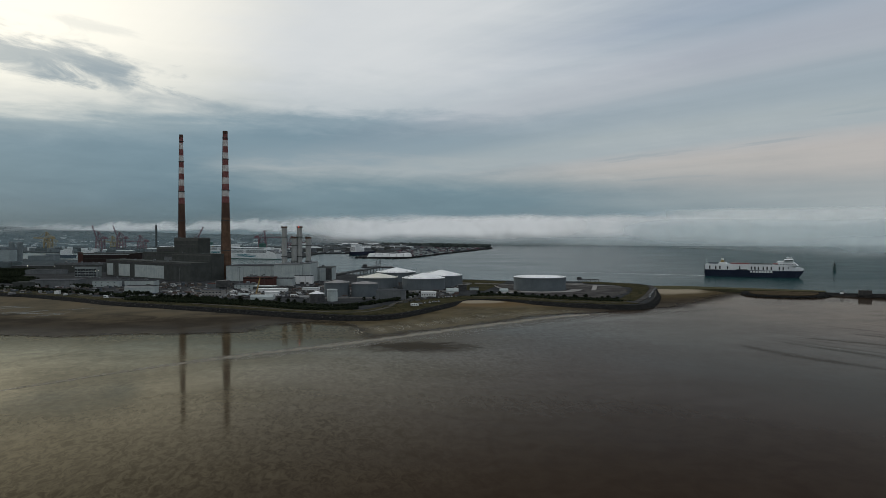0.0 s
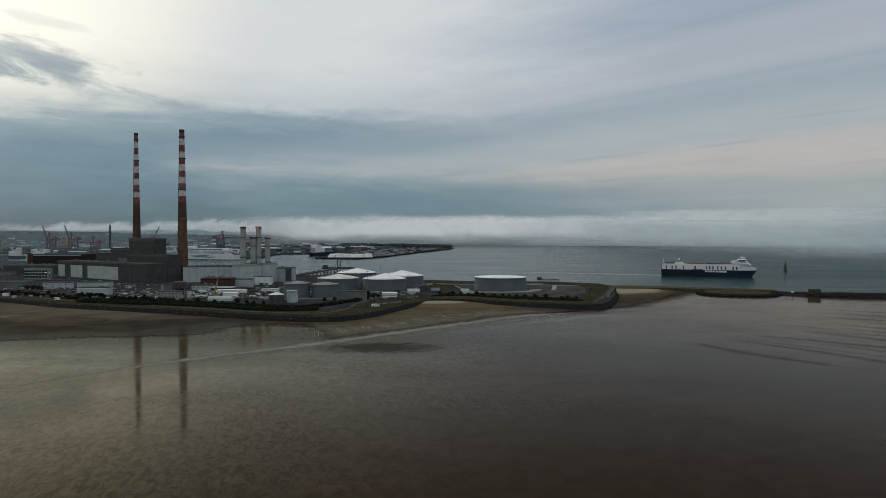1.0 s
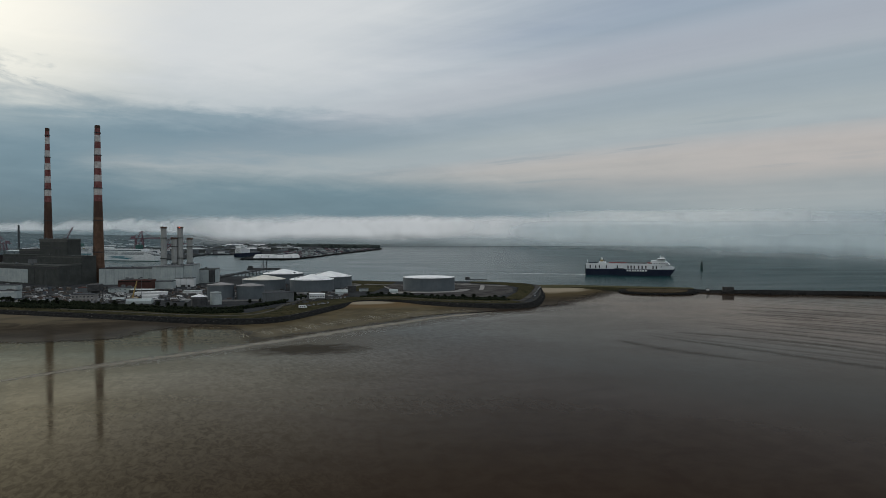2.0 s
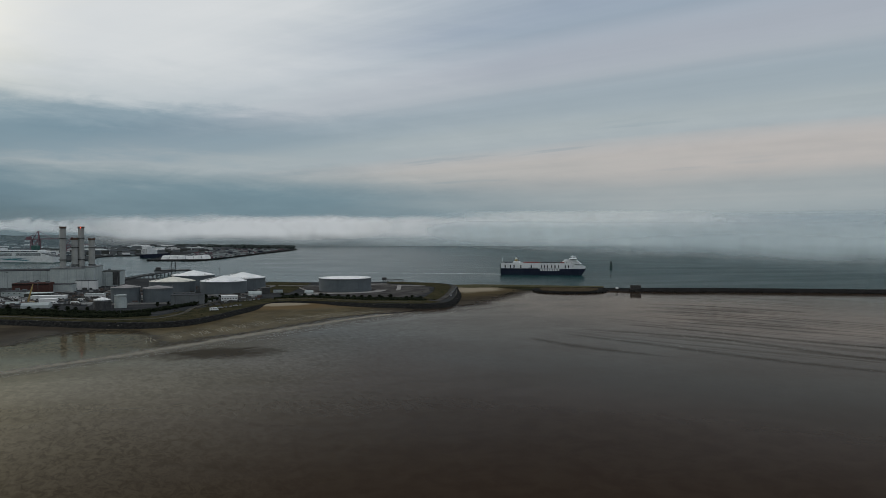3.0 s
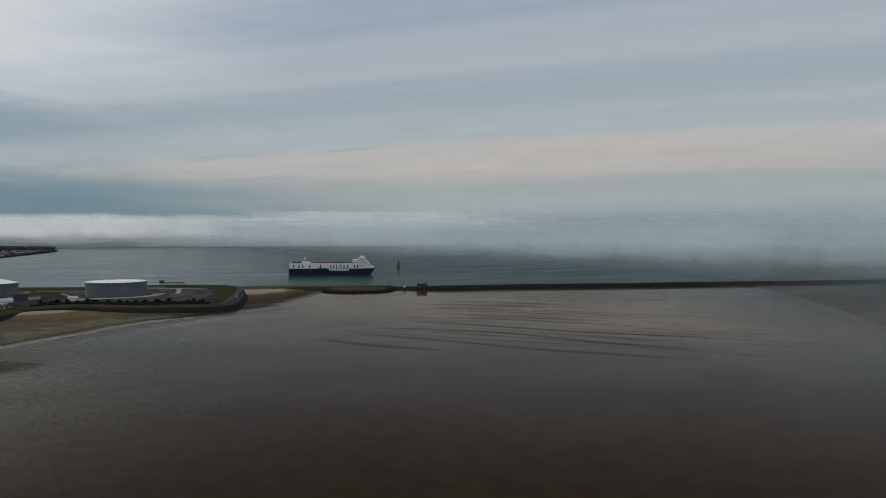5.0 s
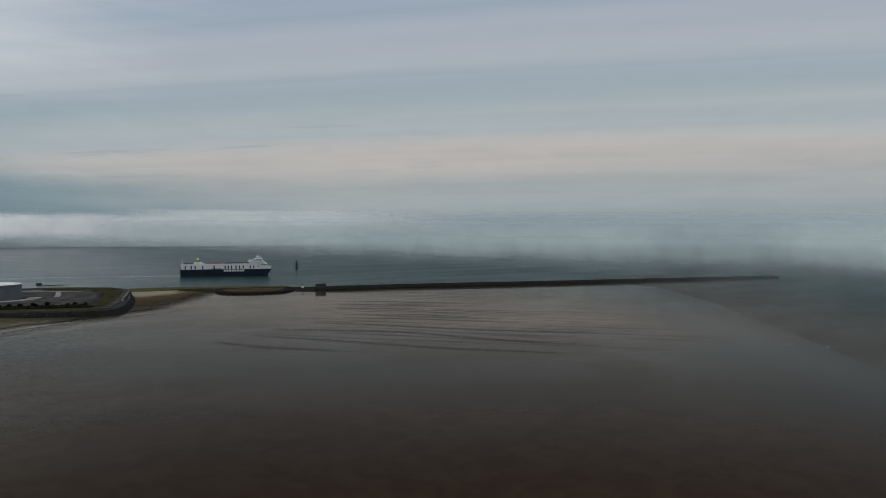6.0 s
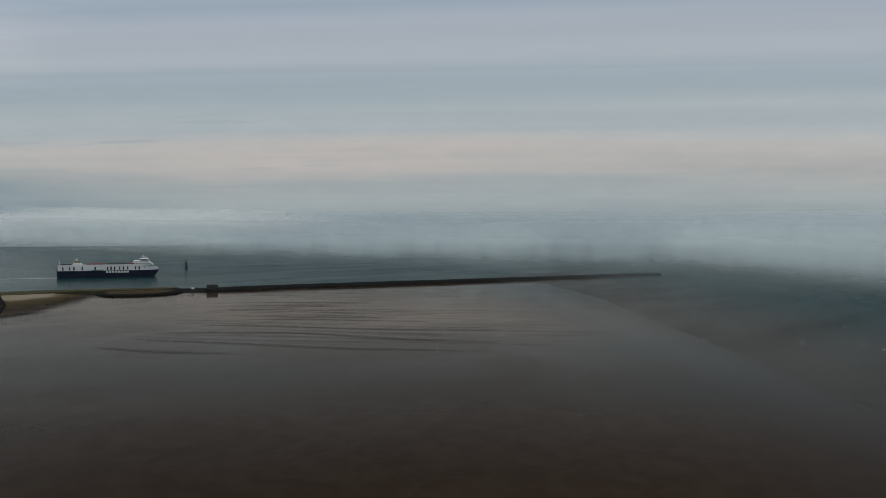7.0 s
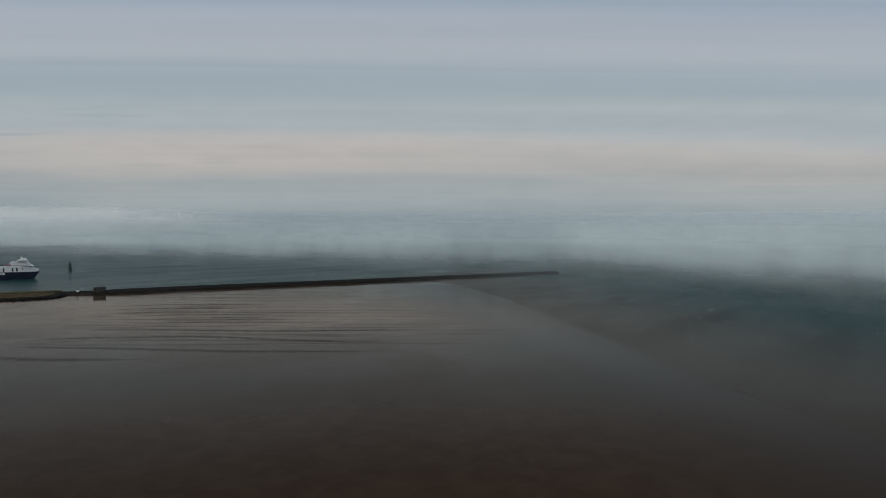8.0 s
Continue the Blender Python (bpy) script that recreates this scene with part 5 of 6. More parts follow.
# sheds, offices and cabins of the yards
building("pipe_store", -64, -36, 684, 14, 8.6, MIDGREY, ROOFGREY, "long grey pipe store", "shed", seed=20)
building("site_office", -22, -7, 716, 9, 4.4, WHITE, WHITE, "low white site office", "office", windows=(6, 1.2, 1.2, (1.6,)), seed=21)
building("switch_cabin", 17, 26, 786, 9, 6.6, STEEL, STEEL, "small dark switch cabin", "cabin", seed=22)
building("gate_hut", 30, 40, 800, 6, 3.2, PALE, ROOFGREY, "small white gate hut", "cabin", seed=23)
building("depot_shed", -494, -440, 856, 26, 7.5, MIDGREY, ROOFGREY, "long low grey depot shed", "shed", seed=24)
building("depot_shed", -462, -400, 892, 22, 7.0, MIDGREY, ROOFGREY, "long low grey depot shed", "shed", plant=3, seed=25)
building("depot_office", -418, -388, 853, 12, 6.8, PALE, ROOFGREY, "pale two-storey depot office", "office", windows=(4, 1.4, 1.1, (1.2, 4.2)), seed=26)
building("depot_store", -388, -352, 872, 16, 6.0, PALE, ROOFGREY, "pale low store with flat roof", "shed", plant=2, seed=27)
building("pale_house", -337, -307, 757, 16, 7.6, PALE, ROOFGREY, "pale grey flat-roofed house with blank walls", "building", panels=[(0, 30, 6.6, 7.8, WHITE)], plant=1, seed=28)
building("green_shed", -492, -474, 818, 14, 7.4, DARKCLAD, DARKCLAD, "dark green low shed", "shed", seed=29)
building("white_hut", -506, -494, 818, 8, 3.8, WHITE, ROOFGREY, "small white hut by the shore", "cabin", seed=30)
building("watch_cabin", -407, -402, 749, 4, 3.0, WHITE, WHITE, "white watch cabin by the shore", "cabin", seed=31)
building("laboratory", -240, -220, 711, 12, 7.2, CONCRETE, ROOFGREY, "pale concrete laboratory block", "building", windows=(6, 1.6, 1.1, (1.4, 4.4)), seed=32)
building("plant_room", -270, -252, 820, 12, 5.8, MIDGREY, BRICK, "low grey plant room with a reddish roof", "building", plant=4, seed=33)
building("canteen", -234, -210, 803, 16, 6.2, PALE, ROOFGREY, "pale two-storey canteen block", "building", windows=(5, 1.3, 1.0, (1.2, 4.0)), plant=2, seed=34)
building("blue_store", -210, -186, 790, 14, 5.0, DARKCLAD, PALE, "dark blue-grey store with a pale roof", "shed", seed=35)
building("long_shed", -196, -166, 758, 10, 4.6, WHITE, WHITE, "long low white shed in the yard", "shed", windows=(8, 1.4, 1.0, (1.6,)), seed=36)
building("white_shed", -182, -168, 730, 8, 3.8, WHITE, WHITE, "low white shed in the works yard", "shed", seed=37)
building("east_shed", -154, -136, 780, 10, 3.8, WHITE, PALE, "low white shed in the works yard", "shed", seed=38)
building("pale_hall", -1020, -996, 1646, 30, 26.0, RIBGREY, ROOFGREY, "pale hall beside two silos", "hall", seed=39)
building("quay_shed", -985, -925, 1700, 30, 11.0, MIDGREY, ROOFGREY, "grey quay shed near the river", "shed", seed=40)
building("river_shed", -740, -650, 1225, 20, 8.0, DARKCLAD, ROOFGREY, "low dark river shed", "shed", seed=41)
building("river_shed", -880, -800, 1330, 30, 10.0, DARKCLAD, ROOFGREY, "low dark river shed", "shed", seed=42)
building("river_shed", -660, -600, 1130, 16, 6.0, MIDGREY, ROOFGREY, "low grey river shed", "shed", seed=43)


def tent(x, y, wd, dp, h, label):
    t = thing("storage_tent", pose(x, y, LAND), label, "tent", "white tents")
    bm = bmesh.new()
    prof = [(-dp / 2, 0), (-dp / 2, h * 0.55), (-dp * 0.25, h * 0.88), (0, h), (dp * 0.25, h * 0.88), (dp / 2, h * 0.55), (dp / 2, 0)]
    a = [bm.verts.new((-wd / 2, v, z)) for v, z in prof]
    b_ = [bm.verts.new((wd / 2, v, z)) for v, z in prof]
    for k in range(6):
        bm.faces.new((a[k], a[k + 1], b_[k + 1], b_[k]))
    bm.faces.new(a[::-1])
    bm.faces.new(b_)
    part("cover", bm, PALE, t)
    part("door_flap", slab(-1.6, 1.6, -dp / 2 - 0.1, -dp / 2 + 0.02, 0, h * 0.5), PALE, t)


tent(-174, 690, 22, 9, 4.6, "white storage tent with a curved roof")
tent(-201, 722, 11, 6, 3.2, "small white storage tent")
tent(10, 764, 13, 9, 5.2, "white storage tent beside the tanks")
tent(66, 776, 9, 6, 4.0, "small white storage tent beside the tanks")


def silo(x, y, r, h):
    s = thing("silo", pose(x, y, LAND), "tall grey concrete silo near the river", "silo", "silos")
    part("body", lathe([(r, 0), (r, h)], 24), MIDGREY, s)
    part("cap", lathe([(r + 0.4, h), (r + 0.4, h + 1.2), (r * 0.3, h + 3.0)], 24), MIDGREY, s)


silo(-1017, 1690, 6.0, 42)
silo(-998, 1690, 6.0, 42)

# mobile crane and its yellow mast
crane = thing("mobile_crane", pose(-192, 735, LAND), "yellow telescopic mobile crane with its boom raised", "crane")
part("chassis", slab(-5, 5, -1.4, 1.4, 0.7, 1.9, edge=0.2), YELLOW, crane)
part("cab", slab(-4.6, -2.6, -1.3, 0.4, 1.9, 3.4, edge=0.2), WHITE, crane)
part("boom", beam((0, 0, 2), (3.0, 2, 15), 1.1), YELLOW, crane)
part("boom_tip", beam((3.0, 2, 15), (3.6, 2.4, 18), 0.6), YELLOW, crane)
for k in range(4):
    part("wheel", lathe([(0.65, -0.25), (0.65, 0.25)], 14), RUBBER, crane).matrix_local = pose(-3.6 + k * 2.4, -1.35, 0.66, 90)

# filter house: a dark lattice of pipes and bins by the shore
skid = thing("filter_plant", pose(-228, 742, LAND), "dark steel hopper and pipework on legs", "plant")
part("hopper", slab(-6, 6, -5, 5, 8, 15, edge=0.5), STEEL, skid)
part("bin", lathe([(0.8, 3.5), (4.5, 8.0)], 20), STEEL, skid)
for u in (-5, 5):
    for v in (-4, 4):
        part("leg", beam((u, v, 0), (u, v, 8), 0.7), STEEL, skid)
part("conveyor", beam((5, 0, 9), (20, 6, 2), 1.2), STEEL, skid)

# jetty with its loading arms in the channel
jetty = thing("jetty", pose(-162, 1067, 0), "dark piled oil jetty with two loading arms", "jetty")
part("deck", beam((0, 0, 5.6), (48, 255, 5.6), 2.2), STEEL, jetty)
part("pipe", beam((-1.5, 0, 7.4), (46.5, 255, 7.4), 0.9), STEEL, jetty)
for k in range(14):
    f = k / 13
    for s in (-2.4, 2.4):
        part("pile", lathe([(0.5, -3), (0.5, 5)], 8, at=(48 * f + s, 255 * f)), STEEL, jetty)
part("head", slab(12, 70, 250, 262, 4.0, 7.0), STEEL, jetty)
part("control_hut", slab(14, 22, 252, 260, 7.0, 11.0), STEEL, jetty)
for u in (40, 46):
    arm = beam((u, 255, 6), (u, 255, 19), 1.2)
    beam((u, 255, 19), (u + 3, 251, 24), 0.8, arm)
    beam((u, 255, 17), (u - 4, 248, 8), 0.7, arm)
    part("loading_arm", arm, STEEL, jetty)

old = thing("timber_pier", pose(183, 978, 0), "ruined dark timber landing pier", "pier")
part("deck", slab(0, 30, -2, 2, 4.4, 5.2), STEEL, old)
part("shelter", slab(0, 6, -2, 2, 5.2, 8.2), STEEL, old)
for k in range(6):
    part("post", lathe([(0.4, -2), (0.4, 5)], 8, at=(2 + 5.4 * k, -1.6)), BARK, old)
    part("brace", beam((2 + 5.4 * k, -1.7, 0.5), (5 + 5.4 * k, -1.7, 4.4), 0.4), BARK, old)


# ---- swimming club hut on the harbour wall ----
HUTSTONE = surf("weathered hut stone", (0.045, 0.044, 0.042), (0.085, 0.083, 0.079), 2.5, 0.9, 0.3, 0, 0.3)
hut = thing("battery_house", pose(447, 758, 3.2, 0, 0, -25), "low dark stone battery house on the harbour wall", "building")
part("wall", slab(-6, 6, -4, 4, -1.0, 3.6), HUTSTONE, hut)
part("parapet", slab(-6.2, 6.2, -4.2, 4.2, 3.6, 4.0), HUTSTONE, hut)
part("roof", slab(-5.9, 5.9, -3.9, 3.9, 4.0, 4.12), ROOFGREY, hut)
for u in (-5.5, -1.9, 1.9, 5.5):
    part("merlon", slab(u - 0.6, u + 0.6, -4.2, -3.6, 4.0, 4.7), HUTSTONE, hut)
for u in (-4, 0.4, 4.4):
    part("window", slab(u - 0.5, u + 0.5, -4.06, -3.9, 1.2, 2.4), GLASS, hut)
part("door", slab(-2.2, -1.2, -4.06, -3.9, -0.6, 1.6), STEEL, hut)
part("chimney_pot", lathe([(0.35, 4.1), (0.35, 5.6), (0.25, 5.8)], 10, at=(3.2, 1.0)), HUTSTONE, hut)
kiosk = thing("wall_shelter", pose(428, 768, 2.8, 0, 0, -28), "small white shelter on the harbour wall", "shelter")
part("wall", slab(-1.6, 1.6, -1.2, 1.2, 0, 2.3), WHITE, kiosk)
part("roof", slab(-1.8, 1.8, -1.4, 1.4, 2.3, 2.6), ROOFGREY, kiosk)

# green light tower standing in the channel
bcn = thing("light_beacon", pose(702, 1284, 0), "grey-green steel channel beacon on a piled base", "beacon")
part("base", lathe([(2.9, -1), (2.9, 4.6), (3.4, 4.6), (3.4, 5.4)], 16), BEACON, bcn)
for k in range(4):
    c_, s_ = math.cos(k * math.pi / 2 + 0.5), math.sin(k * math.pi / 2 + 0.5)
    part("leg", beam((2.4 * c_, 2.4 * s_, 5.4), (1.1 * c_, 1.1 * s_, 12.2), 0.5), BEACON, bcn)
part("tower", lathe([(1.5, 5.4), (1.3, 9.0), (1.1, 12.0)], 14), BEACON, bcn)
part("gallery", lathe([(2.3, 12.0), (2.3, 12.5), (2.1, 13.4), (0.9, 13.4)], 16), STEEL, bcn)
part("lantern", lathe([(0.8, 13.4), (0.8, 15.2), (0.1, 16.0)], 12), BEACON, bcn)
part("mast", beam((0, 0, 15.5), (0, 0, 19), 0.35), STEEL, bcn)
buoy = thing("buoy", pose(565, 1035, 0), "small dark red channel buoy", "buoy")
part("float", lathe([(0.6, -0.5), (0.9, 0.2), (0.9, 0.7), (0.5, 1.0)], 14), STEEL, buoy)
part("topmark", lathe([(0.45, 1.0), (0.3, 2.0), (0.1, 2.5)], 10), BRICK, buoy)


# ---- ships ----
def hull(length, beam_w, height, bow, mat_, parent, label, flare=1.0, z0=-1.0):
    """A ship's hull: bow towards +x, square stern."""
    bm = bmesh.new()
    rings = []
    for z, k in ((z0, 0.0), (height * 0.5, 0.55), (height, 1.0)):
        half = beam_w / 2
        tip = length / 2 - bow * 0.35 * (1 - k) * flare
        pts = [(-length / 2, -half), (length / 2 - bow, -half), (length / 2 - bow * 0.5, -half * 0.72), (length / 2 - bow * 0.18, -half * 0.32), (tip, 0)]
        pts = [(min(px_, tip), py_) for px_, py_ in pts]
        pts += [(px_, -py_) for px_, py_ in pts[-2::-1]]
        rings.append([bm.verts.new((px_, py_, z)) for px_, py_ in pts])
    for a, b_ in zip(rings, rings[1:]):
        for k in range(len(a)):
            bm.faces.new((a[k - 1], a[k], b_[k], b_[k - 1]))
    bm.faces.new(rings[-1])
    bm.faces.new(rings[0][::-1])
    return part("hull", bm, mat_, parent, label)


ship = thing("freight_ferry", pose(486, 1120, 0, 0, 0, -28.3), "freight ferry with navy hull and white upper sides", "ship")
hull(142, 23, 10.8, 24, NAVY, ship, "navy hull with a white band of lettering")
upper = hull(141, 22.6, 19.0, 24, SHIPWHITE, ship, "white upper side with tall dark openings", 0.5, 10.82)
upper.name = "upper_side"
for v in upper.data.vertices:
    if v.co.x > 50 and v.co.z > 18:
        v.co.z -= (v.co.x - 50) / 20 * 4.2
for u in (-63.5, -54.5, -48.4, -37.0, -19.4, -2.3, 2.6, 7.6, 14.5, 20.0, 25.8, 37.0, 42.3):
    part("opening", slab(u - 1.05, u + 1.05, -11.42, -11.2, 11.7, 16.6), GLASS, ship, "dark side opening")
for u in (47.4, 49.6):
    part("cabin_window", slab(u - 0.6, u + 0.6, -11.0, -9.6, 14.4, 16.2), GLASS, ship)
part("fender", beam((-24, -11.5, 11.6), (-8, -11.5, 11.6), 1.2), MIDGREY, ship)
part("bulwark", slab(-69, 30, -11.2, -10.6, 19.0, 20.0), SHIPWHITE, ship)
part("bulwark", slab(-69, 30, 10.6, 11.2, 19.0, 20.0), SHIPWHITE, ship)
for k, (u0, u1, mat_) in enumerate(((-33, -6, SHIPRED), (-4, 6, STEEL), (6, 27, STEEL), (-66, -52, NAVY))):
    part("deck_trailer", slab(u0, u1, -9, -2, 19.0, 21.6, edge=0.2), mat_, ship)
part("funnel_house", slab(-50, -40, -9, 9, 19.0, 22.5, edge=0.3), SHIPWHITE, ship)
part("funnel", slab(-48.0, -43.0, -7, -3, 22.5, 25.6, edge=0.6), YELLOW, ship, "ochre funnel")
part("funnel_top", slab(-46.8, -43.6, -6.6, -3.4, 25.6, 29.0, edge=0.5), SHIPWHITE, ship)
part("exhaust", lathe([(0.5, 29.0), (0.5, 31.0)], 10, at=(-45.2, -5)), STEEL, ship)
part("vent", lathe([(0.9, 22.5), (0.9, 25.0), (1.4, 25.4), (0.4, 26.2)], 10, at=(-41.2, -5)), MIDGREY, ship)


def raked(x0, x1, y0, y1, z0, z1, back):
    """A deckhouse block whose front leans aft."""
    bm = slab(x0, x1, y0, y1, z0, z1, edge=0.4)
    for v in bm.verts:
        if v.co.x > (x0 + x1) / 2 and v.co.z > (z0 + z1) / 2:
            v.co.x -= back
    return bm


part("deckhouse", raked(31, 63, -11.0, 11.0, 18.6, 22.4, 4.5), SHIPWHITE, ship)
for u in range(35, 60, 4):
    part("cabin_window", slab(u - 0.8, u + 0.8, -11.1, -10.9, 20.2, 21.3), GLASS, ship)
part("accommodation", raked(34, 58, -10.4, 10.4, 22.4, 25.4, 3.0), SHIPWHITE, ship)
part("bridge", raked(43, 56, -12.5, 12.5, 25.4, 28.2, 0.8), SHIPWHITE, ship)
part("bridge_window", slab(44.0, 55.75, -12.62, 12.62, 26.3, 27.4), GLASS, ship, "band of bridge windows")
part("mast", beam((48, 0, 28), (48, 0, 34), 0.6), SHIPWHITE, ship)
part("mast", beam((45, -3, 31), (51, 3, 31), 0.4), SHIPWHITE, ship)
part("radar", slab(46.5, 53.5, -0.5, 0.5, 29.6, 30.6, edge=0.2), SHIPWHITE, ship)
part("mast", beam((53, 0, 28), (53, 0, 32), 0.5), SHIPWHITE, ship)
part("lifeboat", slab(28, 35, -11.8, -9.2, 20.2, 22.4, edge=0.8), SHIPRED, ship)
part("flag_staff", beam((-69, 0, 19), (-70, 0, 27), 0.3), SHIPWHITE, ship)
part("stern_ramp", slab(-72.2, -71, -9, 9, 3, 17), MIDGREY, ship)
for k in range(8):
    part("name_bar", slab(-4.5 + 4.1 * k, -1.4 + 4.1 * k, -11.85, -11.55, 7.2, 10.0), SHIPWHITE, ship, "white lettering bar")
# the wake astern: two thin, broken lines of foam
verts, faces = [], []
for lane, start, count in ((-3.0, -72, 44), (2.5, -72, 26)):
    o = len(verts)
    for k in range(count):
        u = start - k * 8.0
        hw = max(0.15, 1.7 * (1 - k / count) + 0.5 * noise.noise(Vector((k * 0.6, lane, 0))))
        v = lane * (1 + k * 0.03) + 0.8 * noise.noise(Vector((k * 0.25, lane, 4)))
        verts += [(u, v - hw, 0.08), (u, v + hw, 0.08)]
        if k:
            faces.append((o + 2 * k - 2, o + 2 * k - 1, o + 2 * k + 1, o + 2 * k))
wake = raw("wake_foam", verts, faces, FOAM)
wake.matrix_world = pose(486, 1120, 0, 0, 0, -28.3)
tagged(wake, "thin white wake astern of the ferry", "foam", kind="stuff")


def ferry(x, y, turn, length, label, dark=False, paint=None):
    f = thing("moored_ferry", pose(x, y, 0, 0, 0, turn), label, "ship", "moored ships")
    k = length / 200.0
    hull(length, 28 * k + 4, 10 * k + 3, 30 * k, paint or (NAVY if dark else WHITE), f, ("navy hull" if dark else "white hull") if not paint else "dull red hull")
    part("waterline", slab(-length / 2 - 0.2, length * 0.36, -14.3 * k - 2.2, 14.3 * k + 2.2, -0.5, 1.6), NAVY if dark else GREEN, f, "dark green boot line")
    top = 10 * k + 3
    if dark:
        part("superstructure", slab(-length * 0.02, length * 0.36, -13 * k, 13 * k, top, top + 14, edge=0.8), WHITE, f)
        part("house", slab(length * 0.08, length * 0.355, -11 * k, 11 * k, top + 14, top + 18, edge=0.8), WHITE, f)
        for lv in range(4):
            part("window_band", slab(length * 0.359, length * 0.3615, -10 * k, 10 * k, top + 3 + lv * 3.2, top + 4.4 + lv * 3.2), GLASS, f)
        part("bridge", slab(length * 0.2, length * 0.34, -14 * k, 14 * k, top + 18, top + 23, edge=0.8), WHITE, f)
        part("funnel", slab(length * 0.02, length * 0.09, -4, 4, top + 18, top + 24, edge=0.8), PALE, f)
        part("cargo_deck", slab(-length * 0.47, -length * 0.04, -11 * k, 11 * k, top, top + 4), MIDGREY, f)
    else:
        for j, aft in enumerate((0.475, 0.445, 0.40, 0.35)):
            part("deck_tier", slab(-length * aft, length * (0.40 - 0.012 * j), -15 * k, 15 * k, top + 2.75 * j, top + 2.75 * (j + 1), edge=0.3), WHITE, f)
            part("deck_edge", slab(-length * (aft + 0.012), -length * (aft - 0.03), -14.6 * k, 14.6 * k, top + 2.75 * j + 0.5, top + 2.75 * j + 2.0), GLASS, f, "dark open deck end")
        for j in range(4):
            part("lifeboat", slab(-length * 0.34 + j * length * 0.07, -length * 0.34 + j * length * 0.07 + 8, -15 * k - 2, -15 * k, top + 11.5, top + 14, edge=0.8), YELLOW if j % 2 else WHITE, f)
        part("upper_deck", slab(-length * 0.31, length * 0.32, -12 * k, 12 * k, top + 11, top + 17, edge=1.0), WHITE, f)
        for side in (-1, 1):
            v0_, v1_ = sorted((side * (12 * k + 0.15), side * (12 * k - 0.2)))
            part("window_band", slab(-length * 0.29, length * 0.30, v0_, v1_, top + 12.6, top + 14.6), GLASS, f)
        part("bridge", slab(length * 0.22, length * 0.33, -16 * k, 16 * k, top + 17, top + 21, edge=0.8), WHITE, f)
        part("bridge_window", slab(length * 0.222, length * 0.333, -16.1 * k, 16.1 * k, top + 18.2, top + 19.6), GLASS, f)
        part("funnel", slab(-length * 0.26, -length * 0.18, -6, 6, top + 17, top + 28, edge=1.5), GREEN, f, "dark green funnel")
        for side in (-1, 1):
            for lift_, size in ((0.0, 1.0), (3.4, 0.55)):
                bm = bmesh.new()
                a = []
                for j in range(13):
                    u = -length * 0.22 + length * 0.40 * j / 12
                    z = 5.0 + lift_ + 3.4 * math.sin(j / 12 * 2.6)
                    v = side * (14 * k + 2.3)
                    a.append((bm.verts.new((u, v, z - size * (1.9 * math.sin(j / 12 * 3.1) + 0.1))), bm.verts.new((u, v, z + size * (1.2 * math.sin(j / 12 * 3.1) + 0.1)))))
                for p, q in zip(a, a[1:]):
                    bm.faces.new((p[0], q[0], q[1], p[1]))
                part("wave_stripe", bm, TEAL, f, "teal wave painted on the hull")
            for lv in range(3):
                for j in range(2):
                    v0_, v1_ = sorted((side * (15 * k + 0.15), side * (15 * k - 0.2)))
                    part("window_band", slab(-length * 0.34 + j * length * 0.36, -length * 0.03 + j * length * 0.36, v0_, v1_, top + 3.3 + lv * 2.75, top + 4.5 + lv * 2.75), GLASS, f)
    return f


ferry(-528, 1945, 155, 215, "large white moored ferry with teal waves")
ferry(-720, 2330, -20, 200, "large white ferry moored farther up the quay")
ferry(-262, 2300, -112, 150, "moored cargo ship with a navy hull and white house", True)
ferry(-905, 1850, 172, 84, "moored cargo ship with a dull red hull and white house", True, BRICK)
ferry(-1084, 2036, 6, 84, "white ship with a dark hull moored at the quay", True)


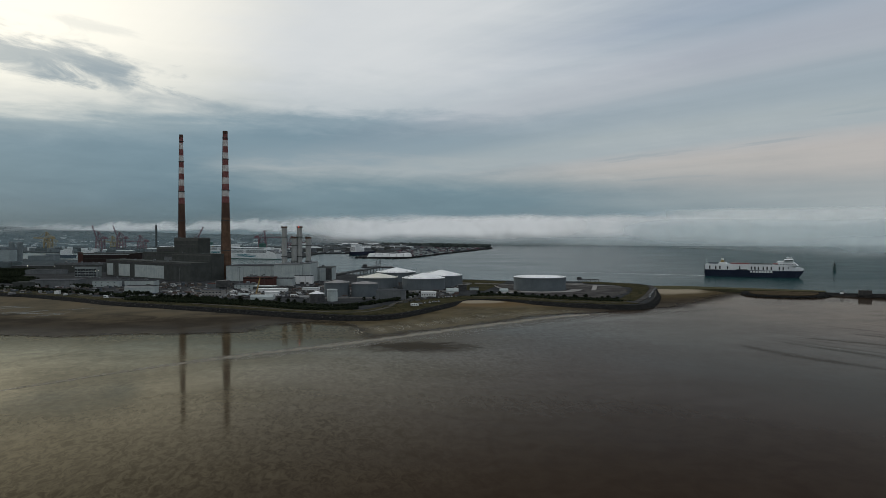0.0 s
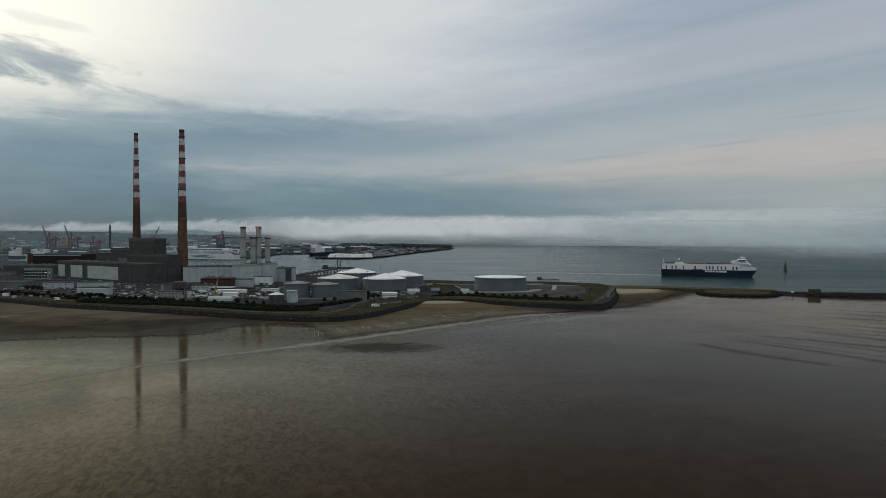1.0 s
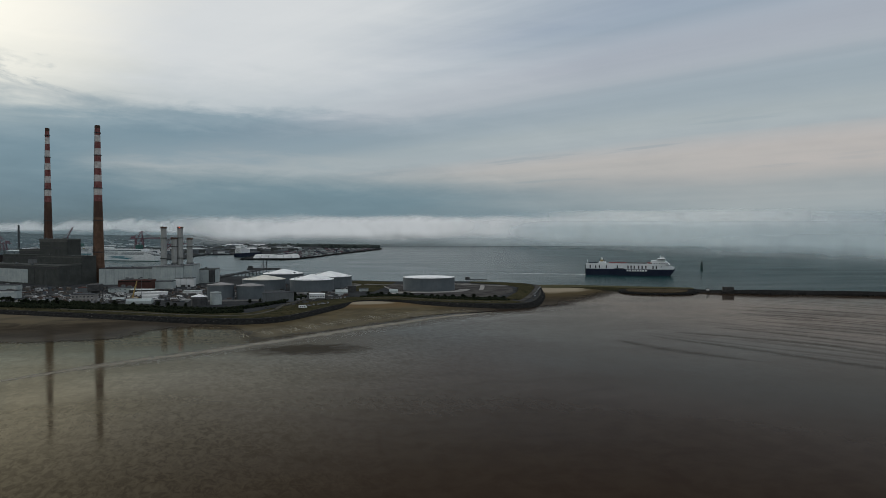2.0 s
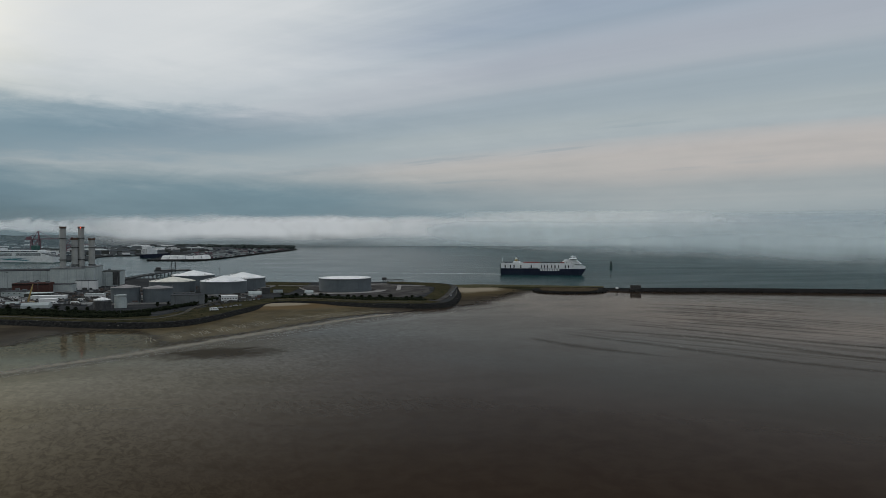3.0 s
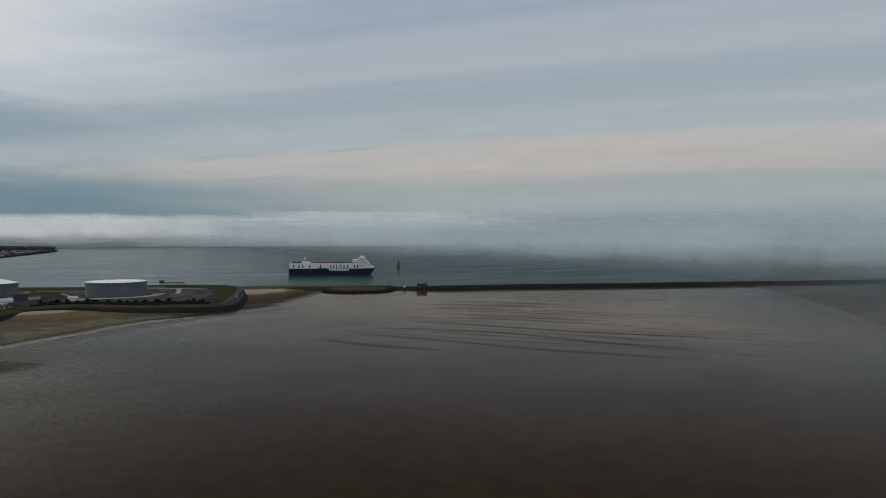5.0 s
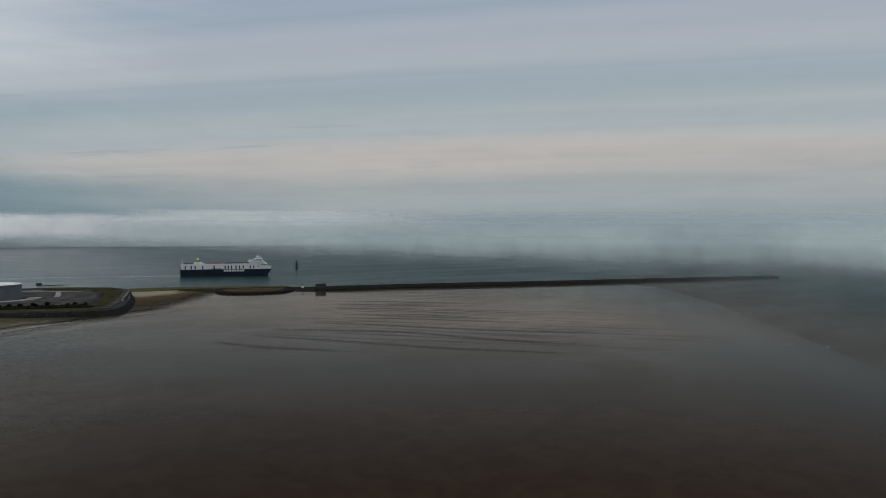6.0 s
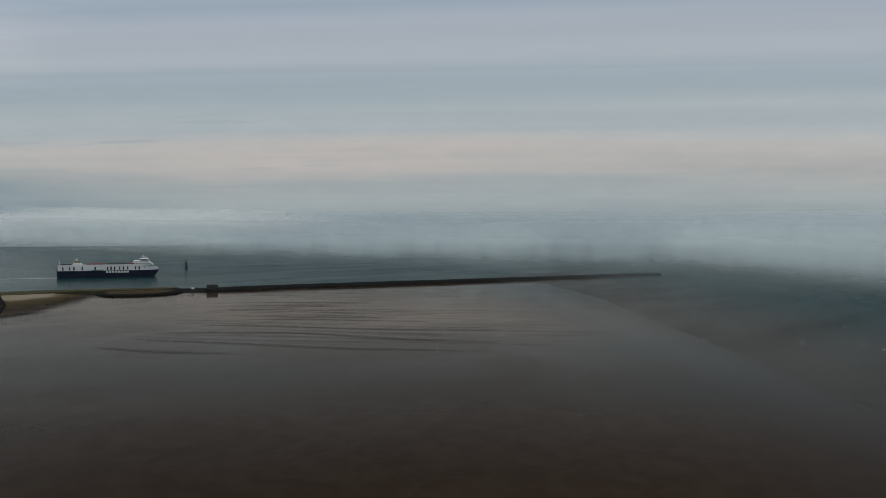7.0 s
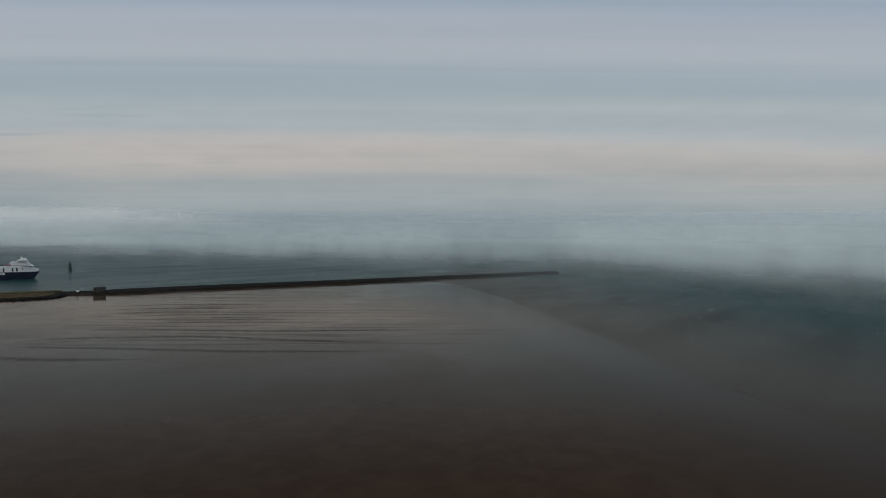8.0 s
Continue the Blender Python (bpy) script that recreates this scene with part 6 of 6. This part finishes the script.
# ---- port cranes ----
def gantry(x, y, turn, tall, boom_up, mat_, label):
    g = thing("gantry_crane", pose(x, y, 3.5, 0, 0, turn), label, "crane", "port cranes")
    for u in (-13, 13):
        for v in (-9, 9):
            part("leg", beam((u, v, 0), (u * 0.8, v, tall), 3.0), mat_, g)
        part("cross_beam", beam((u * 0.9, -9, tall * 0.45), (u * 0.9, 9, tall * 0.45), 2.4), mat_, g)
        part("brace", beam((u, -9, 0), (u * 0.9, 9, tall * 0.45), 1.6), mat_, g)
        part("brace", beam((u * 0.9, 9, tall * 0.45), (u * 0.8, -9, tall), 1.6), mat_, g)
    for v in (-4, 4):
        part("girder", beam((-30, v, tall), (16, v, tall), 3.2), mat_, g)
    for v in (-9, 9):
        part("portal_beam", beam((-13, v, tall * 0.45), (13, v, tall * 0.45), 2.4), mat_, g)
        part("portal_beam", beam((-12, v, tall), (12, v, tall), 2.4), mat_, g)
        part("brace", beam((-13, v, tall * 0.45), (11, v, tall), 1.6), mat_, g)
    part("machine_house", slab(-26, -12, -4, 4, tall + 1, tall + 8, edge=0.5), mat_, g)
    part("trolley_cab", slab(4, 8, -2, 2, tall - 5, tall - 1.6, edge=0.3), WHITE, g)
    apex = (8, 0, tall + 26)
    part("frame", beam((10, -7, tall), apex, 2.2), mat_, g)
    part("frame", beam((10, 7, tall), apex, 2.2), mat_, g)
    part("frame", beam((-8, 0, tall), apex, 1.8), mat_, g)
    part("tie", beam((-24, 0, tall + 2), apex, 1.2), mat_, g)
    foot, tip = Vector((16, 0, tall)), Vector((34, 0, tall + 48) if boom_up else (66, 0, tall + 1))
    lattice = bmesh.new()
    off = (tip - foot).normalized().cross(Vector((0, 1, 0))) * 3.0
    for k in range(9):
        a, b_ = foot.lerp(tip, k / 9), foot.lerp(tip, (k + 1) / 9)
        beam(a, b_, 1.5, lattice)
        beam(a + off, b_ + off, 1.2, lattice)
        beam(a, b_ + off, 0.8, lattice)
    part("boom", lattice, mat_, g, "lattice boom")
    part("tie", beam(apex, foot.lerp(tip, 0.66), 1.2), mat_, g)
    return g


gantry(-1250, 2615, 170, 46, True, CRANERED, "dark red quay gantry crane with its boom raised")
gantry(-1185, 2640, 170, 46, True, CRANERED, "dark red quay gantry crane with its boom raised")
gantry(-1130, 2690, 170, 34, False, CRANERED, "dark red yard gantry crane with its boom level")
gantry(-640, 2540, 0, 50, False, CRANERED, "dark red quay gantry crane with its boom level")
gantry(-560, 2620, 0, 30, False, CRANERED, "dark red yard gantry crane with its boom level")
gantry(-1520, 2760, 170, 46, False, YELLOW, "yellow quay gantry crane")
gantry(-1330, 2900, 170, 30, False, YELLOW, "yellow yard gantry crane")
gantry(-1690, 3100, 170, 30, False, YELLOW, "yellow yard gantry crane")
luff = thing("luffing_crane", pose(-735, 2120, 3.5), "slender red luffing harbour crane", "crane", "port cranes")
part("tower", beam((0, 0, 0), (0, 0, 34), 4), CRANERED, luff)
part("boom", beam((0, 0, 32), (26, 0, 84), 2.4), CRANERED, luff)
part("tie", beam((-6, 0, 46), (22, 0, 78), 0.8), CRANERED, luff)
part("cab", slab(-9, 4, -3, 3, 32, 40, edge=0.5), CRANERED, luff)
mill = thing("chimney", pose(-1080, 2700, 3.5), "plain dark brown works chimney", "chimney")
part("shaft", lathe([(4.2, 0), (3.2, 96)], 20), BROWN, mill)
part("rim", lathe([(3.6, 94), (3.6, 97), (2.8, 97)], 20), STEEL, mill)

# covered stockpile on the outer quay
pile = thing("covered_stockpile", pose(-150, 2020, 3.5), "long flat-topped stockpile under white sheeting", "stockpile")
SHEET = surf("dirty white sheeting", (0.40, 0.42, 0.42), (0.60, 0.61, 0.60), 9, 0.6, 0.4)
lo, hi = [], []
for k in range(7):
    u = -62 + 124 * k / 6
    h = 8.2 + 1.2 * math.sin(k * 1.3)
    bm = bmesh.new() if k else None
    row = [(u, -26 + 1.2 * math.sin(k), 0.0), (u * 0.93, -13, h), (u * 0.93, 10, h + 0.8), (u, 24, 0.0)]
    if k:
        a = [bm.verts.new(p) for p in hi]
        c = [bm.verts.new(p) for p in row]
        for j in range(3):
            bm.faces.new((a[j], c[j], c[j + 1], a[j + 1]))
        if k == 1:
            bm.faces.new(a)
        if k == 6:
            bm.faces.new(c[::-1])
        part("sheet", bm, SHEET, pile, "white plastic sheet")
        part("seam", beam((hi[0][0], hi[0][1] - 0.2, 0.4), (hi[1][0], hi[1][1] - 0.3, hi[1][2] + 0.2), 0.7), STEEL, pile, "dark row of weights")
    hi = row


# ---- port sheds, stacked boxes and trailers ----
def port_shed(x, y, wd, dp, h, turn, wall, roof, label):
    s = thing("port_shed", pose(x, y, 3.5, 0, 0, turn), label, "shed", "port sheds")
    part("wall", slab(-wd / 2, wd / 2, -dp / 2, dp / 2, 0, h), wall, s)
    bm = bmesh.new()
    a = [bm.verts.new((u, v, z)) for u in (-wd / 2 - 0.5, wd / 2 + 0.5) for v, z in ((-dp / 2 - 0.5, h), (0, h + dp * 0.10), (dp / 2 + 0.5, h))]
    for f in ((0, 1, 4, 3), (1, 2, 5, 4), (0, 2, 1), (3, 4, 5), (0, 3, 5, 2)):
        bm.faces.new([a[i] for i in f])
    part("roof", bm, roof, s)
    part("door", slab(-3, 3, -dp / 2 - 0.2, -dp / 2 + 0.05, 0, h * 0.7), STEEL, s)


rng = random.Random(21)
made = 0
while made < 150:
    x = rng.uniform(-2150, -60)
    y = rng.uniform(2420, 4150)
    if y < 2420 + max(0.0, (-x - 1000) * 0.32) or y > 4300 + x * 0.1 or (x > -400 and y < 2500) or y < 2300 + (x + 500) * 1.6 or abs(x / y) > 0.66:
        continue
    shade = rng.random()
    port_shed(x, y, rng.uniform(22, 75), rng.uniform(18, 40), rng.uniform(5, 13), rng.uniform(-25, 15),
              PALE if shade > 0.75 else MIDGREY if shade > 0.4 else DARKCLAD if shade > 0.15 else BROWN, WHITE if shade > 0.86 else PALE if shade > 0.6 else ROOFGREY,
              "far port shed with a white roof" if shade > 0.86 else "far port shed with a grey roof")
    made += 1

boxes = {"pale": (PALE, bmesh.new()), "red": (CRANERED, bmesh.new()), "grey": (MIDGREY, bmesh.new()), "blue": (NAVY, bmesh.new())}
keys_ = list(boxes)
for _ in range(2300):
    f = rng.random()
    y = 2080 + 1300 * f ** 1.2
    x0_, x1_ = (-190 + (y - 2080) * 0.05, -60 + (y - 2080) * 0.21) if rng.random() < 0.55 else (-1000, -330)
    if x0_ == -1000:
        y += 330
    x = rng.uniform(x0_, x1_)
    if -420 < x < -225 and y < 2330 or (x > -225 and y < 2080):
        continue
    c = rng.choices(keys_, (5, 1.3, 5, 3))[0]
    ln, hh = rng.choice((6, 12, 13.6, 4.5)), rng.choice((2.6, 3.6, 1.6, 1.5))
    slab(x - ln / 2, x + ln / 2, y - 1.25, y + 1.25, 3.5, 3.5 + hh, boxes[c][1])
for c in keys_:
    mat_, bm = boxes[c]
    tagged(part("freight_boxes", bm, mat_), c + " containers and trailers parked in rows on the quay", "containers", "quay freight", "stuff")


# ---- parked cars, vans and yard clutter ----
def car_proto(x, y, turn, z=LAND):
    c = thing("car", pose(x, y, z, 0, 0, turn), "small parked car beside the yard", "car", "parked cars")
    part("body", slab(-2.1, 2.1, -0.85, 0.85, 0.35, 0.95, edge=0.15), CARPAINT, c)
    cab = slab(-1.3, 1.2, -0.75, 0.75, 0.95, 1.5, edge=0.22)
    part("cabin", cab, GLASS, c, "dark glazed cabin")
    for u in (-1.3, 1.3):
        for v in (-0.8, 0.8):
            part("wheel", lathe([(0.33, -0.1), (0.33, 0.1)], 12), RUBBER, c).matrix_local = pose(u, v, 0.33, 90)
    return c


first = car_proto(206, 716, 66, LAND + 0.45)
for x, y, t in ((212, 735, 68), (217, 749, 68), (222, 762, 70), (227, 776, 70), (231, 789, 70), (236, 802, 68), (241, 815, 68), (203, 706, 66)):
    copy_thing(first, pose(x + 1, y, LAND + 0.45, 0, 0, t))
rng = random.Random(9)
for row_x, row_y, n_, step_x, step_y in ((-470, 800, 9, 6.5, -3.4), (-400, 770, 10, 6.5, -3.2), (-330, 815, 9, 6.0, -0.6), (-300, 735, 10, 5.5, -3.0), (-150, 715, 9, 3.4, -1.0), (-20, 640, 5, 4.0, 5.0), (-4, 700, 5, 4.2, 3.5), (-190, 760, 6, 4.0, 0.2), (-260, 770, 9, 4.4, -0.8)):
    for k in range(n_):
        if rng.random() < 0.75:
            copy_thing(first, pose(row_x + k * step_x, row_y + k * step_y, LAND + 0.31 if row_x > -60 else LAND, 0, 0, rng.choice((90, 85, 8, 95))))


def van(x, y, turn, wd, label, z=LAND):
    v = thing("van", pose(x, y, z, 0, 0, turn), label, "van", "vans")
    part("body", slab(-wd / 2, wd / 2, -1.1, 1.1, 0.5, 2.7, edge=0.2), WHITE, v)
    part("nose", slab(wd / 2, wd / 2 + 1.0, -1.0, 1.0, 0.5, 1.6, edge=0.2), WHITE, v)
    for u in (-wd * 0.3, 0, wd * 0.3):
        part("window", slab(u - 0.5, u + 0.5, -1.14, -1.05, 1.5, 2.2), GLASS, v)
    for u in (-wd * 0.3, wd * 0.4):
        for s in (-1, 1):
            part("wheel", lathe([(0.4, -0.12), (0.4, 0.12)], 12), RUBBER, v).matrix_local = pose(u, s, 0.4, 90)


van(-25, 620, 12, 6.0, "white camper van parked on the shore track", LAND + 0.32)
van(-330, 700, -30, 5.0, "white van parked on the shore road", LAND + 0.32)
for k in range(9):
    van(rng.uniform(-300, -130), rng.uniform(700, 790), rng.uniform(-20, 20), rng.uniform(4.5, 7.5), "white van parked in the works yard")


def goods_mat():
    """Painted steel, timber and sheeting: each crate or cabin in a colour of its own."""
    mt = bpy.data.materials.new("mixed yard goods")
    mt.use_nodes = True
    n = Tree(mt.node_tree)
    r = n.node("ShaderNodeNewGeometry").outputs["Random Per Island"]
    tones = ((0.035, 0.036, 0.038), (0.075, 0.070, 0.064), (0.24, 0.25, 0.25), (0.055, 0.070, 0.085), (0.085, 0.072, 0.058), (0.045, 0.043, 0.040), (0.36, 0.37, 0.37), (0.075, 0.052, 0.045), (0.06, 0.062, 0.060), (0.14, 0.145, 0.15))
    pick = n.t.nodes.new("ShaderNodeValToRGB")
    pick.color_ramp.interpolation = "CONSTANT"
    stops = pick.color_ramp.elements
    while len(stops) < len(tones):
        stops.new(0.5)
    for k, c in enumerate(tones):
        stops[k].position, stops[k].color = k / len(tones), (*c, 1)
    n.put(pick.inputs[0], r)
    grime = n.noise(n.node("ShaderNodeTexCoord").outputs["Object"], 0.7, 5.0, 0.6)
    colour = n.mix(n.smooth(grime, 0.45, 0.75, 0.0, 0.6), pick.outputs[0], (0.05, 0.045, 0.04, 1))
    b = n.node("ShaderNodeBsdfPrincipled", Base_Color=colour, Roughness=0.75, Specular_IOR_Level=0.2)
    n.t.links.new(b.outputs[0], n.node("ShaderNodeOutputMaterial").inputs[0])
    return mt


verts, faces = [], []
BOX_FACES = ((0, 1, 3, 2), (4, 6, 7, 5), (0, 4, 5, 1), (2, 3, 7, 6), (1, 5, 7, 3), (0, 2, 6, 4))
for _ in range(1500):
    x = rng.uniform(-520, 20)
    y = rng.uniform(708, 905) - max(0.0, x + 60) * 0.2 + max(0.0, -x - 300) * 0.25
    if rng.random() < 0.45:
        x, y = rng.uniform(-290, -110), rng.uniform(700, 800)
    a, b_, h = rng.uniform(0.4, 2.6) ** 1.3 + 0.3, rng.uniform(0.5, 1.8), rng.uniform(0.5, 2.6)
    spin, o = radians(rng.choice((0, 0, -8, 14, -30, 60)) + rng.uniform(-4, 4)), len(verts)
    for u in (-a, a):
        for v in (-b_, b_):
            for z in (LAND - 0.1, LAND + h):
                verts.append((x + u * math.cos(spin) - v * math.sin(spin), y + u * math.sin(spin) + v * math.cos(spin), z))
    faces += [tuple(o + i for i in f) for f in BOX_FACES]
tagged(raw("yard_clutter", verts, faces, goods_mat()), "crates, skips and cabins strewn over the works yards", "yard goods", kind="stuff")

post = thing("yard_lamp", pose(-640, 1180, LAND), "lit floodlight on a slim steel post", "lamp post", "yard lamps")
part("post", lathe([(0.18, 0), (0.12, 10)], 8), STEEL, post)
part("head", slab(-0.6, 0.6, -0.4, 0.4, 9.9, 10.3), STEEL, post)
part("bulb", slab(-0.4, 0.4, -0.55, -0.42, 9.5, 10.0), YARD_LAMP, post, "lit white floodlight")
for x, y in ((-600, 1160), (-575, 1160), (-500, 1030), (-500, 1040), (-690, 1190), (-630, 1500)):
    copy_thing(post, pose(x, y, LAND))


# ---- trees, hedges and scrub ----
def tree_proto(x, y, seed, h):
    t = thing("tree", pose(x, y, LAND), "small dark windswept tree with an uneven crown", "tree", "shore trees")
    r = random.Random(seed)
    tr = lathe([(0.28, -0.3), (0.2, h * 0.3), (0.1, h * 0.62)], 8)
    for k in range(5):
        a = r.uniform(0, 6.28)
        beam((0, 0, h * (0.25 + 0.06 * k)), (math.cos(a) * h * 0.28, math.sin(a) * h * 0.28, h * (0.5 + 0.08 * k)), 0.12, tr)
    part("trunk", tr, BARK, t)
    verts, faces = [], []
    for _ in range(420):
        a, u = r.uniform(0, 6.28), r.random() ** 0.5
        z = r.uniform(0.28, 1.0)
        w_ = h * 0.42 * u * math.sin(math.pi * min(1, (z - 0.18) / 0.86)) ** 0.6 * (0.75 + 0.35 * math.sin(3 * a + seed))
        c = Vector((math.cos(a) * w_, math.sin(a) * w_, z * h))
        e1 = Vector((r.gauss(0, 1), r.gauss(0, 1), r.gauss(0, 1))).normalized() * r.uniform(0.25, 0.6)
        e2 = Vector((r.gauss(0, 1), r.gauss(0, 1), r.gauss(0, 1))).normalized() * r.uniform(0.25, 0.6)
        o = len(verts)
        verts += [tuple(c - e1), tuple(c + e2), tuple(c + e1), tuple(c - e2)]
        faces.append((o, o + 1, o + 2, o + 3))
    raw("crown", verts, faces, SCRUB, t)
    return t


protos = [tree_proto(-268, 683, 1, 6.5), tree_proto(-255, 680, 2, 5.2), tree_proto(-240, 676, 3, 7.5)]
rng = random.Random(33)
for a, b_, n_ in (((-290, 696), (-196, 668), 8), ((-196, 668), (-120, 634), 8), ((-420, 782), (-300, 712), 12), ((-75, 668), (-22, 748), 9), ((-560, 838), (-450, 800), 14), ((-330, 745), (-300, 738), 8), ((-450, 780), (-380, 748), 12)):
    for k in range(n_):
        f = (k + rng.uniform(0.1, 0.9)) / n_
        x, y = a[0] + (b_[0] - a[0]) * f, a[1] + (b_[1] - a[1]) * f
        t = copy_thing(protos[rng.randrange(3)], pose(x + rng.uniform(-2, 2), y + rng.uniform(-3, 3), LAND, 0, 0, rng.uniform(0, 360)))
        s = rng.uniform(0.5, 0.85)
        t.scale = (s * 1.15, s * 1.15, s)


def hedge(name, line, wd, h, label, seed):
    r = random.Random(seed)
    pts = smooth_path(line, 1.6)
    spots = []
    for p in pts:
        for _ in range(int(wd * 1.1)):
            rad_ = r.uniform(0.6, 1.4)
            spots.append((p.x + r.uniform(-wd, wd) * 0.5, p.y + r.uniform(-wd, wd) * 0.5, LAND + r.uniform(0.2, h), rad_))
    return tagged(lumps(name, spots, SCRUB, 0.85, 0.4, seed), label, "hedge", kind="stuff")


hedge("hedge", [(-300, 694), (-252, 674), (-167, 645), (-104, 610)], 7, 3.0, "dark dense scrub hedge behind the grass bank", 41)
hedge("hedge", [(-300, 684), (-252, 664), (-167, 631), (-106, 596), (-76, 600)], 12, 2.2, "dark wide bramble hedge on the landward side of the bank", 51)
hedge("hedge", [(-104, 612), (-80, 622), (-50, 668), (-28, 726)], 6, 2.6, "dark dense scrub hedge beside the pipe store", 42)
hedge("hedge", [(-600, 850), (-500, 812), (-410, 778), (-320, 716)], 7, 2.6, "dark dense scrub along the shore road", 43)
tree_row = smooth_path([(34, 756), (52, 748), (70, 736), (98, 718), (130, 704), (168, 690)], 1.0)
for k in range(19):
    p = tree_row[int((k + rng.uniform(0.15, 0.85)) / 19 * (len(tree_row) - 1))]
    t = copy_thing(protos[rng.randrange(3)], pose(p.x + rng.uniform(-1.5, 1.5), p.y + rng.uniform(-2, 2), LAND, 0, 0, rng.uniform(0, 360)))
    s = rng.uniform(0.55, 0.9)
    t.scale = (s * 1.3, s * 1.3, s * 0.7)
hedge("hedge", [(40, 752), (66, 738), (98, 716), (130, 702), (166, 688)], 5, 0.7, "low dark ragged scrub between the tank and the shore", 49)
hedge("hedge", [(30, 726), (64, 730), (110, 692), (165, 668)], 5, 1.2, "low dark scrub along the shore path", 44)
hedge("hedge", [(-486, 856), (-464, 868), (-440, 856), (-414, 838)], 7, 3.6, "dark bushes in front of the depot sheds", 61)
hedge("hedge", [(-326, 732), (-308, 740)], 6, 3.8, "dark bushes before the pale house", 62)
hedge("hedge", [(-276, 694), (-250, 684), (-214, 668)], 8, 4.2, "dark overgrown bushes behind the bank", 63)
hedge("hedge", [(-640, 1060), (-604, 1000), (-580, 955)], 26, 8.0, "dark trees on waste ground by the depot", 64)
hedge("hedge", [(-900, 960), (-740, 920), (-620, 880)], 22, 6.0, "dark trees behind the western shore", 45)
hedge("hedge", [(-760, 1080), (-640, 1020), (-560, 960)], 26, 5.0, "dark scrub on waste ground", 46)
spots = []
for line, spread, n_ in (([(-330, 690), (-252, 652), (-154, 598), (-98, 570), (-62, 560), (-40, 580), (-22, 640)], 9, 520), ([(-45, 600), (-34, 650), (-14, 700), (20, 722), (60, 718)], 16, 420),
                         ([(60, 712), (111, 672), (158, 650), (172, 652)], 10, 300), ([(176, 676), (206, 760), (226, 830), (240, 880), (205, 925)], 14, 420)):
    pts = smooth_path(line, 3.0)
    for _ in range(n_):
        p = rng.choice(pts)
        spots.append((p.x + rng.gauss(0, spread * 0.5), p.y + rng.gauss(0, spread * 0.5), LAND + 0.25, rng.uniform(0.3, 0.8)))
tagged(lumps("grass_tufts", spots, surf("rank grass", (0.016, 0.018, 0.010), (0.060, 0.050, 0.026), 5, 0.95, 0.4, each=0.5), 0.6, 0.4, 60), "dark and straw-coloured tufts on the rough bank", "grass", kind="stuff")
spots = []
for _ in range(900):
    f = rng.random()
    x, y = -330 + 540 * f + rng.uniform(-8, 8), 3900 - 560 * f + rng.uniform(-25, 25)
    spots.append((x, y, 3.5 + rng.uniform(1, 12), rng.uniform(5, 9)))
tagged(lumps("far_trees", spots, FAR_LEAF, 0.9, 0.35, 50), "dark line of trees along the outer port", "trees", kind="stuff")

hedge("hedge", [(-900, 1240), (-760, 1200), (-680, 1180)], 24, 6.0, "dark scrub on waste ground near the river", 47)
hedge("hedge", [(-700, 985), (-600, 940), (-520, 905)], 16, 5.5, "dark trees behind the depot sheds", 48)
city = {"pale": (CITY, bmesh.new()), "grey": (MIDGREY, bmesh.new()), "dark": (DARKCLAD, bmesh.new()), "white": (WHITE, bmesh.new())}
for _ in range(2700):
    d, a = rng.uniform(2550, 4350), radians(rng.uniform(-36, -3))
    x, y = d * math.sin(a), d * math.cos(a)
    if y < 2480 + max(0.0, (-x - 1000) * 0.32) or y > 4200 + x * 0.02 or y < 2300 + (x + 500) * 1.6:
        continue
    c = rng.choices(list(city), (5, 5, 5, 1.8))[0]
    a_, b_, h = rng.uniform(3, 20), rng.uniform(4, 10), rng.uniform(3, 13)
    slab(x - a_, x + a_, y - b_, y + b_, 3.4, 3.5 + h, city[c][1])
for _ in range(2600):
    d, deg = rng.uniform(4370, 4840), rng.uniform(-38, -2)
    t_ = (d - 4350) / 500
    z = hill_top(deg) * (0.9 * t_ if t_ < 0.5 else 0.45 + 1.1 * (t_ - 0.5))
    x, y = d * math.sin(radians(deg)), d * math.cos(radians(deg))
    c = rng.choices(list(city), (3, 5, 10, 0.25))[0]
    a_, b_, h = rng.uniform(2.5, 9), rng.uniform(3, 6), rng.uniform(1.0, 3.4)
    if rng.random() < 0.22 and t_ < 0.6:
        c = rng.choices(list(city), (5, 3, 1, 2.2))[0]
        a_, b_, h = rng.uniform(10, 34), rng.uniform(6, 12), rng.uniform(3.5, 7.5)
    slab(x - a_, x + a_, y - b_, y + b_, z - 8, z + h, city[c][1])
for c, (mat_, bm) in city.items():
    tagged(part("far_city", bm, mat_), c + " roofs and blocks of the far city and docks", "city", "far city blocks", "stuff")

# whitecaps on the open water
verts, faces = [], []
rng = random.Random(70)
for _ in range(520):
    a, d = radians(rng.gauss(78, 6)), rng.uniform(480, 960)
    x, y = d * math.sin(a), d * math.cos(a)
    ln, tk = rng.uniform(0.3, 1.25) ** 3 + 0.25, rng.uniform(0.05, 0.15)
    o = len(verts)
    for s, v in ((-1, 0), (-0.4, -1), (0.5, -0.7), (1, 0.2), (0.3, 0.8)):
        verts.append((x + s * ln * 0.45 + v * tk, y - s * ln * 0.85 + v * tk * 0.6, 0.07))
    faces.append((o, o + 1, o + 2, o + 3, o + 4))
tagged(raw("whitecaps", verts, faces, FOAM), "small white wave crests on open water", "foam", kind="stuff")
